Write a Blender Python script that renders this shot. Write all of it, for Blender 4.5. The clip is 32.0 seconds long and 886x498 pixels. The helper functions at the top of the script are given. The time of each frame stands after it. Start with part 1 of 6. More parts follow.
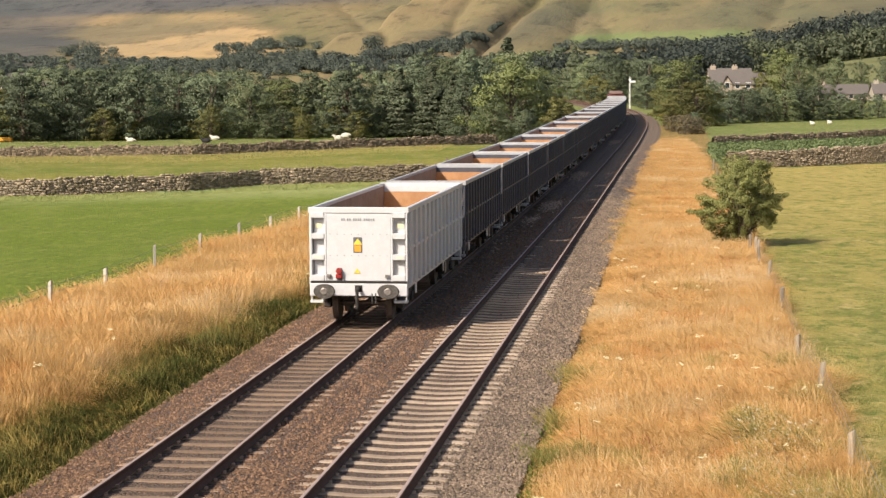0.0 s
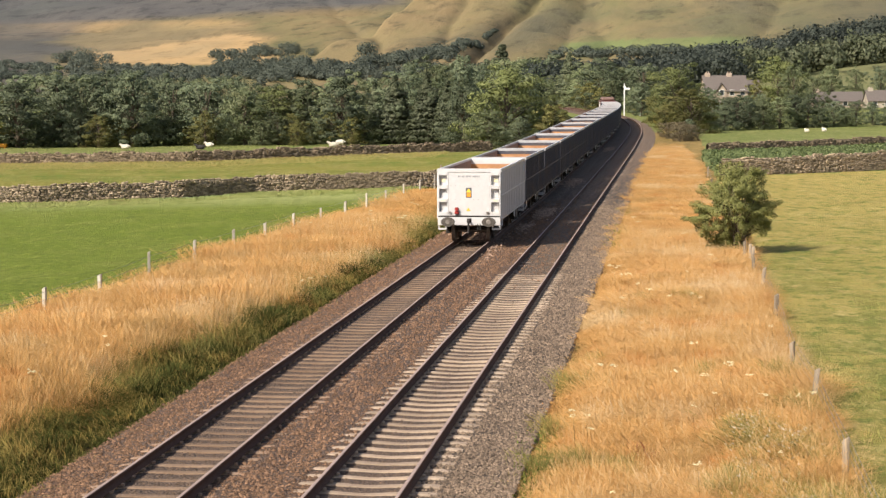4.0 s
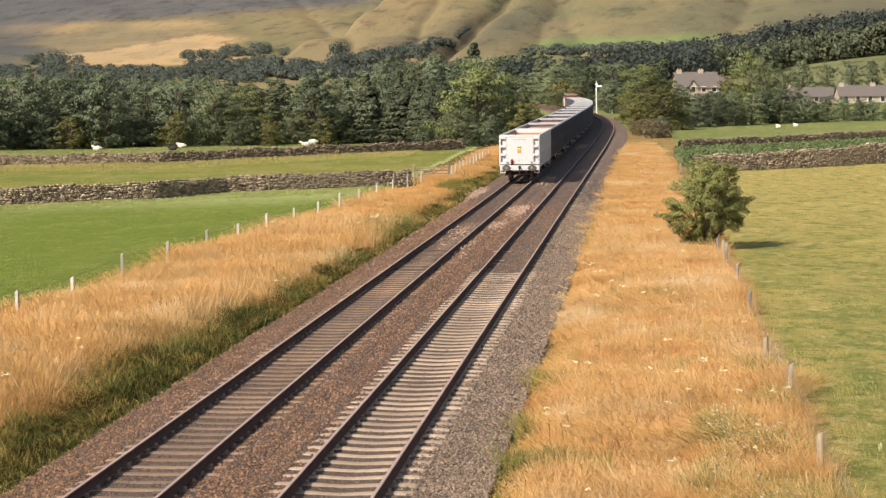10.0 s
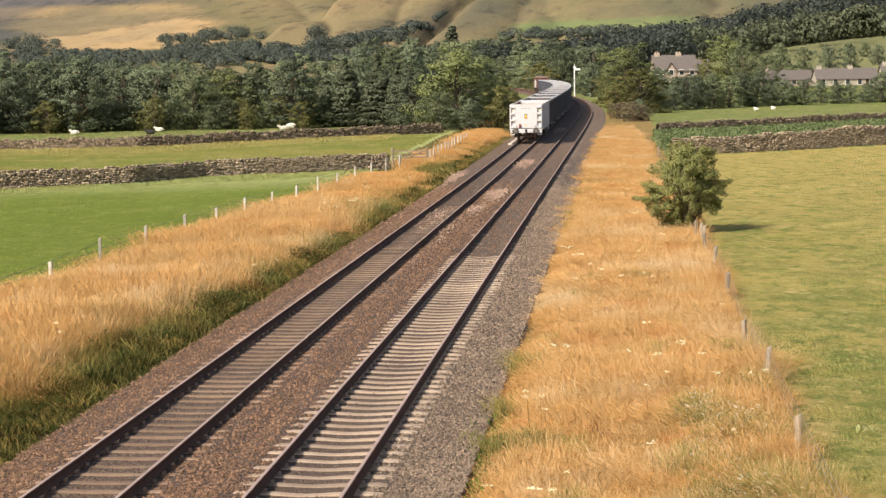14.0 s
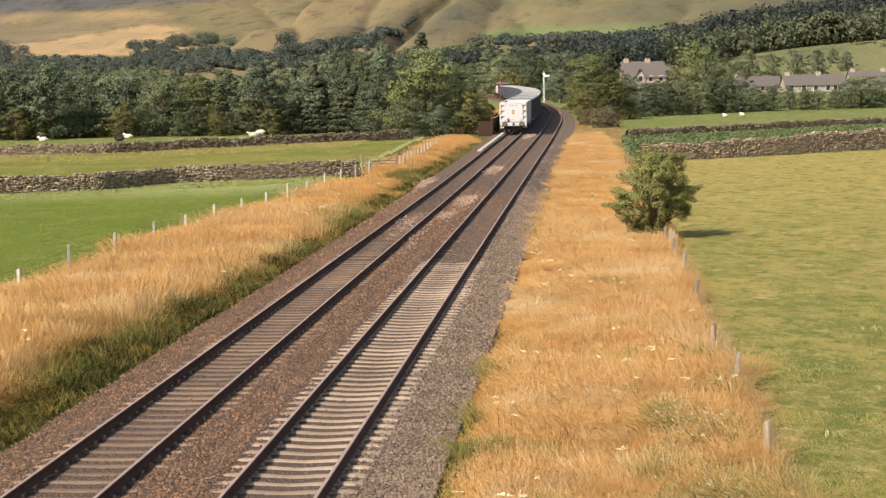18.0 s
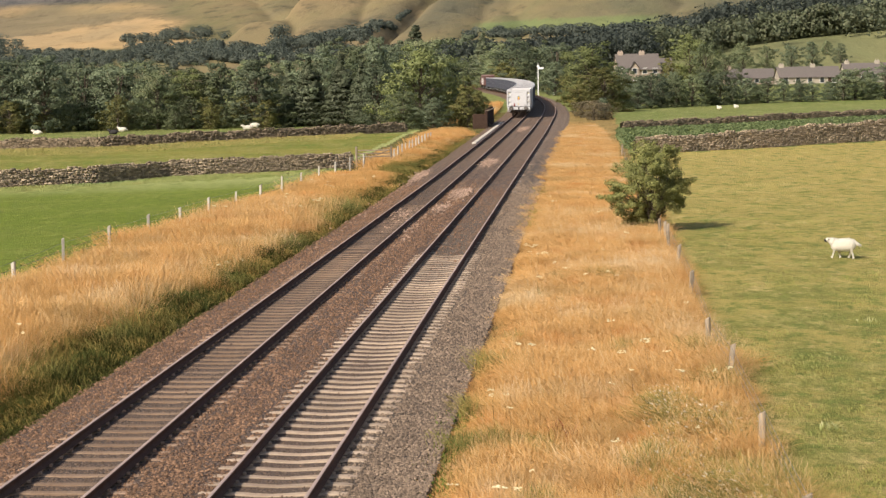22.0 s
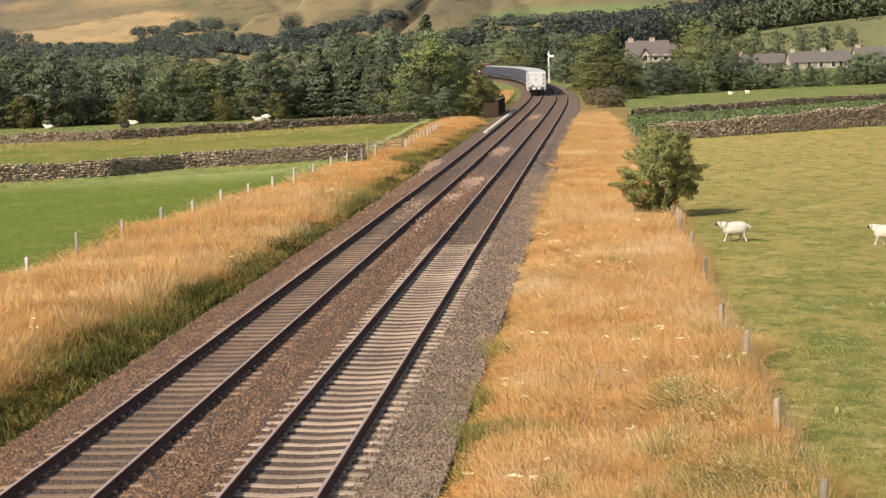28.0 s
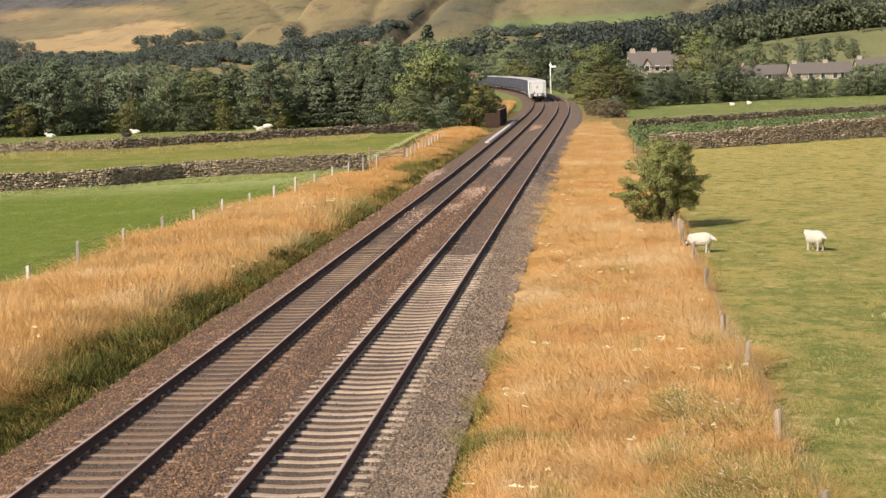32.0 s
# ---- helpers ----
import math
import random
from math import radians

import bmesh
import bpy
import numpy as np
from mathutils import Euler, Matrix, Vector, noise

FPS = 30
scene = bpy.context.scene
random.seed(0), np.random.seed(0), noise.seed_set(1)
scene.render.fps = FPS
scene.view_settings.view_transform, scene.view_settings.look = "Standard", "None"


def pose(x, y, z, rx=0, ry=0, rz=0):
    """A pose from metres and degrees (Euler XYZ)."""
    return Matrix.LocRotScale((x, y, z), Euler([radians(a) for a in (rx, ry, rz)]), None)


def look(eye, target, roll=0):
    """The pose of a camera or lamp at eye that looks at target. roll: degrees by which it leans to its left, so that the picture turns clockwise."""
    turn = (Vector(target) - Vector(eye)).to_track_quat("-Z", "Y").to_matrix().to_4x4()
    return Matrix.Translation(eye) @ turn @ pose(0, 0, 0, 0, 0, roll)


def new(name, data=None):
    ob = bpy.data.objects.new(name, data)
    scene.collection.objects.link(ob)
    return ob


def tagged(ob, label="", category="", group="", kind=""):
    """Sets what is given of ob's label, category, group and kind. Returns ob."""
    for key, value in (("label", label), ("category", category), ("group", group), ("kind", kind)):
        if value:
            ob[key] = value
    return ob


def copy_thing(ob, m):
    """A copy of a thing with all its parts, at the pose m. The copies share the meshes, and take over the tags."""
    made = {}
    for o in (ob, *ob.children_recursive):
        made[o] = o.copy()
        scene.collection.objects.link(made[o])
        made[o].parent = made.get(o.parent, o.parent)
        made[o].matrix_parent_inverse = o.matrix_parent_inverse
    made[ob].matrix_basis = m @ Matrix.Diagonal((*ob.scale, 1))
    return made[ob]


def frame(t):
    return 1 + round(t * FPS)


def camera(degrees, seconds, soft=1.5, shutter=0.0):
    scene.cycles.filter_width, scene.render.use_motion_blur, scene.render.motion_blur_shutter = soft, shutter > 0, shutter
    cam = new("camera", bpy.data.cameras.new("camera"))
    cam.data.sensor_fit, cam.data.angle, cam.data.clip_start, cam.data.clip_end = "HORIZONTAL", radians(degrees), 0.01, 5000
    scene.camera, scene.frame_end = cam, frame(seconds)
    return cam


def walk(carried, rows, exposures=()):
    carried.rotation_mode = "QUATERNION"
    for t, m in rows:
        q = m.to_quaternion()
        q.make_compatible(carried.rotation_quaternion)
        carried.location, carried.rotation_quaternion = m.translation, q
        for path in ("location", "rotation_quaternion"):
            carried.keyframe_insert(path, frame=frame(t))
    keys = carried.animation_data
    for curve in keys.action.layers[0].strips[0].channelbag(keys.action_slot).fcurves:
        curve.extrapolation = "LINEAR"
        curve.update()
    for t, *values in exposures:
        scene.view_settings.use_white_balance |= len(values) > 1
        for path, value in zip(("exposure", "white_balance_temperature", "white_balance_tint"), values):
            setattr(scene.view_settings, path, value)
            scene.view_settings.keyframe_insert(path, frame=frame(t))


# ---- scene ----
EYE = (0.0, 0.0, 6.49)
cam = camera(26.1, 32.0, 1.4)

# seconds, turn to the left from +y, tilt up, lean (degrees)
TURNS = [
    (0, 7.04, -4.97, -0.27), (0.5, 7.02, -4.89, -0.24), (1, 6.97, -4.82, -0.15), (1.5, 6.96, -4.77, -0.25),
    (2, 6.92, -4.75, -0.25), (2.5, 6.91, -4.73, -0.34), (3, 6.90, -4.74, -0.37), (3.5, 6.88, -4.78, -0.20),
    (5.5, 6.84, -4.69, -0.25), (6, 6.81, -4.70, -0.21), (6.5, 6.74, -4.66, -0.31), (7, 6.70, -4.51, -0.49),
    (7.5, 6.63, -4.45, -0.34), (8, 6.51, -4.54, -0.27), (8.5, 6.38, -4.65, -0.29), (9, 6.29, -4.79, -0.41),
    (9.5, 6.19, -4.82, -0.71), (10, 6.08, -4.81, -0.66), (10.5, 6.00, -4.84, -0.63), (11, 5.92, -4.89, -0.63),
    (11.5, 5.86, -5.01, -0.65), (12, 5.78, -5.10, -0.58), (12.5, 5.70, -5.16, -0.51),
    (13, 5.63, -5.24, -0.76), (13.5, 5.51, -5.31, -0.83), (14, 5.44, -5.31, -0.76),
    (14.5, 5.37, -5.31, -0.84), (16.5, 4.87, -5.20, -0.82), (17, 4.77, -5.19, -0.81),
    (17.5, 4.65, -5.18, -0.76), (18, 4.53, -5.13, -0.78), (18.5, 4.46, -5.07, -0.78),
    (19, 4.40, -5.05, -0.94), (19.5, 4.37, -5.07, -0.94), (20, 4.33, -5.09, -0.92),
    (20.5, 4.32, -5.16, -0.95), (21, 4.33, -5.25, -1.03), (21.5, 4.34, -5.32, -1.01),
    (22, 4.37, -5.35, -0.88), (22.5, 4.40, -5.36, -0.84), (23, 4.48, -5.26, -1.11),
    (23.5, 4.57, -5.08, -1.23), (24, 4.63, -4.98, -1.30), (24.5, 4.62, -4.95, -1.63),
    (25, 4.77, -4.99, -1.90), (25.5, 4.93, -5.03, -1.70), (27.5, 4.78, -5.53, -1.62),
    (28, 4.76, -5.66, -1.61), (28.5, 4.75, -5.82, -1.35), (29, 4.70, -5.83, -1.05),
    (29.5, 4.68, -5.56, -1.22), (30, 4.68, -5.35, -1.67), (30.5, 4.78, -5.22, -1.77),
    (31, 4.84, -5.24, -1.39), (31.5, 4.82, -5.29, -1.23), (32, 4.79, -5.36, -1.44),
]


def aimed(yaw, pitch, roll):
    a, b = radians(yaw), radians(pitch)
    way = Vector((-math.sin(a) * math.cos(b), math.cos(a) * math.cos(b), math.sin(b)))
    return look(EYE, Vector(EYE) + way * 50, roll)


walk(cam, [(t, aimed(a, b, c)) for t, a, b, c in TURNS], [(0, 0.47), (12, 0.48), (17, 0.43), (20, 0.38), (24, 0.34), (32, 0.37)])

# ---- light ----
SUN_TO = Vector((-0.80, -0.92, 1.0)).normalized()
world = bpy.data.worlds.new("sky")
scene.world = world
world.use_nodes = True
wn, wl = world.node_tree.nodes, world.node_tree.links
sky = wn.new("ShaderNodeTexSky")
sky.sky_type, sky.sun_disc = "NISHITA", False
sky.sun_elevation = math.asin(SUN_TO.z)
sky.sun_rotation = math.atan2(SUN_TO.x, SUN_TO.y)
sky.air_density, sky.dust_density = 1.0, 3.0
wn["Background"].inputs[1].default_value = 0.106
wl.new(sky.outputs[0], wn["Background"].inputs[0])
sun = new("sun", bpy.data.lights.new("sun", "SUN"))
sun.data.energy, sun.data.angle, sun.data.color = 4.65, radians(0.53), (1.0, 0.92, 0.80)
sun.matrix_world = look((0, 0, 60), Vector((0, 0, 60)) - SUN_TO)


# ---- materials ----
def nodes_of(name):
    m = bpy.data.materials.new(name)
    m.use_nodes = True
    t = m.node_tree
    return m, t, t.nodes["Principled BSDF"]


def mixed(t, fac, a, b, kind="MIX"):
    n = t.nodes.new("ShaderNodeMix")
    n.data_type, n.blend_type = "RGBA", kind
    for sock, v in ((n.inputs[0], fac), (n.inputs[6], a), (n.inputs[7], b)):
        if isinstance(v, bpy.types.NodeSocket):
            t.links.new(v, sock)
        else:
            sock.default_value = v if isinstance(v, (int, float)) else (*v, 1)
    return n.outputs[2]


def noise_of(t, scale, detail=4, rough=0.6, lo=0.35, hi=0.65, vec=None, stretch=None, kind="noise"):
    """A noise in metres, spread to 0..1 between lo and hi."""
    if vec is None:
        vec = t.nodes.new("ShaderNodeTexCoord").outputs["Object"]
    if stretch:
        mp = t.nodes.new("ShaderNodeMapping")
        mp.inputs["Scale"].default_value = stretch
        t.links.new(vec, mp.inputs[0])
        vec = mp.outputs[0]
    if kind == "noise":
        n = t.nodes.new("ShaderNodeTexNoise")
        n.inputs["Scale"].default_value, n.inputs["Detail"].default_value = scale, detail
        n.inputs["Roughness"].default_value = rough
        out = n.outputs[0]
    else:
        n = t.nodes.new("ShaderNodeTexVoronoi")
        n.inputs["Scale"].default_value = scale
        out = n.outputs[kind]
    t.links.new(vec, n.inputs["Vector"])
    if kind == "Color":
        return out
    r = t.nodes.new("ShaderNodeMapRange")
    r.inputs[1].default_value, r.inputs[2].default_value = lo, hi
    t.links.new(out, r.inputs[0])
    return r.outputs[0]


def bump_on(t, bsdf, height, strength, depth):
    b = t.nodes.new("ShaderNodeBump")
    b.inputs["Strength"].default_value, b.inputs["Distance"].default_value = strength, depth
    t.links.new(height, b.inputs["Height"])
    t.links.new(b.outputs[0], bsdf.inputs["Normal"])


def surface(name, a, b, rough=0.8, big=0.5, fine=20.0, metal=0.0, bump=0.3, depth=0.01, dirt=None, dirt_amount=0.4,
            per=None, stretch=None, spec=0.3):
    """A worn surface: colour a to b by a fine grain, dirt by broad stains, and a shift per piece."""
    m, t, p = nodes_of(name)
    grain = noise_of(t, fine, 5, 0.65, stretch=stretch)
    col = mixed(t, grain, a, b)
    if per:
        info = t.nodes.new("ShaderNodeObjectInfo" if per == "object" else "ShaderNodeNewGeometry")
        rnd = info.outputs["Random" if per == "object" else "Random Per Island"]
        hue = t.nodes.new("ShaderNodeHueSaturation")
        mr = t.nodes.new("ShaderNodeMapRange")
        mr.inputs[3].default_value, mr.inputs[4].default_value = (0.72, 1.2) if per == "object" else (0.5, 1.45)
        t.links.new(rnd, mr.inputs[0])
        t.links.new(mr.outputs[0], hue.inputs["Value"])
        t.links.new(col, hue.inputs["Color"])
        col = hue.outputs[0]
    stain = noise_of(t, big, 6, 0.6, 0.42, 0.72)
    k = t.nodes.new("ShaderNodeMath")
    k.operation = "MULTIPLY"
    k.inputs[1].default_value = dirt_amount
    t.links.new(stain, k.inputs[0])
    col = mixed(t, k.outputs[0], col, dirt or tuple(c * 0.5 for c in a))
    t.links.new(col, p.inputs["Base Color"])
    p.inputs["Roughness"].default_value, p.inputs["Metallic"].default_value = rough, metal
    p.inputs["Specular IOR Level"].default_value = spec
    if bump:
        bump_on(t, p, grain, bump, depth)
    return m


def turf(name, cols, patch, spec=0.1, streak=None, depth=0.06, drier=None, dry=None, skew=0.0, mottle=None):
    """Short grass: three colours by patches of two sizes, with a blade-sized relief."""
    m, t, p = nodes_of(name)
    col = mixed(t, noise_of(t, patch, 5, 0.6, 0.38, 0.62, stretch=streak), cols[0], cols[1])
    col = mixed(t, noise_of(t, patch * 6, 6, 0.7, 0.46, 0.62, stretch=(1, 0.5, 1)), col, cols[2])
    col = mixed(t, noise_of(t, 1.3, 5, 0.75, 0.45, 0.62, stretch=(1, 0.45, 1)), col, tuple(0.85 * c for c in cols[1]))
    col = mixed(t, noise_of(t, 3.1, 5, 0.75, 0.53, 0.68, stretch=(1, 0.45, 1)), col, tuple(0.55 * c for c in cols[1]))
    col = mixed(t, noise_of(t, 2.2, 5, 0.75, 0.55, 0.7, stretch=(1, 0.45, 1)), col, tuple(1.25 * c for c in cols[2]))
    if drier:
        sep = t.nodes.new("ShaderNodeSeparateXYZ")
        t.links.new(t.nodes.new("ShaderNodeTexCoord").outputs["Object"], sep.inputs[0])
        mr = t.nodes.new("ShaderNodeMapRange")
        mr.inputs[1].default_value, mr.inputs[2].default_value, mr.inputs[4].default_value = drier[0], drier[1], 0.62
        along = t.nodes.new("ShaderNodeMath")
        along.operation, along.inputs[1].default_value = "MULTIPLY_ADD", skew
        t.links.new(sep.outputs[0], along.inputs[0])
        t.links.new(sep.outputs[1], along.inputs[2])
        t.links.new(along.outputs[0], mr.inputs[0])
        col = mixed(t, mr.outputs[0], col, dry)
    col = mixed(t, noise_of(t, 0.8, 6, 0.75, 0.52, 0.72, stretch=(1, 0.45, 1)), col, tuple(0.8 * c for c in cols[1]))
    if mottle:
        col = mixed(t, noise_of(t, 0.33, 6, 0.7, 0.47, 0.60, stretch=(0.8, 0.55, 1)), col, mottle[0])
        col = mixed(t, noise_of(t, 1.5, 6, 0.78, 0.51, 0.60, stretch=(0.9, 0.6, 1)), col, mottle[1])
        col = mixed(t, noise_of(t, 1.1, 6, 0.76, 0.55, 0.66, stretch=(0.9, 0.6, 1)), col, mottle[2])
    fine = noise_of(t, 9.0, 6, 0.75, 0.3, 0.7)
    col = mixed(t, fine, col, mixed(t, 0.45, col, (0.02, 0.03, 0.008)))
    t.links.new(col, p.inputs["Base Color"])
    p.inputs["Roughness"].default_value, p.inputs["Specular IOR Level"].default_value = 0.95, spec
    bump_on(t, p, fine, 0.8, depth)
    return m


def foliage(name, a, b, c=None, rough=0.6):
    """Leaves: a colour per island between a and b, with patches of c, and some light let through."""
    m, t, p = nodes_of(name)
    g = t.nodes.new("ShaderNodeNewGeometry")
    col = mixed(t, g.outputs["Random Per Island"], a, b)
    if c:
        col = mixed(t, noise_of(t, 0.5, 3, 0.6, 0.5, 0.75), col, c)
    info = t.nodes.new("ShaderNodeObjectInfo")
    hue = t.nodes.new("ShaderNodeHueSaturation")
    mr = t.nodes.new("ShaderNodeMapRange")
    mr.inputs[3].default_value, mr.inputs[4].default_value = 0.66, 1.3
    t.links.new(info.outputs["Random"], mr.inputs[0])
    t.links.new(mr.outputs[0], hue.inputs["Value"])
    t.links.new(col, hue.inputs["Color"])
    t.links.new(hue.outputs[0], p.inputs["Base Color"])
    p.inputs["Roughness"].default_value, p.inputs["Specular IOR Level"].default_value = rough, 0.25
    tr = t.nodes.new("ShaderNodeBsdfTranslucent")
    t.links.new(hue.outputs[0], tr.inputs[0])
    mx = t.nodes.new("ShaderNodeMixShader")
    mx.inputs[0].default_value = 0.36
    t.links.new(p.outputs[0], mx.inputs[1])
    t.links.new(tr.outputs[0], mx.inputs[2])
    t.links.new(mx.outputs[0], t.nodes["Material Output"].inputs[0])
    return m


def straw(name, root, mid, tip, tip2):
    """Tall grass: green at the root, ripening towards the head, and a shade per blade."""
    m, t, p = nodes_of(name)
    at = t.nodes.new("ShaderNodeAttribute")
    at.attribute_name = "along"
    g = t.nodes.new("ShaderNodeNewGeometry")
    head = mixed(t, g.outputs["Random Per Island"], tip, tip2)
    pale = tuple(k * a for k, a in zip((0.98, 1.10, 1.36), tip2))
    head = mixed(t, noise_of(t, 0.8, 4, 0.65, 0.5, 0.68), head, tuple(0.70 * c for c in tip))
    head = mixed(t, noise_of(t, 0.27, 4, 0.62, 0.50, 0.66), head, tuple(0.62 * a + 0.38 * b for a, b in zip(tip2, root)))
    head = mixed(t, noise_of(t, 0.45, 4, 0.65, 0.54, 0.70), head, tuple(k * a for k, a in zip((0.92, 0.76, 0.72), tip)))
    head = mixed(t, noise_of(t, 0.20, 5, 0.68, 0.53, 0.66, stretch=(1, 0.6, 1)), head, pale)
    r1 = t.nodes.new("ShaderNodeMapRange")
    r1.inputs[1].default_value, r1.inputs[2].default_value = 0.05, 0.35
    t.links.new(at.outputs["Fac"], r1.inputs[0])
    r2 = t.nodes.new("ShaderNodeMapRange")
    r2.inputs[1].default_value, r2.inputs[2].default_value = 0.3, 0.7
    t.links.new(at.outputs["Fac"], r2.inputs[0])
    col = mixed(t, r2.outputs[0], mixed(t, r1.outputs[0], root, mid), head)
    t.links.new(col, p.inputs["Base Color"])
    p.inputs["Roughness"].default_value, p.inputs["Specular IOR Level"].default_value = 0.85, 0.08
    sward = t.nodes.new("ShaderNodeVectorMath")
    sward.operation = "MULTIPLY_ADD"
    sward.inputs[1].default_value, sward.inputs[2].default_value = (0.45, 0.45, 0.45), (-0.22, -0.30, 0.62)
    t.links.new(g.outputs["Normal"], sward.inputs[0])
    unit = t.nodes.new("ShaderNodeVectorMath")
    unit.operation = "NORMALIZE"
    t.links.new(sward.outputs[0], unit.inputs[0])
    t.links.new(unit.outputs[0], p.inputs["Normal"])
    tr = t.nodes.new("ShaderNodeBsdfTranslucent")
    t.links.new(col, tr.inputs[0])
    mx = t.nodes.new("ShaderNodeMixShader")
    mx.inputs[0].default_value = 0.3
    t.links.new(p.outputs[0], mx.inputs[1])
    t.links.new(tr.outputs[0], mx.inputs[2])
    t.links.new(mx.outputs[0], t.nodes["Material Output"].inputs[0])
    return m


M_FIELD_GREEN = turf("mown_meadow", ((0.172, 0.222, 0.028), (0.210, 0.260, 0.040), (0.250, 0.276, 0.058)), 0.05, drier=(124, 137), dry=(0.56, 0.56, 0.25), skew=-0.54)
M_FIELD_PASTURE = turf("dry_pasture", ((0.407, 0.325, 0.094), (0.248, 0.264, 0.064), (0.462, 0.385, 0.132)), 0.11, streak=(1.100, 0.880, 1.100), drier=(48, 118), dry=(0.57, 0.395, 0.130), mottle=((0.470, 0.368, 0.112), (0.205, 0.232, 0.055), (0.62, 0.465, 0.185)))
M_FIELD_STRIP = turf("rough_meadow", ((0.13, 0.20, 0.03), (0.30, 0.27, 0.06), (0.36, 0.31, 0.10)), 0.05, streak=(0.3, 2.0, 1))
M_FIELD_PALE = turf("pale_meadow", ((0.265, 0.265, 0.085), (0.20, 0.24, 0.065), (0.32, 0.30, 0.115)), 0.04)
M_VERGE = turf("verge_soil", ((0.20, 0.14, 0.05), (0.12, 0.12, 0.03), (0.28, 0.18, 0.07)), 0.4)
M_VERGE_DRY = turf("dry_verge_litter", ((0.42, 0.27, 0.10), (0.27, 0.19, 0.06), (0.50, 0.33, 0.14)), 0.4)


def hill_material():
    """Fell grass, moor darkened for cloud shade, cut hayfields, blended by where each lies."""
    m, t, p = nodes_of("fell_and_shaded_moor")
    vec = t.nodes.new("ShaderNodeTexCoord").outputs["Object"]
    broad = noise_of(t, 0.006, 7, 0.62, 0.42, 0.60, vec, stretch=(1, 0.16, 1))
    mid = noise_of(t, 0.0036, 6, 0.62, 0.48, 0.64, vec, stretch=(1, 0.22, 1))
    fine = noise_of(t, 0.045, 6, 0.72, 0.52, 0.72, vec, stretch=(1, 0.22, 1))
    cells = noise_of(t, 0.009, kind="Color", vec=vec, stretch=(0.8, 0.22, 1))
    sep = t.nodes.new("ShaderNodeSeparateColor")
    t.links.new(cells, sep.inputs[0])
    pick = t.nodes.new("ShaderNodeMapRange")
    pick.inputs[1].default_value, pick.inputs[2].default_value, pick.inputs[4].default_value = 0.5, 0.9, 0.55
    t.links.new(sep.outputs[0], pick.inputs[0])

    def cover(dry, green, dark, patch):
        c = mixed(t, pick.outputs[0], mixed(t, broad, dry, green), patch)
        c = mixed(t, mid, c, dark)
        return mixed(t, fine, c, tuple(0.6 * k for k in dark))

    col = cover((0.235, 0.172, 0.090), (0.150, 0.140, 0.068), (0.112, 0.102, 0.066), (0.205, 0.165, 0.085))
    # moor colours: heather, darkened for cloud shade and blued for haze
    for name, four in (("moor_cloud_shade", ((0.116, 0.107, 0.098), (0.098, 0.098, 0.090), (0.082, 0.080, 0.082), (0.135, 0.116, 0.096))),
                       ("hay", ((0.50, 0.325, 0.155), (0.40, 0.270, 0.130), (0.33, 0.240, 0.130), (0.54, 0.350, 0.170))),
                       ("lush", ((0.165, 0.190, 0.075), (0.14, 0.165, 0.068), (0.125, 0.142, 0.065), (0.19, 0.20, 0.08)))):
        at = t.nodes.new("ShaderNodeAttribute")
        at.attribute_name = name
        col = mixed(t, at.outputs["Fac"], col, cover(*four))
    t.links.new(col, p.inputs["Base Color"])
    p.inputs["Roughness"].default_value, p.inputs["Specular IOR Level"].default_value = 1.0, 0.05
    bump_on(t, p, noise_of(t, 0.018, 7, 0.7, 0.2, 0.8, vec, stretch=(1, 0.35, 1)), 0.3, 12.0)
    return m


M_HILL = hill_material()


def ballast_material(name, a, b, c):
    m, t, p = nodes_of(name)
    vec = t.nodes.new("ShaderNodeTexCoord").outputs["Object"]
    cell = noise_of(t, 17.0, kind="Color", vec=vec)
    sep = t.nodes.new("ShaderNodeSeparateColor")
    t.links.new(cell, sep.inputs[0])
    col = mixed(t, sep.outputs[0], a, b)
    col = mixed(t, noise_of(t, 0.25, 5, 0.65, 0.42, 0.62, vec, stretch=(1.6, 0.3, 1)), col, c)
    # cell edges go dark: shade in the gaps between stones, put into the colour
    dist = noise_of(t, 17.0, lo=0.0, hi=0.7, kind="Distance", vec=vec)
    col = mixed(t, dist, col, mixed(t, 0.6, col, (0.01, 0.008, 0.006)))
    t.links.new(col, p.inputs["Base Color"])
    p.inputs["Roughness"].default_value = 0.9
    inv = t.nodes.new("ShaderNodeMath")
    inv.operation, inv.inputs[0].default_value = "SUBTRACT", 1.0
    t.links.new(dist, inv.inputs[1])
    bump_on(t, p, inv.outputs[0], 1.0, 0.035)
    return m


# brown and grey beds darkened for shaded gaps; far beds, without stones, lighter
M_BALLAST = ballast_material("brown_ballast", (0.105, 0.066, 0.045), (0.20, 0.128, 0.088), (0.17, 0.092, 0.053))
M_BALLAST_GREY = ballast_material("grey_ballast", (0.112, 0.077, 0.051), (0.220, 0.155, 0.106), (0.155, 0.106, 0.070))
M_BALLAST_FAR = ballast_material("light_far_ballast", (0.240, 0.160, 0.104), (0.340, 0.235, 0.160), (0.275, 0.176, 0.112))
M_BALLAST_FAR_BROWN = ballast_material("light_far_brown_ballast", (0.185, 0.114, 0.070), (0.285, 0.182, 0.115), (0.225, 0.132, 0.078))
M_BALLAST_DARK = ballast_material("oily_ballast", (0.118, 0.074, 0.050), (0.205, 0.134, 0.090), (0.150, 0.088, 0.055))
M_STONE_CHIP_DARK = surface("oily_ballast_stone", (0.085, 0.055, 0.036), (0.170, 0.112, 0.074), 0.85, 1.0, 14, per="island")
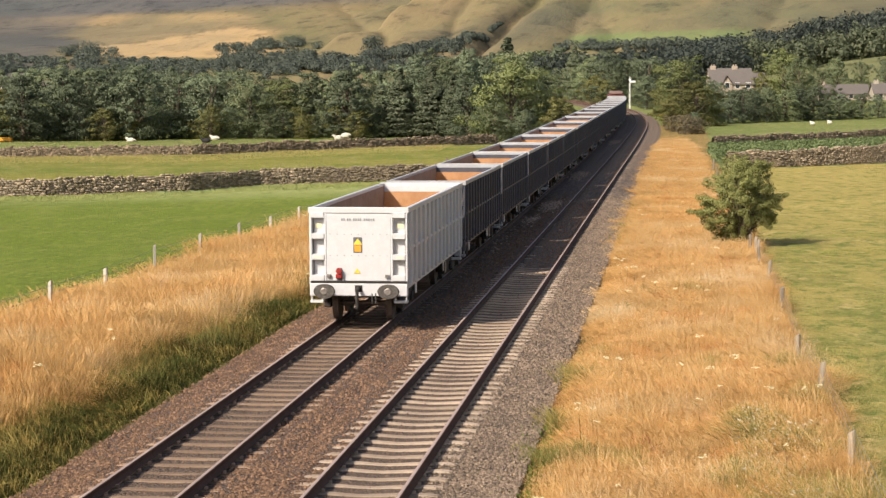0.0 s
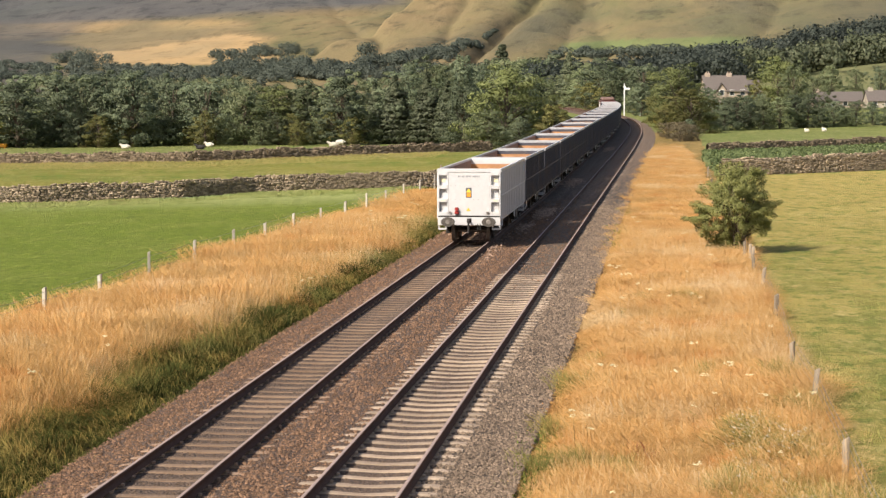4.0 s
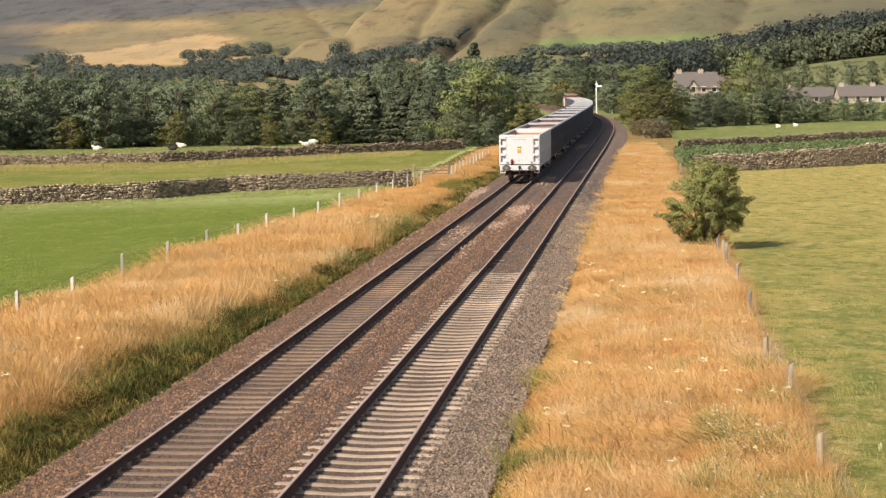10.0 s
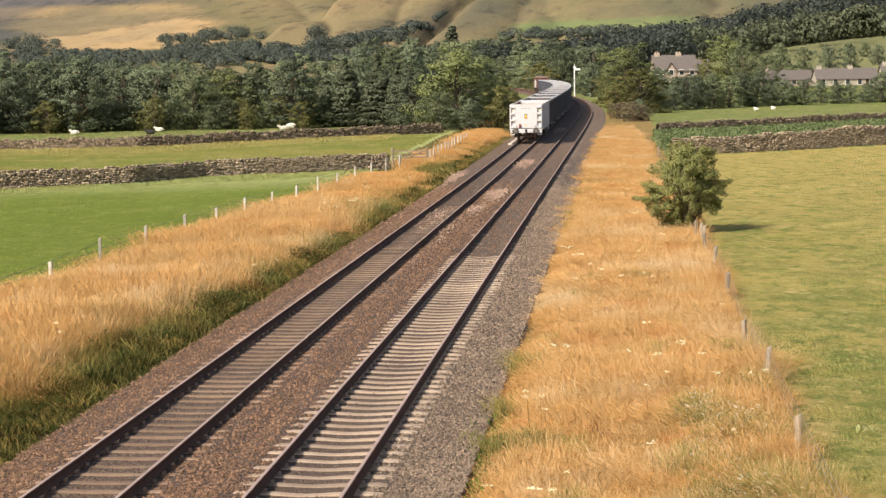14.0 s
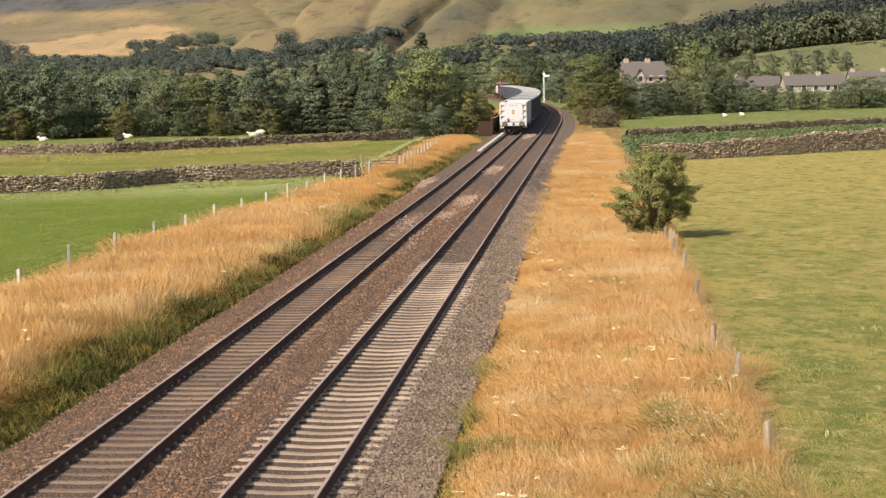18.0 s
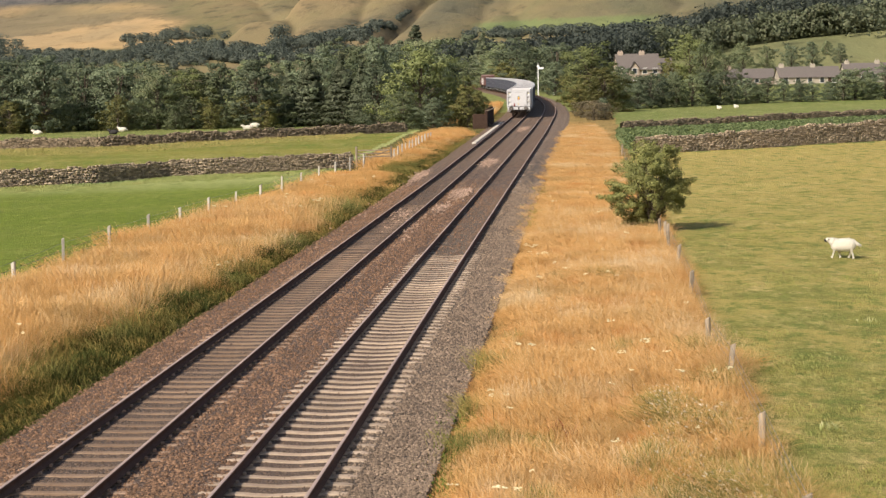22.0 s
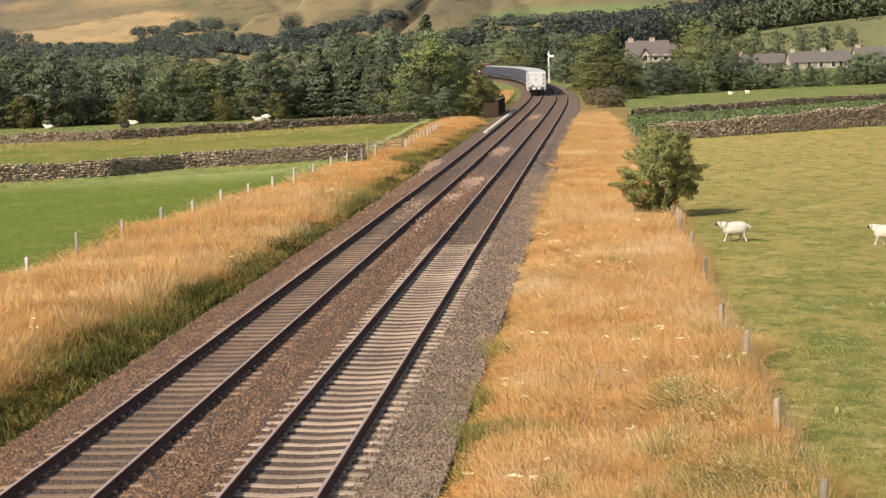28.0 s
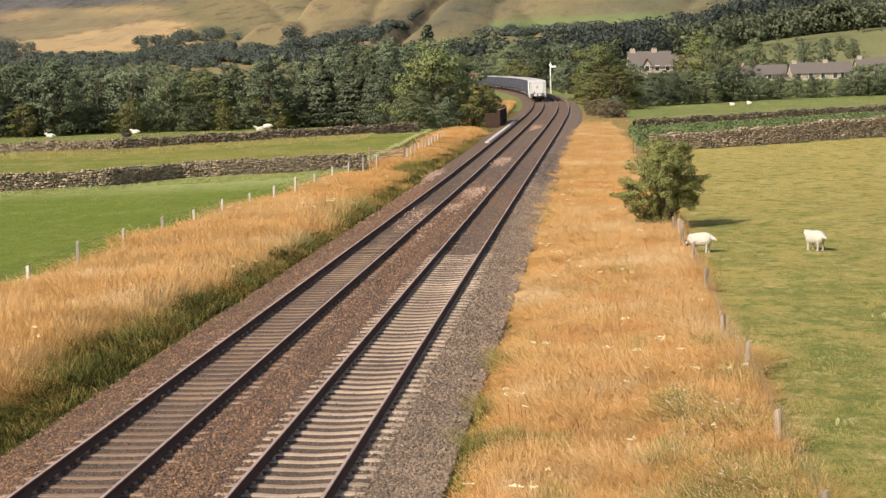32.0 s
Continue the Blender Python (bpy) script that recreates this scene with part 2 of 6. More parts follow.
M_STONE_CHIP = surface("ballast_stone", (0.132, 0.074, 0.042), (0.246, 0.142, 0.084), 0.9, 1.0, 14, per="island")
M_STONE_CHIP_GREY = surface("grey_ballast_stone", (0.135, 0.095, 0.065), (0.280, 0.202, 0.142), 0.9, 1.0, 14, per="island")
M_SPILL = surface("pale_fresh_stone", (0.260, 0.165, 0.115), (0.390, 0.265, 0.190), 0.9, 1.0, 14, per="island")
M_CONCRETE = surface("sleeper_concrete", (0.340, 0.255, 0.185), (0.430, 0.335, 0.250), 0.9, 0.9, 18, dirt=(0.220, 0.142, 0.088), dirt_amount=0.6, per="object")
M_OLD_SLEEPER = surface("weathered_sleeper", (0.192, 0.131, 0.089), (0.274, 0.193, 0.132), 0.9, 0.8, 12, dirt=(0.152, 0.087, 0.052), dirt_amount=0.7, per="object")


def pale_ends(m, col):
    """Sleeper ends outside the rails, free of the grime between them."""
    t = m.node_tree
    p = t.nodes["Principled BSDF"]
    was = p.inputs["Base Color"].links[0].from_socket
    sep = t.nodes.new("ShaderNodeSeparateXYZ")
    t.links.new(t.nodes.new("ShaderNodeTexCoord").outputs["Object"], sep.inputs[0])
    far = t.nodes.new("ShaderNodeMath")
    far.operation = "ABSOLUTE"
    t.links.new(sep.outputs[0], far.inputs[0])
    mr = t.nodes.new("ShaderNodeMapRange")
    mr.inputs[1].default_value, mr.inputs[2].default_value, mr.inputs[4].default_value = 0.86, 1.05, 0.6
    t.links.new(far.outputs[0], mr.inputs[0])
    t.links.new(mixed(t, mr.outputs[0], was, col), p.inputs["Base Color"])


pale_ends(M_OLD_SLEEPER, (0.36, 0.235, 0.160))
M_RAIL = surface("rusty_rail", (0.105, 0.058, 0.042), (0.15, 0.085, 0.06), 0.9, 2.0, 30, spec=0.1)
M_RAIL_TOP = surface("worn_rail_head", (0.312, 0.223, 0.189), (0.429, 0.324, 0.280), 0.65, 1.0, 25, metal=0.1, bump=0.05, spec=0.3)
M_STONE = surface("gritstone", (0.280, 0.214, 0.144), (0.415, 0.328, 0.228), 0.95, 1.3, 9, bump=0.6, depth=0.03, dirt=(0.121, 0.094, 0.058), dirt_amount=0.7, per="object")
M_STONE_J = surface("gritstone_pieces", (0.280, 0.214, 0.144), (0.415, 0.328, 0.228), 0.95, 1.3, 9, bump=0.6, depth=0.03, dirt=(0.121, 0.094, 0.058), dirt_amount=0.7, per="island")
M_STONE_OLD = surface("lichened_gritstone", (0.190, 0.140, 0.092), (0.290, 0.222, 0.150), 0.95, 1.3, 9, bump=0.6, depth=0.03, dirt=(0.100, 0.080, 0.050), dirt_amount=0.7, per="island")
M_WALL_CORE = surface("wall_hearting", (0.128, 0.102, 0.076), (0.204, 0.167, 0.128), 1.0)
M_POST = surface("weathered_post", (0.45, 0.40, 0.33), (0.58, 0.54, 0.47), 0.9, 2, 25, stretch=(1, 1, 0.15), dirt=(0.25, 0.2, 0.15), per="object")
M_POST_DARK = surface("grey_old_post", (0.215, 0.165, 0.115), (0.325, 0.262, 0.192), 0.95, 2, 25, stretch=(1.000, 0.920, 0.123), dirt=(0.090, 0.064, 0.041), per="object")
M_WIRE = surface("galvanised_wire", (0.22, 0.21, 0.2), (0.3, 0.29, 0.28), 0.6, metal=0.6, bump=0)
M_BARK = surface("bark", (0.09, 0.065, 0.045), (0.15, 0.12, 0.09), 0.95, 1.0, 8, bump=0.8, depth=0.05, stretch=(1, 1, 0.2))
# the dark and mid greens carry a little extra blue for haze
M_LEAF_DARK = foliage("dark_leaves", (0.112, 0.142, 0.084), (0.198, 0.226, 0.130), (0.172, 0.188, 0.108))
M_LEAF_MID = foliage("mid_leaves", (0.130, 0.164, 0.080), (0.228, 0.250, 0.130), (0.240, 0.238, 0.126))
M_LEAF_OAK = foliage("oak_leaves", (0.158, 0.182, 0.066), (0.226, 0.244, 0.094), (0.21, 0.222, 0.084))
M_LEAF_OLIVE = foliage("olive_leaves", (0.146, 0.153, 0.046), (0.240, 0.223, 0.078), (0.240, 0.193, 0.072))
M_LEAF_BLUE = foliage("bluish_needles", (0.093, 0.113, 0.064), (0.168, 0.180, 0.108))
M_LEAF_BUSH = foliage("hawthorn_leaves", (0.165, 0.178, 0.058), (0.305, 0.298, 0.104), (0.27, 0.238, 0.086))
M_LEAF_RUST = foliage("russet_leaves", (0.17, 0.145, 0.085), (0.25, 0.20, 0.125), (0.20, 0.165, 0.10))
# thicket leaves paler and bluer than life: distance haze in the base colour
M_HAZED_LEAF = foliage("hazed_distant_leaves", (0.116, 0.136, 0.106), (0.136, 0.156, 0.120), (0.134, 0.146, 0.110))
M_EDGE_LEAF = foliage("wood_edge_leaves", (0.105, 0.125, 0.072), (0.165, 0.180, 0.10), (0.185, 0.175, 0.105))
# far wood leaves lifted in tone, haze painted into them
M_HAZED_WOOD_LEAF = foliage("hazed_wood_leaves", (0.088, 0.104, 0.082), (0.104, 0.120, 0.094), (0.096, 0.110, 0.088))
M_TURF = straw("pasture_blades", (0.13, 0.15, 0.03), (0.19, 0.21, 0.045), (0.27, 0.27, 0.075), (0.38, 0.32, 0.11))
M_SEED = straw("ripe_seed_heads", (0.40, 0.22, 0.078), (0.47, 0.26, 0.092), (0.550, 0.300, 0.105), (0.640, 0.405, 0.172))
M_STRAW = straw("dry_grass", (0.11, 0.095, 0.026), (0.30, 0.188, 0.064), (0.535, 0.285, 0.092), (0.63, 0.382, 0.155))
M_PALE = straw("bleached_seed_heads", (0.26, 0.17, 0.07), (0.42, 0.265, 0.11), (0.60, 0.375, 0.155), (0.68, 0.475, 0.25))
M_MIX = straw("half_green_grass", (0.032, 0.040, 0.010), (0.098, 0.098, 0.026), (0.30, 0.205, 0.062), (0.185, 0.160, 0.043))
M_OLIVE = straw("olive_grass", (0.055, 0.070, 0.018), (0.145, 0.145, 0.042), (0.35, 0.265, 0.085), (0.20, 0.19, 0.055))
# weed greens darkened to hold the shade at the foot of the grass
M_SHADE_WEED = straw("shade_dark_green_weeds", (0.017, 0.022, 0.006), (0.036, 0.044, 0.012), (0.085, 0.084, 0.022), (0.052, 0.062, 0.016))
M_THISTLE = straw("thistle_heads", (0.14, 0.18, 0.05), (0.26, 0.28, 0.09), (0.38, 0.36, 0.14), (0.48, 0.44, 0.22))
M_DOCK = straw("rusty_dock", (0.08, 0.05, 0.025), (0.14, 0.055, 0.03), (0.20, 0.07, 0.035), (0.24, 0.09, 0.045))
M_DOWN = straw("thistle_down", (0.40, 0.33, 0.22), (0.48, 0.41, 0.29), (0.58, 0.50, 0.37), (0.66, 0.58, 0.46))
M_FLOWER = surface("cream_umbels", (0.62, 0.52, 0.27), (0.74, 0.66, 0.42), 0.9, bump=0)
M_CROP = foliage("turnip_leaves", (0.182, 0.234, 0.094), (0.273, 0.325, 0.131))
M_WHITE = surface("white_wagon_paint", (0.540, 0.530, 0.532), (0.590, 0.580, 0.584), 0.45, 0.6, 6, bump=0.05, dirt=(0.531, 0.492, 0.453), dirt_amount=0.35, spec=0.4)
M_SLATE = surface("slate_blue_wagon_paint", (0.044, 0.049, 0.072), (0.066, 0.072, 0.100), 0.5, 0.5, 5, bump=0.05, dirt=(0.110, 0.091, 0.077), dirt_amount=0.6, spec=0.4)
M_RIM = surface("scuffed_top_rail", (0.370, 0.367, 0.379), (0.458, 0.455, 0.462), 0.5, 1.0, 8, dirt=(0.259, 0.220, 0.197), dirt_amount=0.5)
M_RUST_IN = surface("rusty_hopper_lining", (0.483, 0.230, 0.092), (0.644, 0.345, 0.161), 0.85, 0.5, 4, dirt=(0.253, 0.149, 0.092), dirt_amount=0.7)
M_BLACK = surface("black_running_gear", (0.025, 0.022, 0.02), (0.05, 0.042, 0.036), 0.7, 2, 15)
M_STEEL = surface("worn_steel", (0.22, 0.20, 0.18), (0.34, 0.31, 0.28), 0.5, 2, 12, metal=0.7, dirt=(0.12, 0.07, 0.04))
M_WHEEL = surface("wheel_steel", (0.10, 0.075, 0.06), (0.15, 0.12, 0.10), 0.6, 2, 12, metal=0.5)
M_RED = surface("red_paint", (0.26, 0.022, 0.02), (0.32, 0.035, 0.028), 0.5, bump=0.03)
M_LOCO = surface("faded_maroon_body_paint", (0.090, 0.024, 0.020), (0.128, 0.040, 0.031), 0.6, bump=0.03)
# greyer, darker copy of the rusty lining: side wall's shade put into its colour
M_LINING_SHADED = surface("shaded_side_lining", (0.255, 0.180, 0.133), (0.345, 0.252, 0.189), 0.85, 0.5, 4, dirt=(0.188, 0.108, 0.070), dirt_amount=0.6)
M_BUFFER = surface("greasy_buffer_steel", (0.075, 0.066, 0.058), (0.16, 0.142, 0.125), 0.55, 2, 12, metal=0.4, dirt=(0.05, 0.035, 0.025))
M_MAROON = surface("dusty_brown_roof_paint", (0.17, 0.10, 0.085), (0.24, 0.15, 0.125), 0.7)
M_ORANGE = surface("orange_plate", (0.80, 0.33, 0.03), (0.85, 0.38, 0.05), 0.5, bump=0)
M_LABEL = surface("pale_yellow_label", (0.78, 0.70, 0.42), (0.82, 0.75, 0.50), 0.6, bump=0)
M_YELLOW = surface("yellow_paint", (0.80, 0.58, 0.06), (0.84, 0.62, 0.09), 0.5, bump=0)
M_INK = surface("dark_lettering", (0.10, 0.10, 0.11), (0.14, 0.14, 0.15), 0.6, bump=0)
M_LETTER = surface("grey_lettering", (0.24, 0.24, 0.25), (0.3, 0.3, 0.31), 0.6, bump=0)
M_SIGNAL = surface("white_post_paint", (0.76, 0.75, 0.72), (0.82, 0.81, 0.79), 0.6, dirt=(0.5, 0.47, 0.42))
M_SLATES = surface("roof_slates", (0.106, 0.086, 0.078), (0.156, 0.132, 0.115), 0.7, 0.5, 3, stretch=(1.250, 1.200, 4.600), dirt=(0.138, 0.120, 0.103))
M_HOUSE = surface("house_stone", (0.370, 0.290, 0.225), (0.480, 0.385, 0.305), 0.9, 0.4, 3, bump=0.4, depth=0.03, dirt=(0.260, 0.188, 0.157))
M_RENDER = surface("cream_render", (0.377, 0.320, 0.254), (0.443, 0.385, 0.312), 0.9, 0.4, 3)
M_GLASS = surface("window_glass", (0.03, 0.035, 0.04), (0.05, 0.055, 0.06), 0.1, bump=0, spec=0.6)
M_TIMBER = surface("creosoted_timber", (0.045, 0.028, 0.021), (0.075, 0.048, 0.036), 0.95, 1, 10, stretch=(1, 0.2, 1), spec=0.05)
M_DECK = surface("pale_deck_edge", (0.450, 0.400, 0.331), (0.540, 0.488, 0.418), 0.85, 1, 6, dirt=(0.300, 0.244, 0.187))
M_FLEECE = surface("cream_fleece", (0.640, 0.584, 0.480), (0.709, 0.660, 0.563), 1.0, 2, 22, bump=0.9, depth=0.03, dirt=(0.519, 0.448, 0.348))
M_DARK_HIDE = surface("black_hide", (0.02, 0.018, 0.016), (0.035, 0.03, 0.028), 0.8, 2, 20)
M_TROUGH = surface("cable_trough_concrete", (0.235, 0.178, 0.128), (0.330, 0.255, 0.190), 0.95, 0.6, 8, dirt=(0.112, 0.096, 0.052), dirt_amount=0.7)


# ---- mesh helpers ----
def part(name, bm, material, parent=None, label="", smooth=False):
    me = bpy.data.meshes.new(name)
    bm.to_mesh(me)
    bm.free()
    return placed(name, me, material, parent, label, smooth)


def placed(name, me, material, parent=None, label="", smooth=False):
    for mm in material if isinstance(material, (list, tuple)) else (material,):
        if mm.name not in me.materials:
            me.materials.append(mm)
    if smooth:
        me.polygons.foreach_set("use_smooth", [True] * len(me.polygons))
    ob = new(name, me)
    if parent is not None:
        ob.parent = parent
    return tagged(ob, label)


def np_mesh(name, verts, faces, along=None):
    """A mesh from arrays: verts (n, 3), faces (m, 3 or 4)."""
    verts, faces = np.asarray(verts, np.float32), np.asarray(faces, np.int32)
    me = bpy.data.meshes.new(name)
    k = faces.shape[1]
    me.vertices.add(len(verts))
    me.vertices.foreach_set("co", verts.ravel())
    me.loops.add(faces.size)
    me.loops.foreach_set("vertex_index", faces.ravel())
    me.polygons.add(len(faces))
    me.polygons.foreach_set("loop_start", np.arange(0, faces.size, k, dtype=np.int32))
    me.update(calc_edges=True)
    if along is not None:
        me.attributes.new("along", "FLOAT", "POINT").data.foreach_set("value", np.asarray(along, np.float32))
    return me


def box(bm, x0, x1, y0, y1, z0, z1, bevel=0.0):
    r = bmesh.ops.create_cube(bm, size=1)
    for v in r["verts"]:
        v.co = Vector(((x0 + x1) / 2 + v.co.x * (x1 - x0), (y0 + y1) / 2 + v.co.y * (y1 - y0), (z0 + z1) / 2 + v.co.z * (z1 - z0)))
    if bevel:
        es = {e for v in r["verts"] for e in v.link_edges}
        bmesh.ops.bevel(bm, geom=list(es), offset=bevel, segments=1, affect="EDGES")
    return bm


def boxed(*a, bevel=0.0):
    return box(bmesh.new(), *a, bevel=bevel)


def rod(bm, a, b, r0, r1=None, seg=10):
    a, b = Vector(a), Vector(b)
    m = Matrix.Translation((a + b) / 2) @ (b - a).to_track_quat("Z", "Y").to_matrix().to_4x4()
    bmesh.ops.create_cone(bm, cap_ends=True, segments=seg, radius1=r0, radius2=r0 if r1 is None else r1, depth=(b - a).length, matrix=m)
    return bm


def blob(bm, c, size, sub=2, rough=0.0):
    r = bmesh.ops.create_icosphere(bm, subdivisions=sub, radius=1)
    for v in r["verts"]:
        k = 1 + rough * noise.noise(v.co * 2.3 + Vector(c))
        v.co = Vector(c) + Vector((v.co.x * size[0], v.co.y * size[1], v.co.z * size[2])) * k
    return bm


def thing(name, label, category, group="", m=None, kind=""):
    ob = new(name)
    if m is not None:
        ob.matrix_basis = m
    return tagged(ob, label, category, group, kind)


# ---- the line of the railway and the lie of the land ----
def grade(y):
    u = np.maximum(0.0, np.asarray(y, float) - 100.0) ** 2
    return 1.35 * u / (u + 7225.0)


def smooth(v, a, b):
    k = np.clip((np.asarray(v, float) - a) / (b - a), 0, 1)
    return k * k * (3 - 2 * k)


def line_x(y):
    """The left track's centre line."""
    y = np.asarray(y, float)
    x = -8.58 + 0.53 * smooth(y, 100, 200)
    return x - np.maximum(y - 217, 0) ** 2 / 4292.0


def at_line(y, off=0.0, dz=0.0):
    """A place and heading on the line: off metres to the right of the left track's centre."""
    h = math.atan2(float(line_x(y + 0.5) - line_x(y - 0.5)), 1.0)
    return Vector((float(line_x(y)) + off * math.cos(h), y - off * math.sin(h), float(grade(y)) + dz)), h


def hill_noise(x, y, scale, octaves=4):
    """Smooth value noise on arrays."""
    out, amp = np.zeros_like(x), 1.0
    for n in range(octaves):
        px, py = x / scale + 17.3 * n, y / scale + 9.1 * n
        ix, iy = np.floor(px), np.floor(py)
        fx, fy = px - ix, py - iy
        fx, fy = fx * fx * (3 - 2 * fx), fy * fy * (3 - 2 * fy)

        def rnd(a, b):
            s = np.sin(a * 127.1 + b * 311.7) * 43758.5453
            return s - np.floor(s)

        out += amp * ((rnd(ix, iy) * (1 - fx) + rnd(ix + 1, iy) * fx) * (1 - fy) + (rnd(ix, iy + 1) * (1 - fx) + rnd(ix + 1, iy + 1) * fx) * fy - 0.5)
        amp, scale = amp * 0.5, scale * 0.5
    return out


SPUR_AZ = (-14.0, -12.6, -11.4, -10.2, -9.1, -8.2, -7.2, -6.0)
SPUR_TOP = (0, 6, 22, 42, 60, 84, 112, 260)
# bearing at the foot, drift with range, width, depth
GULLIES = ((-5.95, 0.0030, 0.26, 12.0), (-8.6, -0.0009, 0.30, 5.0), (-3.4, 0.0012, 0.5, 7.0), (-7.1, 0.0016, 0.25, 5.0), (-1.9, -0.0008, 0.5, 6.0), (2.6, 0.0012, 0.6, 7.0))


def land(x, y):
    """Height of the ground."""
    x, y = np.asarray(x, float), np.asarray(y, float)
    r, az = np.hypot(x, y), np.degrees(np.arctan2(x, np.maximum(y, 1e-3)))
    az = np.where(y < 0, 40.0, az)
    z = np.minimum(grade(y), 3.0) - 0.45
    away = smooth(np.abs(x - line_x(np.clip(y, 0, 760)) - 1.7), 7, 16)
    z = z + away * 0.12 * hill_noise(x, y, 14.0, 3)
    z = z + away * smooth(r, 250, 420) * smooth(az, -1.5, 3) * 1.5
    # wooded rise beyond the houses
    z = z + smooth(r, 480, 900) * smooth(az, -7, 7) * (11 + 1.5 * np.clip(az, -5, 9))
    # the bare fell across the valley: its spur runs down to the left in front of the moor
    climb = np.maximum(r - 1180, 0) * 0.112
    crest = np.interp(az, SPUR_AZ, SPUR_TOP) + 3.0 * hill_noise(x, y, 120.0, 3)
    b = np.where(climb < crest, climb, crest)
    b = b - 10.0 * smooth(crest - climb, 8, 0) * smooth(climb, 0, 10) * smooth(crest, 12, 40)
    c = 300.0 * np.clip((r - 1200) / 3200, 0, 1.2) ** 1.5
    fell = np.maximum(b, c)
    fold = hill_noise(x, y, 420.0, 5) - 0.5 * np.abs(hill_noise(x * 1.3, y * 0.6, 150.0, 4)) - 0.5 * np.abs(hill_noise(x + 300, y + 900, 260.0, 4))
    for a0, lean, wide, deep in GULLIES:
        off = az - a0 - lean * (r - 1420) - 0.06 * np.sin(r / 60)
        fell = fell - deep * smooth(r, 1230, 1480) * np.exp(-np.abs(off / wide) ** 1.3)
    return z + np.maximum(fell, 0) * (1.08 + 0.16 * fold) + smooth(r, 700, 1600) * 12 * (hill_noise(x + 800, y, 300.0, 4) + 0.2)


def land_at(x, y):
    return float(land(np.array([x]), np.array([y]))[0])


# ---- ground ----
def make_ground():
    az = np.radians(np.concatenate([np.arange(-180, -24, 6.0), np.arange(-24, 16, 0.09), np.arange(16, 180, 6.0)]))
    rr = [0.02, 0.5, 1.2, 2.0]
    while rr[-1] < 4700:
        rr.append(rr[-1] * (1.018 if rr[-1] < 1000 else 1.012))
    rr = np.array(rr)
    A, R = np.meshgrid(az, rr)
    X, Y = R * np.sin(A), R * np.cos(A)
    Z = land(X, Y)
    n, k = len(rr), len(az)
    idx = np.arange(n * k).reshape(n, k)
    nxt = np.roll(idx, -1, axis=1)
    faces = np.stack([idx[:-1], nxt[:-1], nxt[1:], idx[1:]], -1).reshape(-1, 4)
    me = np_mesh("ground", np.stack([X, Y, Z], -1).reshape(-1, 3), faces)
    cx, cy = X.ravel()[faces].mean(1), Y.ravel()[faces].mean(1)
    cr = np.hypot(cx, cy)
    wall1 = np.interp(cx, [-75, -39, -31.5, -28, -18], [100, 114.5, 120, 125.5, 132])
    wall2 = np.interp(cx, [-90, -55, -43.5, -35, -24], [160, 166, 168, 176, 189])
    left = cx < line_x(np.clip(cy, 0, 600)) - 5
    which = np.full(len(faces), 1)
    which[left & (cy < wall1)] = 0
    which[left & (cy >= wall1)] = 2
    which[left & (cy >= wall2)] = 3
    which[~left & (cy > 150 + 0.68 * (cx - 8))] = 3
    which[(cx > -12 - 6) & (cx < 3.2) & (cy < 260)] = 4
    which[left & (cx < -17.4)] = np.where(which[left & (cx < -17.4)] == 4, 0, which[left & (cx < -17.4)])
    which[~left & (which == 4) & (cx > line_x(cy) + 5)] = 6
    which[cr > 560] = 5
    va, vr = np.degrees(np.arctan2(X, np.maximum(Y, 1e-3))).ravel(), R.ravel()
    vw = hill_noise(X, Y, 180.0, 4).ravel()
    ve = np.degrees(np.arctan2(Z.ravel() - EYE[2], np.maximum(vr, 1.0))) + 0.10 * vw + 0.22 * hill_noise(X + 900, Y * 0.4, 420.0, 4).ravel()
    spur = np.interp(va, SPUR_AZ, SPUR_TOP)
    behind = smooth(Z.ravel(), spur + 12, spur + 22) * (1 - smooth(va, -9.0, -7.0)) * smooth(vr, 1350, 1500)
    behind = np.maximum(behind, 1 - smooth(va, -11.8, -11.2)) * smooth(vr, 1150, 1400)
    # besides the high moor, colours the far left slope dark as cloud shade
    moor_cloud_shade = behind * np.maximum(smooth(ve - 0.05 * (va + 15), 1.92, 2.25), 0.75 * smooth(-va + 1.6 * vw + 0.8 * (ve - 1.3), 17.0, 18.4))
    hay = behind * (1 - moor_cloud_shade) * smooth(ve, 0.72, 0.80) * (1 - smooth(ve, 1.95, 2.1)) * (1 - smooth(va + 1.2 * (ve - 1.3), -12.4 + 1.2 * vw, -11.6 + 1.2 * vw)) * smooth(va + 2.5 * (ve - 1.2), -18.2 + 1.5 * vw, -16.8 + 1.5 * vw)
    ridge = np.interp(va, [-17, -16, -14.7, -12.9, -11.9], [1.12, 1.2, 1.41, 1.66, 1.5])
    hay = hay * np.where(ve < ridge, 1.0, 0.42 + 0.2 * vw)
    hay = np.maximum(hay, 0.10 * smooth(va, 3.6, 4.4) * smooth(vr, 575, 600) * (1 - smooth(vr, 735, 760)))
    lush = smooth(ve, 1.10, 1.20) * (1 - smooth(ve, 1.50 + 0.03 * va, 1.54 + 0.03 * va)) * smooth(va, -3.6, -2.9) * (1 - smooth(va, 1.6, 2.6)) * smooth(vr, 1200, 1300)
    lush = np.maximum(lush, 0.6 * (1 - smooth(vr, 900, 1250)))
    for name, val in (("moor_cloud_shade", moor_cloud_shade), ("hay", hay), ("lush", lush)):
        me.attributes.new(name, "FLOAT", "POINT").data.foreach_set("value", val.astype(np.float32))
    me.polygons.foreach_set("material_index", which.astype(np.int32))
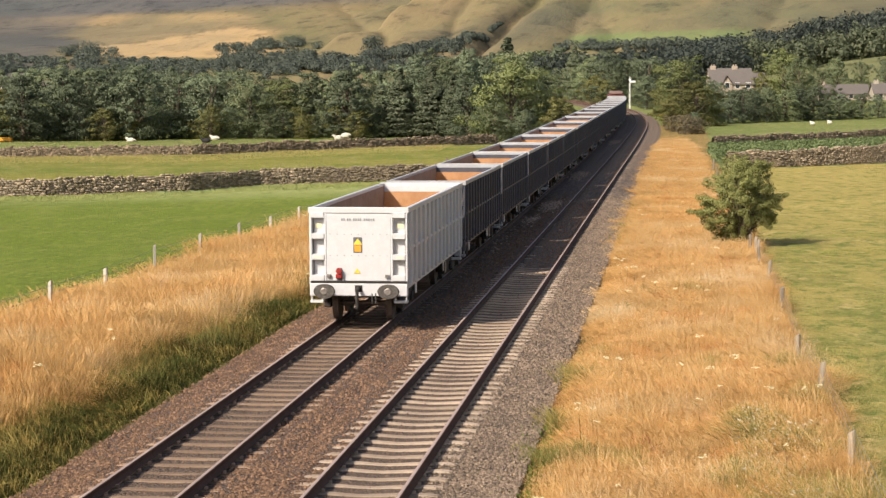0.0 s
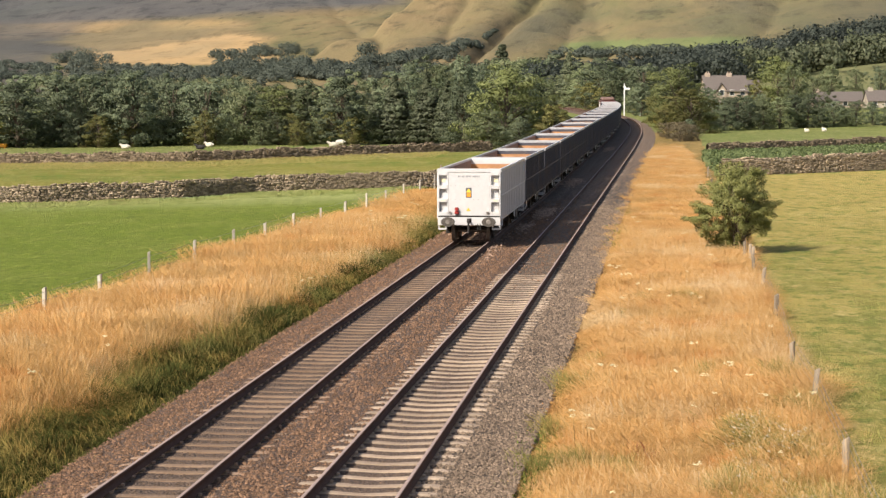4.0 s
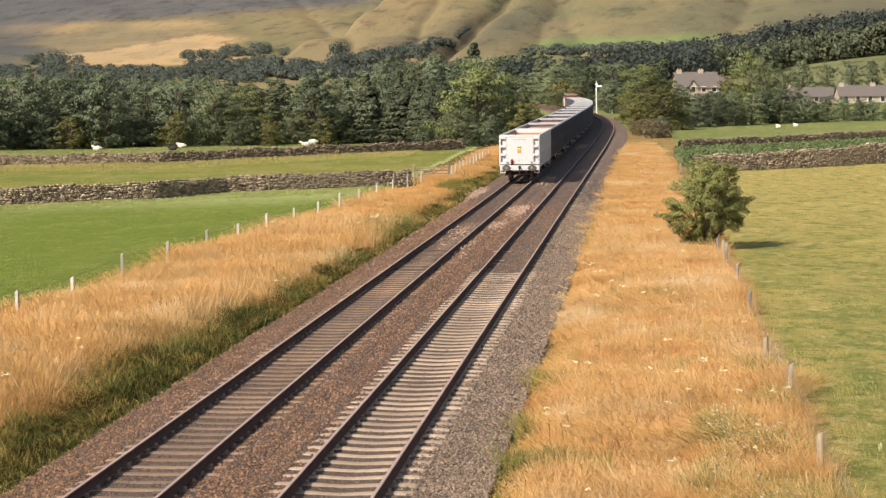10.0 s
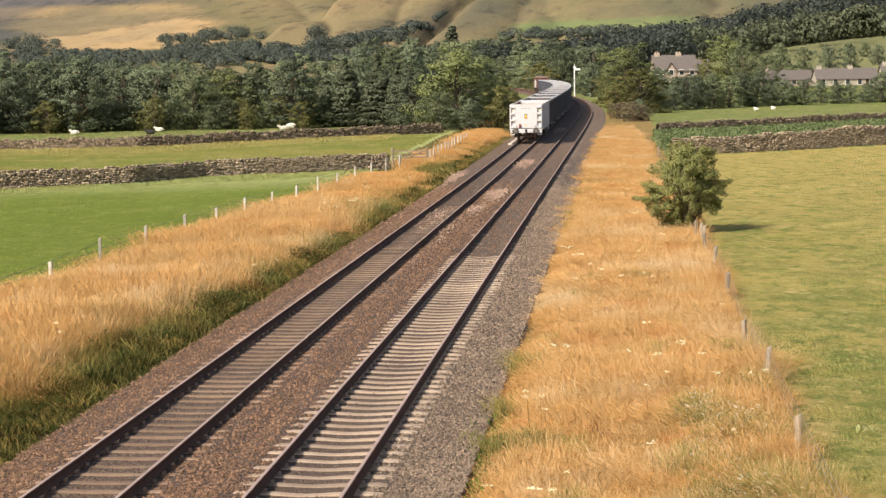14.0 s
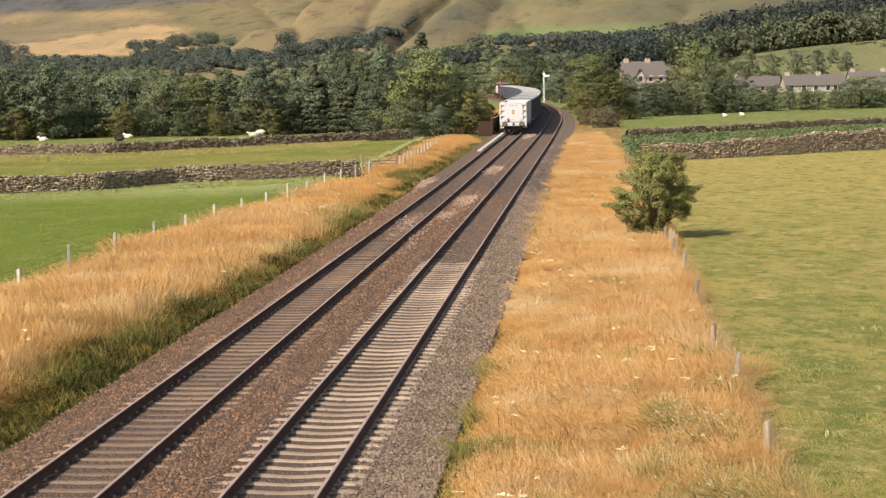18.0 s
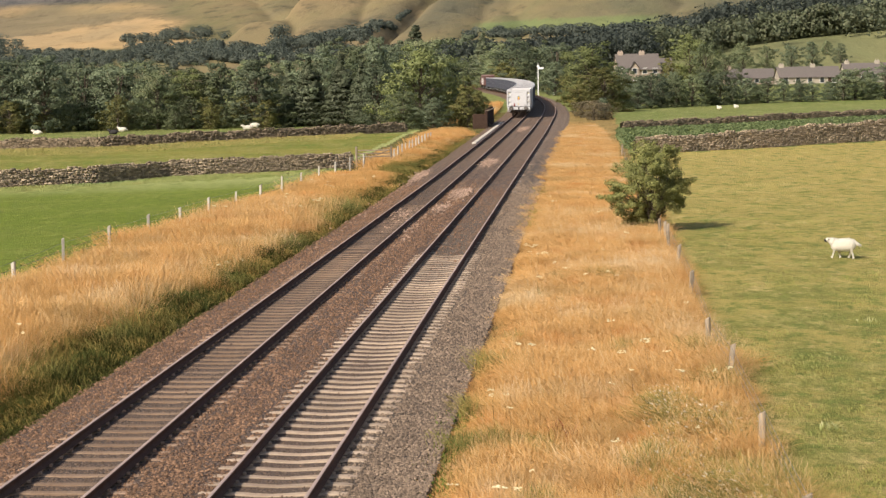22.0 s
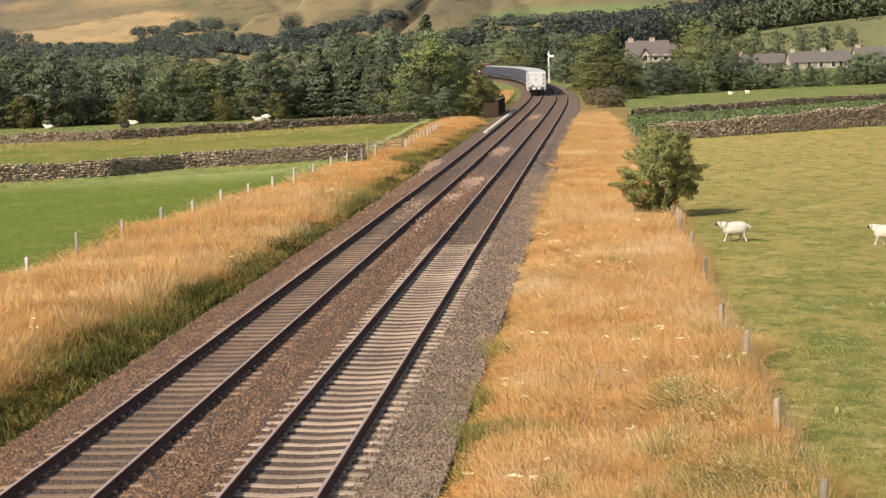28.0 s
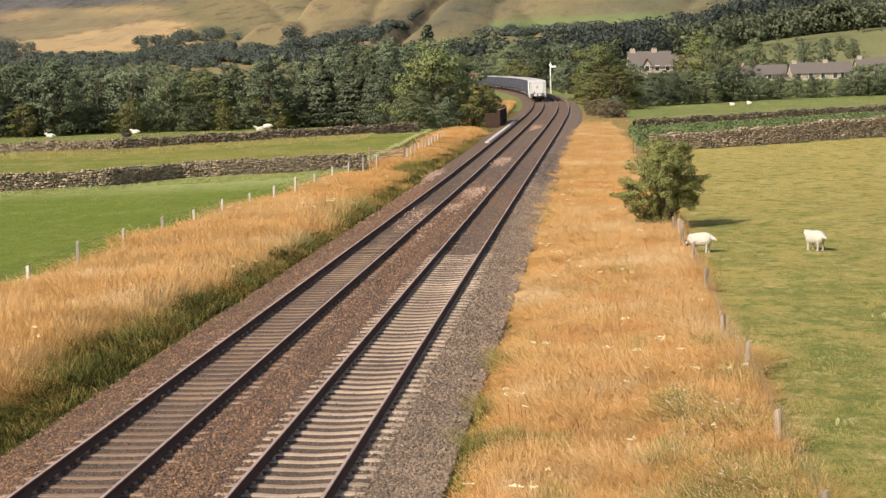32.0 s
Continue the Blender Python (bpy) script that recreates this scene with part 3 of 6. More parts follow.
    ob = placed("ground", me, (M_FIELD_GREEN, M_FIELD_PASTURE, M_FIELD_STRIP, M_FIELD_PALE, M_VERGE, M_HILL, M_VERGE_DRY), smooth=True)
    tagged(ob, "rolling farmland with green and dry fields rising to bare fells", "ground", kind="structure")


make_ground()


# ---- railway ----
def sweep(y0, y1, step, profile, off=0.0):
    """A profile (x, z) drawn along the line."""
    ys = np.arange(y0, y1 + step / 2, step)
    rows = []
    for y in ys:
        p, h = at_line(float(y), off)
        c, s = math.cos(h), math.sin(h)
        rows.append([(p.x + a * c, p.y - a * s, p.z + b) for a, b in profile])
    v = np.array(rows)
    n, k = len(ys), len(profile)
    idx = np.arange(n * k).reshape(n, k)
    f = np.stack([idx[:-1, :-1], idx[:-1, 1:], idx[1:, 1:], idx[1:, :-1]], -1).reshape(-1, 4)
    return v.reshape(-1, 3), f


def bed_z(o):
    """Height of the ballast under the rail head, across the line."""
    d = np.abs(np.abs(np.asarray(o, float) - 1.7375) - 1.7375)
    return -0.225 - 0.022 * np.exp(-(d / 0.4) ** 2) + 0.005 * smooth(d, 0.80, 0.95) - 0.09 * smooth(d, 1.25, 2.0) + 0.05 * np.exp(-((np.asarray(o) - 1.74) / 0.5) ** 2)


def make_bed():
    prof = []
    for x in np.arange(-2.25, 5.75, 0.125):
        prof.append((x, bed_z(x)))
    prof = [(-2.85, -0.62)] + prof + [(6.4, -0.62)]
    v, f = sweep(-40, 740, 0.8, prof)
    k = len(prof)
    col = np.arange(len(v)) % k
    inner = (col > 0) & (col < k - 1)
    v[:, 2] += np.where(inner, 0.022 * hill_noise(v[:, 0], v[:, 1], 1.7, 3), 0)
    offs = np.array([p[0] for p in prof])[col]
    for c in (0.0, 3.475):
        v[:, 2] += np.where(np.abs(offs - c) < 0.72, 0.02 * smooth(v[:, 1], 62, 95) * (c > 0) + (0.0 if c else 0.014), 0)
    me = np_mesh("track_bed", v, f)
    cx, cy = offs[f].mean(1), v[:, 1][f].mean(1)
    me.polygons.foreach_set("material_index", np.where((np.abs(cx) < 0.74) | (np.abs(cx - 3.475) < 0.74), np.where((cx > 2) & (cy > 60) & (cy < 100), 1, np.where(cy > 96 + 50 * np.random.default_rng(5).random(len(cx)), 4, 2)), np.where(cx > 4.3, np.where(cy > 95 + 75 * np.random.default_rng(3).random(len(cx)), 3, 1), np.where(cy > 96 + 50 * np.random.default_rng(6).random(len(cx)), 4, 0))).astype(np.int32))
    tagged(placed("track_bed", me, (M_BALLAST, M_BALLAST_GREY, M_BALLAST_DARK, M_BALLAST_FAR, M_BALLAST_FAR_BROWN), smooth=True), "brown and grey stone ballast bed under both tracks", "ballast", kind="structure")
    # loose stones on top, where the bed is near
    rng = np.random.default_rng(4)
    for name, n, lo, hi, y1, mat in (("ballast_stones", 85000, -2.35, 4.25, 135, M_STONE_CHIP), ("grey_ballast_stones", 46000, 4.25, 5.95, 135, M_STONE_CHIP_GREY), ("oily_ballast_stones", 26000, -0.72, 4.2, 135, M_STONE_CHIP_DARK)):
        y = 26 + (y1 - 26) * rng.random(n) ** 2.1
        o = lo + (hi - lo) * rng.random(n)
        inner = (np.abs(o) < 0.68) | (np.abs(o - 3.475) < 0.68)
        by_rail = (np.abs(np.abs(o) - 0.7525) < 0.1) | (np.abs(np.abs(o - 3.475) - 0.7525) < 0.1)
        shy = (np.minimum(np.abs(o), np.abs(o - 3.475)) < 1.32) & (rng.random(n) < np.where(np.abs(o) < 1.4, 0.30, 0.50))
        inner = inner & ((o < 2) | (y < 60 + 12 * rng.random(n)))
        keep = (inner if "oily" in name else ~inner & ~shy) & ~by_rail
        y, o, inner = y[keep], o[keep], inner[keep]
        n = len(y)
        s = np.where(inner, 0.75, 1.0) * (0.017 + 0.026 * rng.random(n) ** 1.4) * (0.75 + y / 130)
        base = np.array([(1, 0, 0), (0, 1, 0), (-1, 0, 0), (0, -1, 0), (0, 0, 0.8)], float)
        tri = np.array([(0, 1, 4), (1, 2, 4), (2, 3, 4), (3, 0, 4)])
        jit = base[None] * (0.6 + 0.8 * rng.random((n, 5, 1))) + 0.5 * (rng.random((n, 5, 3)) - 0.5)
        ang = rng.random(n) * 6.28
        c, sn = np.cos(ang)[:, None], np.sin(ang)[:, None]
        vx = (jit[:, :, 0] * c - jit[:, :, 1] * sn) * s[:, None]
        vy = (jit[:, :, 0] * sn + jit[:, :, 1] * c) * s[:, None]
        zz = bed_z(o) + 0.012 * rng.random(n) + 0.022 * hill_noise(o - 8.58, y, 1.7, 3) + np.where((np.abs(o) < 0.72) | (np.abs(o - 3.475) < 0.72), 0.02 * smooth(y, 62, 95) - 0.012, 0) + np.where(np.abs(o) < 0.72, 0.02, 0)
        vv = np.stack([vx + (o - 8.58)[:, None], vy + y[:, None], jit[:, :, 2] * s[:, None] + zz[:, None]], -1)
        ff = (tri[None] + 5 * np.arange(n)[:, None, None]).reshape(-1, 3)
        tagged(placed(name, np_mesh(name, vv.reshape(-1, 3), ff), mat), "loose angular ballast stones between and beside the tracks", "ballast", kind="stuff")


def sleeper_mesh(concrete):
    """A sleeper 2.5 m long: the concrete kind is waisted in the middle."""
    xs = [-1.25, -1.1, -0.95, -0.75, -0.5, -0.25, 0, 0.25, 0.5, 0.75, 0.95, 1.1, 1.25]
    bm = bmesh.new()
    rings = []
    for x in xs:
        dip = 0.042 * math.exp(-(x / 0.45) ** 2) if concrete else 0.0
        top = (-0.182 if concrete else -0.190) - dip - (0.02 if abs(x) > 1.2 else 0)
        w = 0.102 if concrete else 0.090
        rings.append([bm.verts.new(c) for c in ((x, -w - 0.035, -0.40), (x, -w, top - 0.012), (x, -w + 0.015, top), (x, w - 0.015, top), (x, w, top - 0.012), (x, w + 0.035, -0.40))])
    for a, b in zip(rings, rings[1:]):
        for i in range(5):
            bm.faces.new((a[i], b[i], b[i + 1], a[i + 1]))
    bm.faces.new(rings[0][::-1])
    bm.faces.new(rings[-1])
    bmesh.ops.recalc_face_normals(bm, faces=bm.faces)
    me = bpy.data.meshes.new("sleeper")
    bm.to_mesh(me)
    bm.free()
    return me


def make_tracks():
    half = [(-0.07, -0.159), (-0.07, -0.148), (-0.012, -0.125), (-0.012, -0.05), (-0.036, -0.036), (-0.036, -0.006), (-0.028, 0.0), (0.028, 0.0), (0.036, -0.006), (0.036, -0.036), (0.012, -0.05), (0.012, -0.125), (0.07, -0.148), (0.07, -0.159)]
    for off, label, sl_mat, conc in ((0.0, "older railway track with brown weathered sleepers and rusty rails", M_OLD_SLEEPER, False), (3.475, "railway track with pale concrete sleepers and rusty rails", M_CONCRETE, True)):
        tr = thing("railway_track", label, "railway track", "double track line", kind="structure")
        for side in (-0.7525, 0.7525):
            v, f = sweep(-40, 740, 2.0, half, off + side)
            me = np_mesh("rail", v, f)
            j = np.arange(len(f)) % (len(half) - 1)
            me.polygons.foreach_set("material_index", (j == 6).astype(np.int32))
            placed("rail", me, (M_RAIL, M_RAIL_TOP), tr)
        me = sleeper_mesh(conc)
        me.materials.append(sl_mat)
        rng = random.Random(7 + int(off))
        y = -8.55
        while y < 170:
            p, h = at_line(y, off)
            sink = -0.012 * rng.random() - (0.0 if y < 70 else 0.02 * rng.random())
            if conc and y > 56:
                sink -= (0.012 + 0.05 * rng.random()) * float(smooth(y, 56, 84))
            elif not conc:
                sink -= 0.012 * rng.random() + (0.02 + 0.04 * rng.random()) * (y > 95)
            ob = new("sleeper", me)
            ob.parent = tr
            ob.matrix_basis = pose(p.x, p.y, p.z + sink, 0, 0, -math.degrees(h) + rng.uniform(-0.7, 0.7))
            y += 0.65 + rng.uniform(-0.025, 0.025)
        # fastenings that hold the rails down
        bm = bmesh.new()
        for n in range(70):
            yy = 22 + n * 0.65
            for side in (-0.7525, 0.7525):
                for q in (-0.10, 0.10):
                    xx = float(line_x(yy)) + off + side + q
                    box(bm, xx - 0.025, xx + 0.025, yy - 0.035, yy + 0.035, -0.19, -0.145)
        part("rail_clips", bm, sl_mat, tr)
    # concrete trough along the foot of the cess
    tr = thing("cable_trough", "low mossy concrete cable trough edging the ballast", "cable trough", kind="structure")
    rng = random.Random(2)
    lid = boxed(-0.17, 0.17, -0.48, 0.48, -0.1, 0.0, bevel=0.012)
    me = bpy.data.meshes.new("trough_lid")
    lid.to_mesh(me)
    lid.free()
    me.materials.append(M_TROUGH)
    y = 22.0
    while y < 215:
        p, h = at_line(y, 5.72)
        ob = new("trough_lid", me)
        ob.parent = tr
        ob.matrix_basis = pose(p.x, p.y, p.z - 0.385 + rng.uniform(-0.025, 0.015), rng.uniform(-1, 1), rng.uniform(-2, 2), -math.degrees(h) + rng.uniform(-1, 1))
        y += 1.0
    v, f = sweep(22, 215, 2.0, [(-0.2, -0.7), (-0.2, -0.5), (0.2, -0.5), (0.2, -0.7)], 5.72)
    placed("trough_body", np_mesh("trough_body", v, f), M_TROUGH, tr)


make_bed()
make_tracks()


# ---- tall grass of the verges ----
def blades(name, label, n, xy, height, width, mat, seed, lean=0.35, category="grass", rise=None, stem=False):
    """n bent blades, widest at the head; xy(rng, n) gives their feet, height(x, y) their length."""
    rng = np.random.default_rng(seed)
    x, y = xy(rng, n)
    z = land(x, y)
    if rise:
        z = z + rise(x, y) * (0.45 + 0.65 * rng.random(n))
    hgt = height(x, y) * (0.6 + 0.55 * rng.random(len(x)))
    n = len(x)
    a = rng.random(n) * 6.283
    w = width(x, y) * (0.6 + 0.8 * rng.random(n))
    bend = lean * hgt * (0.2 + rng.random(n))
    d = 2.5 * hill_noise(x + 31, y, 4.0, 2) + 2.6 * rng.normal(size=n) + 0.6
    bend = bend * (0.6 + 2.6 * np.abs(hill_noise(x, y + 71, 2.4, 3)))
    dx, dy = np.cos(d) * bend + 0.08 * hgt, np.sin(d) * bend
    ca, sa = np.cos(a) * w, np.sin(a) * w
    k = 0.45 + 0.35 * rng.random(n)

    def along(u):
        return np.stack([x + dx * u * u, y + dy * u * u, z - 0.03 + hgt * u * (1 - 0.12 * u)], -1)

    side = np.stack([ca, sa, 0.6 * ca], -1)
    if stem:
        tip = along(0 * k + 1)
        v = np.stack([along(0 * k), tip + side, tip - side], 1).reshape(-1, 3)
        al = np.stack([0 * k, 0 * k + 1, 0 * k + 1], 1).ravel()
        f = np.arange(3 * n).reshape(n, 3)
    else:
        mid = along(k)
        v = np.stack([along(0 * k), mid + side, along(0 * k + 1), mid - side], 1).reshape(-1, 3)
        al = np.stack([0 * k, k, 0 * k + 1, k], 1).ravel()
        tri = np.array([(0, 1, 3), (1, 2, 3)])
        f = (tri[None] + 4 * np.arange(n)[:, None, None]).reshape(-1, 3)
    return tagged(placed(name, np_mesh(name, v, f, al), mat), label, category, kind="stuff")


def strip(lo, hi, y0, y1, power=1.6, soft=0.12):
    """Feet between two edges lo(y), hi(y), thicker towards the near end."""
    def pick(rng, n):
        y = y0 + (y1 - y0) * rng.random(n) ** power
        y = y + 5 * rng.normal(size=n) * (y > 188)
        a, b = lo(y), hi(y)
        return a + (b - a) * rng.random(n) + soft * rng.normal(size=n), y
    return pick


def tuft(x, y):
    return 0.85 + 0.30 * hill_noise(x, y, 0.6, 2) + 0.22 * hill_noise(x + 9, y, 2.3, 2) + 0.3 * hill_noise(x + 50, y, 7.0, 2)


def drift(x, y):
    """As tuft, with longer and softer swells."""
    return 0.9 + 0.10 * hill_noise(x, y, 0.8, 2) + 0.30 * hill_noise(x + 50, y, 6.0, 2)


def wide(base):
    return lambda x, y: base * (0.72 + np.maximum(y, 25) / 90)


def right_lo(y):
    return line_x(y) + 5.95 + 0.55 * hill_noise(y * 0 + 3, y, 2.4, 3)


def right_hi(y):
    return np.interp(y, [0, 95, 130, 160, 210], [3.2, 3.3, 2.6, 2.3, 1.0]) + 0.55 * hill_noise(y * 0 + 40, y, 2.2, 3)


def left_lo(y):
    return np.interp(y, [0, 60, 95, 130, 150, 190], [-18.4, -18.3, -17.4, -15.4, -14.6, -14.2]) + 0.4 * hill_noise(y * 0 + 60, y, 2.5, 2)


def left_hi(y):
    return line_x(y) - 2.55 + 0.35 * hill_noise(y * 0 + 8, y, 4.0, 3)


def straw_edge(y):
    return left_hi(y) - 1.0 + 1.3 * hill_noise(y * 0 + 9, y, 2.2, 3) - 1.15 * smooth(-y, -82, -38)


M_GREEN = straw("fresh_weeds", (0.05, 0.08, 0.015), (0.09, 0.14, 0.025), (0.17, 0.21, 0.045), (0.12, 0.17, 0.03))
GATE_Y = 126.0
GOLD = "tall sun-bleached golden grass on the railway verge"
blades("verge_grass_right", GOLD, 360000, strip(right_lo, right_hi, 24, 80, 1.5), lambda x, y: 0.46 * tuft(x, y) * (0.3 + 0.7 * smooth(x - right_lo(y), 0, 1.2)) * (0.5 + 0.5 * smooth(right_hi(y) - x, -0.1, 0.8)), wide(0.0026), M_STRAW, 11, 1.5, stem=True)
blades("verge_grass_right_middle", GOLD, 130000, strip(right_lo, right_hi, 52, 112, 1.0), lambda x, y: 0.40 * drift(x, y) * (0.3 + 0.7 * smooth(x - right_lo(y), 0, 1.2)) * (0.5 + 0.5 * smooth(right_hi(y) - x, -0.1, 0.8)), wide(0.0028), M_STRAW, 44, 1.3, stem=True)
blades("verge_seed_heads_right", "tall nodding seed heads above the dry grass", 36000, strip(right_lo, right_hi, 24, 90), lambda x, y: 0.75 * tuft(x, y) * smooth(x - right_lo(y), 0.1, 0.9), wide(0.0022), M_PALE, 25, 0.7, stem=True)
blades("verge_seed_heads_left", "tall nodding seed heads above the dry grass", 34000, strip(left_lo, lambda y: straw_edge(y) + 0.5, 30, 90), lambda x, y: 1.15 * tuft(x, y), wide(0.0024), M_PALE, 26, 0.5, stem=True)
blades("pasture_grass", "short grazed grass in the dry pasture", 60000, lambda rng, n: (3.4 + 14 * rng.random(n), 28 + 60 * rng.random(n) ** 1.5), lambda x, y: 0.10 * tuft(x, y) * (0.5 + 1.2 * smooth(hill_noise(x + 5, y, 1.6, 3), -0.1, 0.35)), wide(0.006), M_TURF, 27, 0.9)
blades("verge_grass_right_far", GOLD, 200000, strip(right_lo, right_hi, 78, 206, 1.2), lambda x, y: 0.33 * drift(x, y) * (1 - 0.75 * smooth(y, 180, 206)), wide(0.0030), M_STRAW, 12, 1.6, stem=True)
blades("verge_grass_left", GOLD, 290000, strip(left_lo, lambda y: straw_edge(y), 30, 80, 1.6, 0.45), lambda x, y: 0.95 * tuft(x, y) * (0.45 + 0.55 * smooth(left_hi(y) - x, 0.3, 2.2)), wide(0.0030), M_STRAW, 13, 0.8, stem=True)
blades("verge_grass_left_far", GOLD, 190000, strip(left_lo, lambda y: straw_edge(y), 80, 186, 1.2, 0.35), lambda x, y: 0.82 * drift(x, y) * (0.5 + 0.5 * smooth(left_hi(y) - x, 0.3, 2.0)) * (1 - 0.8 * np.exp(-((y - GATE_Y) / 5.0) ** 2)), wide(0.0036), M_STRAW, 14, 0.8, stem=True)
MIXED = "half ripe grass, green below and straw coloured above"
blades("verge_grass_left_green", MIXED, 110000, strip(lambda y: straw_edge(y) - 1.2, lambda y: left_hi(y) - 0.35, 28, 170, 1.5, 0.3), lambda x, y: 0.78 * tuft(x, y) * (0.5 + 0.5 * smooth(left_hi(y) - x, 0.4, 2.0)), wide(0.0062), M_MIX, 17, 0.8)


def patchy(x, y):
    return 0.66 * tuft(x, y) * smooth(hill_noise(x + 12, y * 0.35, 0.8, 3) + 0.22 * smooth(x, 0.2, 2.4) * smooth(-y, -50, -36) + 0.24 * smooth(-y, -44, -29), 0.20, 0.48)


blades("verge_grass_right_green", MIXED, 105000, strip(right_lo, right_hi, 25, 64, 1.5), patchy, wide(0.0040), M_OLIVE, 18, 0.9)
# these weeds bring the verge foot's shade in their colour
blades("verge_weeds_left", "dark green weeds at the foot of the grass beside the ballast", 62000, strip(lambda y: left_hi(y) - 1.6, lambda y: left_hi(y) + 0.15 + 0.5 * hill_noise(y * 0 + 5, y, 1.6, 2), 28, 150, 1.3), lambda x, y: 0.62 * tuft(x, y) * (0.25 + 0.75 * smooth(left_hi(y) - x, -0.1, 0.9)) * (0.7 + 0.9 * np.abs(hill_noise(x + 3, y, 1.7, 2))), wide(0.010), M_SHADE_WEED, 15, 0.9, "weeds")
blades("verge_weeds_right", "green weeds along the cable trough", 7500, strip(lambda y: right_lo(y) - 0.4, lambda y: right_lo(y) + 0.4, 26, 110, 1.3), lambda x, y: 0.28 * tuft(x, y) * smooth(hill_noise(x * 0, y, 6.0, 2), -0.05, 0.25), wide(0.012), M_GREEN, 16, 0.8, "weeds")


LODGED = "bleached grass beaten flat by the rain"
blades("lodged_grass", LODGED, 15000, strip(lambda y: right_lo(y) + 0.3, lambda y: right_lo(y) + 2.2, 37, 62, 1.0), lambda x, y: 0.42 * tuft(x, y) * smooth(hill_noise(x + 4, y * 0.6, 1.8, 2), 0.0, 0.3), wide(0.0030), M_PALE, 41, 2.2, stem=True)
blades("lodged_grass", LODGED, 15000, strip(lambda y: right_hi(y) - 2.4, lambda y: right_hi(y) - 0.3, 32, 66, 1.0), lambda x, y: 0.45 * tuft(x, y) * smooth(hill_noise(x + 14, y * 0.6, 1.8, 2), 0.0, 0.3), wide(0.0030), M_PALE, 42, 2.2, stem=True)
blades("verge_tussocks_left", "arching olive tussocks along the foot of the tall grass", 22000, strip(lambda y: left_hi(y) - 1.9, lambda y: left_hi(y) - 0.4, 28, 130, 1.3, 0.3), lambda x, y: 0.95 * tuft(x, y) * smooth(hill_noise(x, y, 1.2, 2), -0.05, 0.28), wide(0.0048), M_OLIVE, 43, 1.3)


SEEDS = "fine ripe seed heads covering the dry grass"
blades("seed_heads_right", SEEDS, 200000, strip(right_lo, right_hi, 24, 95, 1.5), lambda x, y: 0.055 + 0 * x, wide(0.0034), M_SEED, 28, 1.6, stem=True, rise=lambda x, y: 0.46 * tuft(x, y) * (0.35 + 0.65 * smooth(x - right_lo(y), 0, 0.9)))
blades("seed_heads_left", SEEDS, 120000, strip(left_lo, lambda y: straw_edge(y), 30, 110, 1.5, 0.45), lambda x, y: 0.06 + 0 * x, wide(0.0036), M_SEED, 29, 1.6, stem=True, rise=lambda x, y: 0.95 * tuft(x, y) * (0.4 + 0.6 * smooth(left_hi(y) - x, 0.3, 2.4)))
blades("seed_heads_far", SEEDS, 60000, strip(right_lo, right_hi, 86, 200, 1.2), lambda x, y: 0.07 + 0 * x, wide(0.0034), M_PALE, 32, 1.6, stem=True, rise=lambda x, y: 0.30 * drift(x, y) * (1 - 0.75 * smooth(y, 180, 206)))


def line_strip(a, b, y0, y1):
    def pick(rng, n):
        y = y0 + (y1 - y0) * rng.random(n)
        return line_x(y) + a + (b - a) * rng.random(n), y
    return pick


blades("verge_grass_bend_left", GOLD, 16000, line_strip(-9.0, -3.6, 206, 300), lambda x, y: 1.1 * tuft(x, y), wide(0.012), M_STRAW, 19, 0.45)
blades("verge_grass_bend_right", MIXED, 10000, line_strip(7.2, 10.2, 232, 345), lambda x, y: 1.0 * tuft(x, y), wide(0.012), M_MIX, 20, 0.45)
# pale long grass under the meadow walls
blades("meadow_edge_grass", "pale long grass left uncut below the stone wall", 30000, lambda rng, n: (lambda x: (x, np.interp(x, [-75, -39, -31.5, -28, -18], [100, 114.5, 120, 125.5, 132]) - 0.3 - 6 * rng.random(n) ** 1.6))(-62 + 45 * rng.random(n)), lambda x, y: 0.2 * tuft(x, y), wide(0.010), straw("pale_meadow_grass", (0.15, 0.20, 0.04), (0.22, 0.26, 0.07), (0.36, 0.36, 0.15), (0.30, 0.33, 0.11)), 23, 0.5)
blades("far_meadow_grass", "straw coloured rough grass below the far wall", 22000, lambda rng, n: (lambda x: (x, np.interp(x, [-90, -55, -43.5, -35, -24], [160, 166, 168, 176, 189]) - 0.4 - 13 * rng.random(n) ** 1.3))(-72 + 50 * rng.random(n)), lambda x, y: 0.26 * tuft(x, y), wide(0.010), straw("rough_straw_grass", (0.17, 0.19, 0.05), (0.28, 0.26, 0.08), (0.45, 0.36, 0.14), (0.33, 0.29, 0.10)), 24, 0.5)


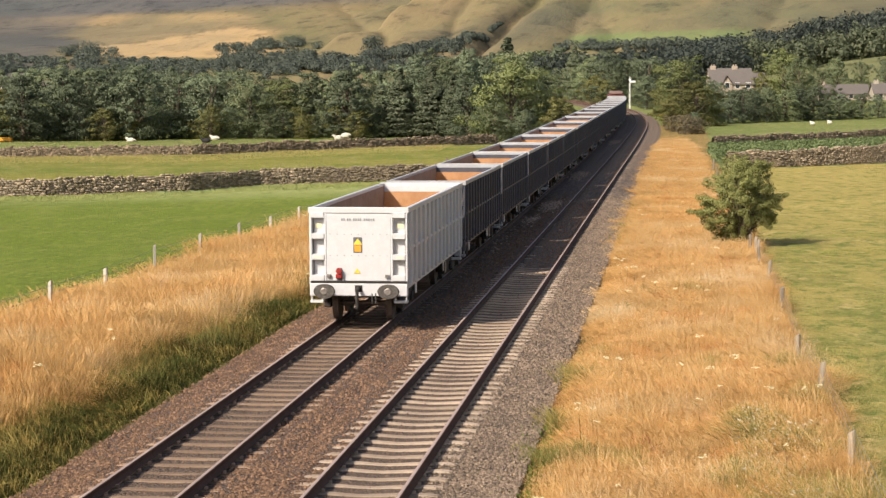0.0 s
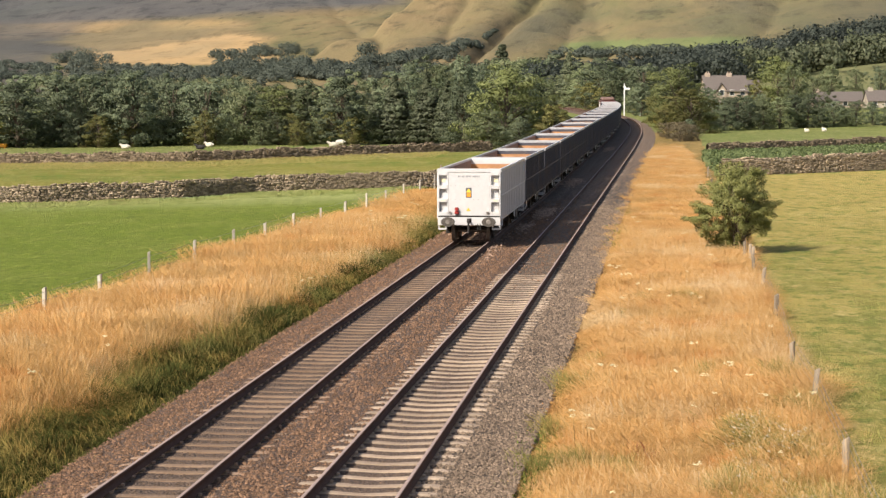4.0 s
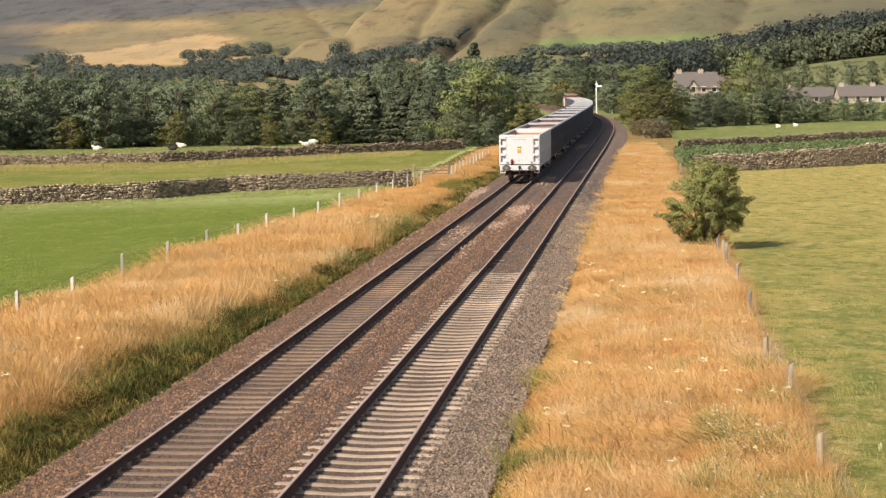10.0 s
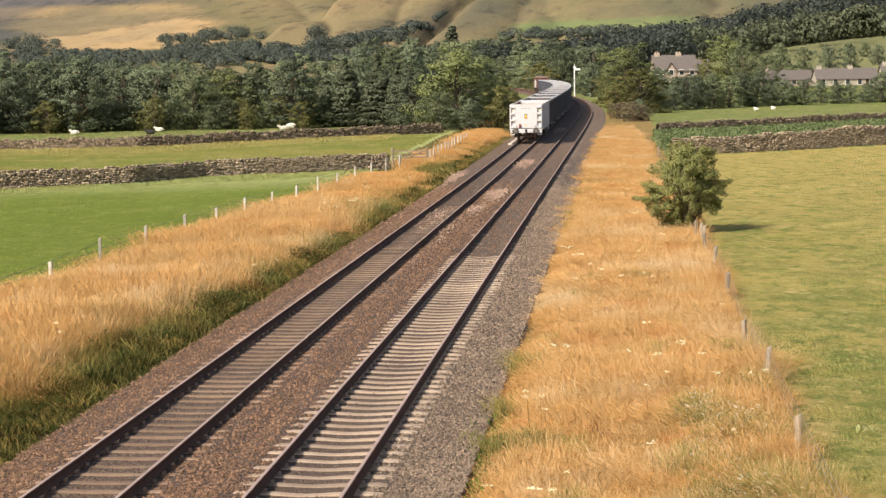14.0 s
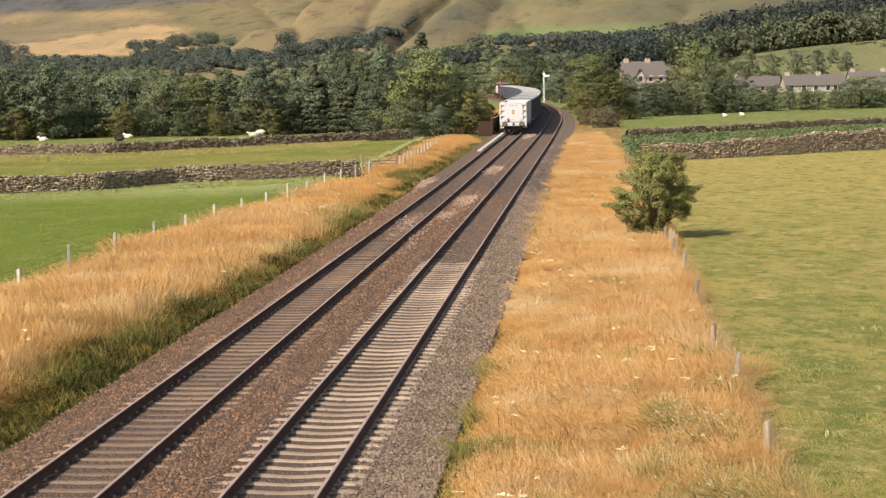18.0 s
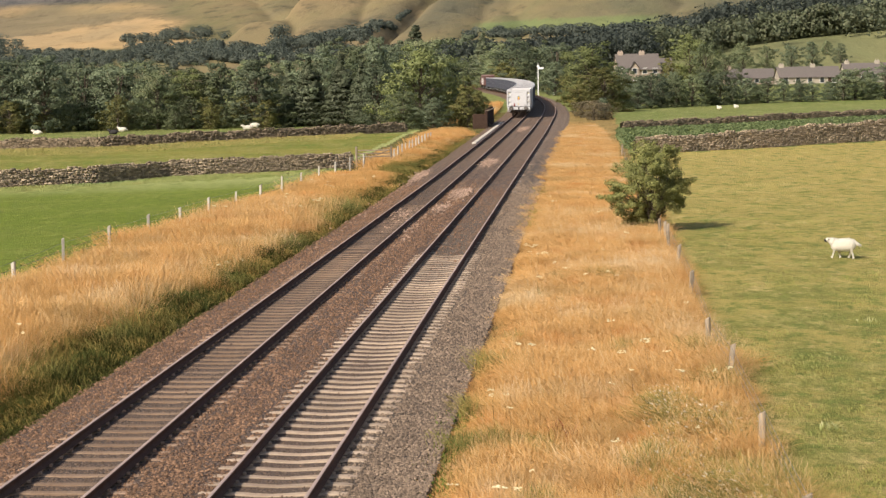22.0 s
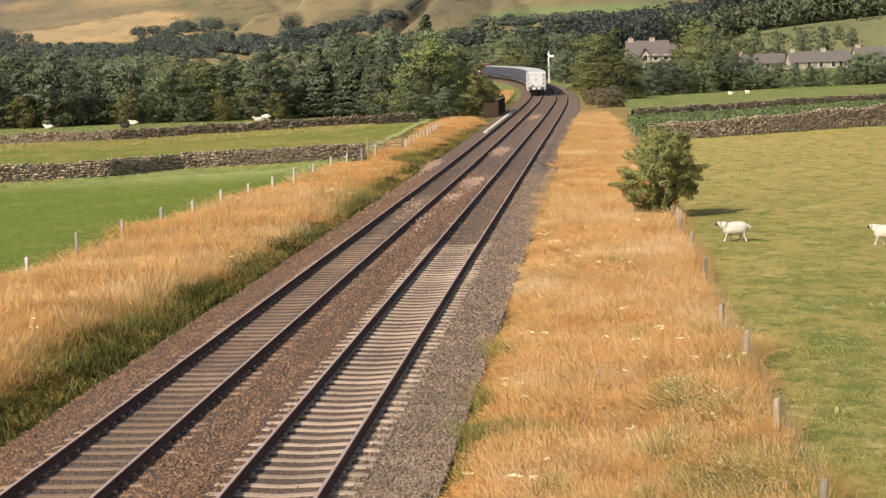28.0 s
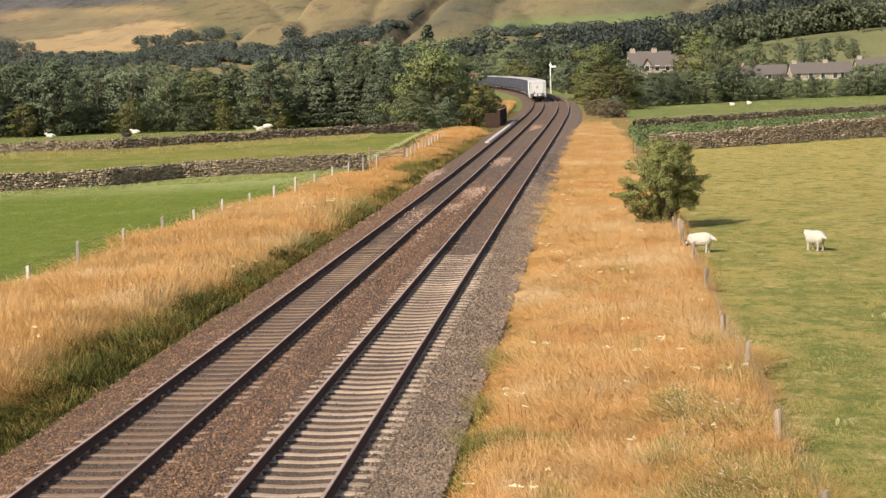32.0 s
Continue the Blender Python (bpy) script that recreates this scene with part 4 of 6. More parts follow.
# ---- woods ----
def leaf_cloud(rng, centres, radii, n, size, flat=0.75, whole=None):
    """n leaf clumps (bent quads) on and in a set of ellipsoids."""
    pick = rng.integers(0, len(centres), n) if len(centres) else np.zeros(0, int)
    c, r = np.asarray(centres, float)[pick], np.asarray(radii, float)[pick]
    d = rng.normal(size=(n, 3))
    d /= np.linalg.norm(d, axis=1)[:, None]
    k = (0.55 + 0.5 * rng.random(n) ** 0.5)[:, None]
    p = c + d * r * k
    nrm = d + 0.45 * rng.normal(size=(n, 3))
    nrm[:, 2] += 0.2
    nrm /= np.linalg.norm(nrm, axis=1)[:, None]
    t = np.cross(nrm, rng.normal(size=(n, 3)))
    t /= np.linalg.norm(t, axis=1)[:, None]
    b = np.cross(nrm, t)
    s = (size * (0.55 + 0.9 * rng.random(n)))[:, None]
    q = np.stack([p - b * s * flat - nrm * s * 0.15, p + t * s, p + b * s * flat - nrm * s * 0.25, p - t * s], 1)
    out = d + 0.5 * nrm + np.array([0, 0, 0.4])
    if whole is not None:
        g = (p - np.asarray(whole[0])) / np.asarray(whole[1])
        out = out + 1.7 * g / np.maximum(np.linalg.norm(g, axis=1)[:, None], 0.2)
    out /= np.linalg.norm(out, axis=1)[:, None]
    return q.reshape(-1, 3), np.arange(4 * n).reshape(n, 4), np.repeat(out, 4, axis=0)


def leaf_mesh(name, v, f, nrm):
    """Leaf clumps that take the light as the round of the bough they sit on does."""
    me = np_mesh(name, v, f)
    me.polygons.foreach_set("use_smooth", [True] * len(f))
    me.normals_split_custom_set_from_vertices(nrm.tolist())
    return me


def tree_meshes(seed, h, w, n, leaf, kind):
    """Trunk with limbs, and a crown of leaf clumps with gaps."""
    rng = np.random.default_rng(seed)
    bm = bmesh.new()
    rod(bm, (0, 0, -0.3), (0, 0, h * 0.35), h * 0.03, h * 0.022, 9)
    rod(bm, (0, 0, h * 0.35), (0.02 * h, 0.01 * h, h * 0.8), h * 0.022, h * 0.006, 7)
    cs, rs = [], []
    if kind == "conifer":
        for i in range(12):
            z = h * (0.10 + 0.86 * i / 11)
            rad = w * 0.5 * (1.05 - i / 11.5)
            for q in range(5 if i < 9 else 2):
                a = q * 1.2566 + i * 0.6 + rng.random() * 0.4
                cs.append((math.cos(a) * rad * 0.6, math.sin(a) * rad * 0.6, z + rng.normal() * 0.1))
                rs.append((rad * 0.5 + 0.12, rad * 0.5 + 0.12, h * 0.045))
    else:
        # boughs that end in flat sprays, heavier low down, with gaps between them
        for i in range(24):
            u = (i + 0.5) / 24
            z = h * (0.05 + 0.86 * u)
            prof = math.sin(math.pi * min(1, 0.30 + 0.66 * u)) ** 0.65
            a = i * 2.39996 + rng.normal() * 0.35
            rad = w * 0.5 * prof * (0.45 + 0.42 * rng.random())
            c = (math.cos(a) * rad, math.sin(a) * rad, z)
            rod(bm, (0, 0, h * (0.06 + 0.4 * u)), (c[0] * 0.85, c[1] * 0.85, z), h * 0.010, h * 0.003, 5)
            k = w * (0.145 + 0.10 * rng.random()) * (0.65 + 0.4 * prof)
            cs.append(c)
            rs.append((k, k, k * 0.58))
            for _ in range(3):
                o = rng.normal(size=3) * (k * 0.75, k * 0.75, k * 0.5)
                q = k * (0.35 + 0.25 * rng.random())
                cs.append((c[0] * 1.06 + o[0], c[1] * 1.06 + o[1], max(0.04 * h, z + o[2])))
                rs.append((q, q, q * 0.55))
        cs.append((0, 0, h * 0.52))
        rs.append((w * 0.28, w * 0.28, h * 0.32))
    trunk = bpy.data.meshes.new("trunk")
    bm.to_mesh(trunk)
    bm.free()
    v, f, nn = leaf_cloud(rng, cs, rs, n, leaf, whole=((0, 0, h * 0.45), (w * 0.5, w * 0.5, h * 0.5)))
    return trunk, leaf_mesh("crown", v, f, nn)


TREES = {}


def tree_kind(key, mat, name, label, seed, h, w, n, leaf, kind="broad"):
    trunk, crown = tree_meshes(seed, h, w, n, leaf, kind)
    trunk.materials.append(M_BARK)
    crown.materials.append(mat)
    TREES[key] = (trunk, crown, name, label)


DARK = "dark green broadleaf tree with a dense uneven crown"
for q in range(4):
    tree_kind("dark%d" % q, M_LEAF_DARK, "tree", DARK, 30 + q, 10, 7.0 + 0.8 * q, 11000, 0.118)
for q in range(3):
    tree_kind("mid%d" % q, M_LEAF_MID, "tree", "mid green broadleaf tree with a rounded leafy crown", 40 + q, 10, 7.4 + 0.9 * q, 11000, 0.118)
for q in range(2):
    tree_kind("olive%d" % q, M_LEAF_OLIVE, "tree", "olive green tree with a loose sunlit crown", 50 + q, 10, 8.0, 11000, 0.118)
for q in range(2):
    tree_kind("oak%d" % q, M_LEAF_OAK, "tree", "large light green oak with a rounded sunlit crown", 70 + q, 10, 8.4, 13000, 0.108)
tree_kind("spruce", M_LEAF_BLUE, "conifer_tree", "bluish green conifer with drooping tiers of branches", 60, 10, 4.6, 8000, 0.145, "conifer")
tree_kind("russet", M_LEAF_RUST, "shrub", "brownish flowering shrub in a hedge", 61, 10, 11.0, 3400, 0.22)


def plant(key, x, y, h, turn, w=1.0, group="woodland trees", dz=0.0):
    trunk, crown, name, label = TREES[key]
    k = h / 10.0
    ob = thing(name, label, "tree" if name != "shrub" else "shrub", group, Matrix.Translation((x, y, land_at(x, y) - 0.1 + dz)) @ Matrix.Rotation(turn, 4, "Z") @ Matrix.Diagonal((k * w, k * w, k, 1)))
    for nm, me in (("trunk", trunk), ("crown", crown)):
        o = new(nm, me)
        o.parent = ob
    return ob


def at_angle(az, r):
    return r * math.sin(radians(az)), r * math.cos(radians(az))


def el_height(az, r, el):
    """How tall a thing at this bearing and range is whose top shows at that elevation."""
    x, y = at_angle(az, r)
    return EYE[2] + r * math.tan(radians(el)) - land_at(x, y)


# single trees: kind, bearing, range, elevation of the top, spread
TREES_BY_BRIDGE = (
    ("oak0", -4.95, 206, 0.82, 1.18), ("dark3", -6.25, 210, 0.30, 0.95), ("dark1", -4.45, 212, 0.35, 0.9), ("mid2", -5.5, 202, -0.55, 1.3), ("dark2", -4.6, 201, -0.75, 1.2),
    ("olive1", -3.55, 204, -0.38, 1.1), ("oak1", -3.35, 214, -0.47, 0.75), ("mid0", -3.75, 207, -0.75, 0.9), ("olive0", -3.1, 232, -0.72, 0.8),
    ("olive0", -3.95, 214, -0.15, 1.0), ("mid0", -3.6, 218, -0.5, 1.0), ("spruce", -7.3, 214, 0.55, 1.4), ("spruce", -8.3, 216, 0.45, 1.4), ("spruce", -6.7, 212, 0.3, 1.4),
)
SHRUBS_BY_BELT = (("olive1", -17.05, 212, -0.65, 1.3), ("olive0", -13.95, 212, -0.55, 0.9), ("olive0", -11.2, 212.5, -0.9, 1.1), ("olive1", -9.6, 212, -0.75, 1.1))
TREES_BEHIND_CURVE = (
    ("mid1", -7.0, 300, 0.9, 1.0), ("dark0", -6.35, 300, 1.1, 0.75), ("dark3", -5.55, 310, 0.95, 0.8), ("spruce", -5.12, 330, 1.36, 1.7), ("mid2", -4.7, 320, 1.05, 1.0), ("dark2", -7.7, 300, 0.85, 1.0),
    ("dark1", -4.2, 720, 0.95, 0.8), ("dark0", -3.6, 640, 1.1, 0.9), ("spruce", -3.1, 600, 1.1, 1.3), ("mid0", -2.6, 530, 0.85, 1.1), ("dark2", -2.1, 500, 0.9, 1.1),
    ("mid1", -1.5, 505, 0.75, 1.1), ("mid2", -3.3, 610, 0.5, 1.2), ("olive0", -2.4, 500, 0.3, 1.3), ("mid0", -1.8, 480, 0.3, 1.3), ("dark1", -4.7, 740, 0.6, 1.0),
    ("dark2", -3.9, 690, 0.8, 1.0), ("mid1", -2.9, 570, 0.6, 1.1), ("olive1", -2.1, 480, 0.1, 1.2), ("mid0", -1.2, 430, 0.1, 1.0),
)
TREES_BY_SIGNAL = (
    ("dark3", -0.9, 495, 0.8, 1.1), ("oak0", 0.1, 300, 0.82, 1.1), ("oak1", 0.75, 258, -0.1, 1.0), ("olive0", -0.25, 256, -0.35, 0.9), ("dark1", -0.95, 400, 0.25, 1.0),
    ("olive1", 0.5, 256, 0.05, 1.5), ("olive0", -0.5, 320, -0.1, 1.1), ("mid2", 0.75, 268, -0.35, 1.1), ("dark2", 1.2, 292, -0.05, 1.0), ("dark1", 0.95, 310, 0.1, 0.9),
    ("mid0", 1.6, 300, -0.2, 1.1), ("russet", 0.2, 222, -0.92, 1.2), ("russet", -0.15, 232, -0.95, 1.2), ("russet", 0.55, 224, -1.0, 1.0), ("dark0", 0.45, 236, -0.85, 1.2),
)
TREES_BY_HOUSES = (
    ("dark1", 2.15, 300, -0.14, 1.1), ("mid2", 1.9, 296, -0.25, 1.0), ("oak1", 3.05, 372, 0.98, 1.0), ("dark1", 2.55, 330, -0.1, 0.9), ("mid1", 3.5, 360, 0.75, 0.8),
    ("dark2", 2.0, 310, -0.3, 0.8), ("olive1", 2.45, 370, 0.3, 0.7), ("mid0", 4.6, 470, 0.75, 0.9), ("mid2", 4.1, 420, 0.45, 1.0), ("dark3", 6.0, 540, 0.65, 0.9),
    ("dark0", 6.6, 560, 0.7, 0.9), ("mid1", 5.3, 550, 0.6, 0.8), ("dark2", 7.4, 600, 0.6, 1.0), ("mid0", 7.0, 640, 0.72, 1.0),
)


# from bearing and rise to bearing and rise, spread, number of trees, height
VALLEY_HEDGES = (
    (-20.8, 0.36, -6.4, 0.36, 0.10, 330, 8),
    (-20.8, 0.66, -17.2, 0.62, 0.07, 60, 7),
    (-18.3, 0.85, -16.7, 0.80, 0.10, 34, 11),
    (-16.9, 0.58, -13.2, 0.50, 0.06, 80, 7),
    (-13.6, 0.66, -10.9, 0.68, 0.11, 120, 8),
    (-12.6, 1.05, -11.2, 1.12, 0.08, 50, 9),
    (-13.7, 0.98, -12.6, 0.98, 0.06, 24, 8),
)
SLOPE_COPSES = (
    (-9.3, 0.66, -6.5, 1.02, 0.09, 110, 8),
    (-10.6, 0.55, -9.0, 0.50, 0.06, 40, 8),
    (-6.5, 1.30, -5.7, 1.22, 0.07, 22, 6),
    (-5.6, 1.45, -5.2, 1.75, 0.04, 10, 4),
    (-10.9, 1.05, -10.6, 1.03, 0.03, 3, 8),
    (-9.3, 1.05, -9.0, 1.08, 0.04, 5, 9),
    (-3.6, 0.95, 1.6, 1.02, 0.05, 90, 7),
)


def belt_top(az):
    """Rise of the tree tops along the belt behind the meadows."""
    return float(np.interp(az, [-20.0, -18.4, -16.3, -14.8, -13.3, -11.8, -10.0, -8.4, -7.0], [0.42, 0.58, 0.76, 0.40, 0.50, 0.24, 0.46, 0.46, 0.58]))


def make_woods():
    rng = random.Random(5)
    # the belt of trees behind the meadows: bearing, range, elevation of the top, kind
    az = -20.5
    while az < -7.0:
        key = rng.choice(["dark0", "dark1", "dark2", "dark3", "oak1", "mid0", "mid1", "mid2", "spruce" if az > -12 else "dark0", "olive0"])
        r = 216 + rng.uniform(-4, 6)
        el = belt_top(az) + rng.uniform(-0.26, 0.04)
        x, y = at_angle(az, r)
        plant(key, x, y, el_height(az, r, el), rng.uniform(0, 6.28), rng.uniform(1.0, 1.3))
        az += rng.uniform(0.85, 1.25)
    az = -20.8
    while az < -5.6:
        key = rng.choice(["dark0", "dark3", "mid1", "mid2", "dark2"])
        r = 232 + rng.uniform(-5, 8)
        el = belt_top(az) + rng.uniform(-0.10, 0.10)
        x, y = at_angle(az, r)
        plant(key, x, y, el_height(az, r, el), rng.uniform(0, 6.28), rng.uniform(0.95, 1.2))
        az += rng.uniform(0.7, 1.0)
    # low growth at the foot of the belt
    az = -20.5
    while az < -7.4:
        r = 214.5 + rng.uniform(-1.5, 3)
        x, y = at_angle(az, r)
        plant(rng.choice(["mid0", "dark1", "olive0", "dark2", "mid2", "dark3", "mid1", "olive1"]), x, y, rng.uniform(1.8, 4.0), rng.uniform(0, 6.28), rng.uniform(0.9, 1.3), "undergrowth")
        az += rng.uniform(0.3, 0.55)
    for key, a, r, el, w in TREES_BY_BRIDGE + SHRUBS_BY_BELT + TREES_BEHIND_CURVE + TREES_BY_SIGNAL + TREES_BY_HOUSES:
        x, y = at_angle(a, r)
        plant(key, x, y, max(1.5, el_height(a, r, el)), rng.uniform(0, 6.28), w)
    az = 1.5
    while az < 10:
        r = np.interp(az, [1.5, 8], [272, 300]) + rng.uniform(-3, 4)
        el = rng.uniform(-0.42, -0.12) + (0.14 if az > 7.4 else -0.12 if az > 4.0 else 0)
        x, y = at_angle(az, r)
        plant(rng.choice(["dark0", "dark2", "mid0", "dark3", "mid2", "olive1" if az < 4 else "dark1"]), x, y, el_height(az, r, el), rng.uniform(0, 6.28), rng.uniform(1.0, 1.5), "field hedge trees")
        az += rng.uniform(0.3, 0.5)
    # the wooded rise and the far thickets
    g = np.random.default_rng(9)
    for name, label, mat, n, leaves, near, far, tall in (
            ("far_wood", "dense dark wood on the rise behind the houses", M_HAZED_WOOD_LEAF, 860, 260000, 750, 1000, (11, 18)),
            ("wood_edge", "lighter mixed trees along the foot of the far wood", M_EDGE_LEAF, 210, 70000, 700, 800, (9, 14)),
            ("rise_wood", "dark trees climbing the slope beyond the railway bend", M_HAZED_WOOD_LEAF, 190, 60000, 610, 740, (12, 17))):
        cs, rs = [], []
        for _ in range(n):
            a, r = g.uniform(-7.5, 10), g.uniform(near, far)
            if name == "rise_wood":
                a = g.uniform(-5.5, 1.8)
            if name == "wood_edge":
                a = g.uniform(1.0, 10)
                r = max(r, 742) if a > 3.7 and g.random() > 0.10 else r
            x, y = at_angle(a, r)
            h = g.uniform(*tall)
            z = land_at(x, y)
            w = h * g.uniform(0.34, 0.46)
            cs.append((x, y, z + h * 0.45))
            rs.append((w, w, h * 0.45))
            for _ in range(5):
                d = g.normal(size=3)
                d = d / np.linalg.norm(d)
                cs.append((x + d[0] * w * 0.75, y + d[1] * w * 0.75, z + h * (0.58 + 0.28 * d[2])))
                rs.append((w * 0.48, w * 0.48, h * 0.17))
        v, f, nn = leaf_cloud(g, cs, rs, leaves, 0.56)
        tagged(placed(name, leaf_mesh(name, v, f, nn), mat), label, "woodland", kind="stuff")
    # copses and hedges across the lower slopes
    reach = np.arange(900.0, 2700.0, 10.0)
    cs, rs = [], []
    for a0, e0, a1, e1, spread, n, tall in VALLEY_HEDGES + SLOPE_COPSES:
        for _ in range(n):
            u = g.random()
            a = a0 + (a1 - a0) * u
            want = e0 + (e1 - e0) * u + spread * g.normal() * 0.8
            px, py = reach * math.sin(radians(a)), reach * math.cos(radians(a))
            el = np.degrees(np.arctan2(land(px, py) - EYE[2], reach))
            k = int(np.argmax(el >= want)) if np.any(el >= want) else len(reach) - 1
            h = tall * g.uniform(0.55, 1.2)
            cs.append((px[k], py[k], land_at(px[k], py[k]) + h * 0.42))
            rs.append((h * g.uniform(0.5, 0.85), h * 0.6, h * 0.46))
    v, f, nn = leaf_cloud(g, cs, rs, 170000, 0.62)
    tagged(placed("valley_thickets", leaf_mesh("valley_thickets", v, f, nn), M_HAZED_LEAF), "hedges and copses across the valley below the fells", "woodland", kind="stuff")


make_woods()


# ---- dry stone walls ----
def stone_meshes(n, seed):
    rng = random.Random(seed)
    out = []
    for _ in range(n):
        bm = boxed(-0.5, 0.5, -0.5, 0.5, -0.5, 0.5)
        bmesh.ops.bevel(bm, geom=list(bm.edges), offset=0.12, segments=1, affect="EDGES")
        for v in bm.verts:
            v.co += Vector((rng.uniform(-0.09, 0.09), rng.uniform(-0.09, 0.09), rng.uniform(-0.1, 0.1)))
        me = bpy.data.meshes.new("stone")
        bm.to_mesh(me)
        bm.free()
        me.materials.append(M_STONE)
        out.append(me)
    return out


STONES = stone_meshes(8, 3)


def stone_arrays():
    out = []
    for me in STONES:
        v = np.zeros(len(me.vertices) * 3)
        me.vertices.foreach_get("co", v)
        me.calc_loop_triangles()
        f = np.zeros(len(me.loop_triangles) * 3, int)
        me.loop_triangles.foreach_get("vertices", f)
        out.append((v.reshape(-1, 3), f.reshape(-1, 3)))
    return out


STONE_ARR = stone_arrays()


def stone_wall(path, height, label, seed, singles=0, near=0.0, course=0.105, length=0.25, face=-1, stone=M_STONE_J):
    """A wall along a plan path; height(s) in metres. The stones nearest to `near` along it are parts, the rest is joined."""
    rng = random.Random(seed)
    pts = [Vector((x, y, 0)) for x, y in path]
    lens = [0.0]
    for a, b in zip(pts, pts[1:]):
        lens.append(lens[-1] + (b - a).length)
    total = lens[-1]

    def spot(s):
        s = min(max(s, 0), total)
        for i in range(len(pts) - 1):
            if s <= lens[i + 1] or i == len(pts) - 2:
                d = (pts[i + 1] - pts[i]).normalized()
                p = pts[i] + d * (s - lens[i])
                return p.x, p.y, d
    wall = thing("dry_stone_wall", label, "stone wall", "dry stone walls", kind="structure")
    bm = bmesh.new()
    prev = None
    s = 0.0
    while s <= total:
        x, y, d = spot(s)
        nx, ny = -d.y, d.x
        z, h = land_at(x, y), height(s) - 0.12
        ring = [bm.verts.new((x + nx * o, y + ny * o, zz)) for o, zz in ((-0.24, z - 0.3), (-0.16, z + h), (0.16, z + h), (0.24, z - 0.3))]
        if prev:
            for i in range(3):
                bm.faces.new((prev[i], ring[i], ring[i + 1], prev[i + 1]))
        prev = ring
        s += 1.0
    part("wall_core", bm, M_WALL_CORE, wall)
    places = []
    hmax = max(height(total * k / 20) for k in range(21))
    for c in range(int(hmax / course) + 1):
        s = rng.uniform(0, 0.3)
        while s < total:
            w = length * rng.uniform(0.55, 1.5)
            hh = height(s + w / 2) + 0.07 * math.sin(s * 0.8) + 0.05 * math.sin(s * 2.9 + seed)
            z0 = c * course + rng.uniform(-0.02, 0.02)
            if z0 + course * 0.6 < hh:
                top = z0 + course * 1.6 >= hh
                tall = course * rng.uniform(0.85, 1.2) if top else course * rng.uniform(0.8, 1.1)
                wide_ = w * (0.85 if top else 0.98)
                x, y, d = spot(s + w / 2)
                nx, ny = -d.y, d.x
                if ny * face < 0:
                    nx, ny = -nx, -ny
                off = (0.23 - 0.09 * c * course / hmax + rng.uniform(-0.03, 0.04)) if not top else rng.uniform(0.0, 0.08)
                dep = 0.22 if not top else 0.3
                m = Matrix.Translation((x + nx * off, y + ny * off, land_at(x, y) + z0 + tall / 2)) @ Matrix.Rotation(math.atan2(d.y, d.x) + rng.uniform(-0.3, 0.3), 4, "Z") @ Matrix.Rotation(rng.uniform(-0.45, -0.02), 4, "X") @ Matrix.Rotation(rng.uniform(-0.06, 0.06) + (rng.uniform(-0.18, 0.18) if top else 0), 4, "Y") @ Matrix.Diagonal((wide_, dep, tall, 1))
                places.append((s, m))
            s += w
    places.sort(key=lambda q: abs(q[0] - near))
    for s, m in places[:singles]:
        ob = new("stone", rng.choice(STONES))
        ob.parent = wall
        ob.matrix_basis = m
    vs, fs, k = [], [], 0
    for s, m in places[singles:]:
        v, f = STONE_ARR[rng.randrange(len(STONE_ARR))]
        mm = np.array(m)
        vs.append(v @ mm[:3, :3].T + mm[:3, 3])
        fs.append(f + k)
        k += len(v)
    if vs:
        o = placed("stonework", np_mesh("stonework", np.concatenate(vs), np.concatenate(fs)), stone, wall)
        tagged(o, kind="stuff")
    return wall


# ---- fences ----
def post_mesh(w, h, seed):
    rng = random.Random(seed)
    bm = boxed(-w, w, -w, w, -0.4, h, bevel=w * 0.25)
    for v in bm.verts:
        v.co.x += rng.uniform(-0.008, 0.008) + 0.02 * v.co.z * rng.uniform(-0.2, 0.6)
        v.co.y += rng.uniform(-0.008, 0.008)
        if v.co.z > h * 0.9:
            v.co.z += 0.03 * v.co.x / w
    me = bpy.data.meshes.new("post")
    bm.to_mesh(me)
    bm.free()
    return me


def fence(name, label, spots, w, h, mat, wires, seed, lean=2.0, thick=0.006):
    rng = random.Random(seed)
    f = thing(name, label, "fence", "field fences")
    meshes = [post_mesh(w, h, seed + k) for k in range(4)]
    for me in meshes:
        me.materials.append(mat)
    tops = []
    for x, y in spots:
        ob = new("post", rng.choice(meshes))
        ob.parent = f
        k = rng.uniform(0.92, 1.08)
        z = land_at(x, y)
        ob.matrix_basis = pose(x, y, z, rng.uniform(-lean, lean), rng.uniform(-lean, lean), rng.uniform(-20, 20)) @ Matrix.Diagonal((1, 1, k, 1))
        tops.append(Vector((x + w, y, z)))
    for q in wires:
        bm = bmesh.new()
        prev = None
        line = []
        for a, b in zip(tops, tops[1:]):
            line += [a, (a + b) / 2 - Vector((0, 0, 0.03))]
        for p in line + tops[-1:]:
            ring = [bm.verts.new((p.x + dx * thick, p.y, p.z + q * h + dz * thick)) for dx, dz in ((1, 0), (0, 1), (-1, 0), (0, -1))]
            if prev:
                for i in range(4):
                    bm.faces.new((prev[i], ring[i], ring[(i + 1) % 4], prev[(i + 1) % 4]))
            prev = ring
        part("wire", bm, M_WIRE, f)
    return f


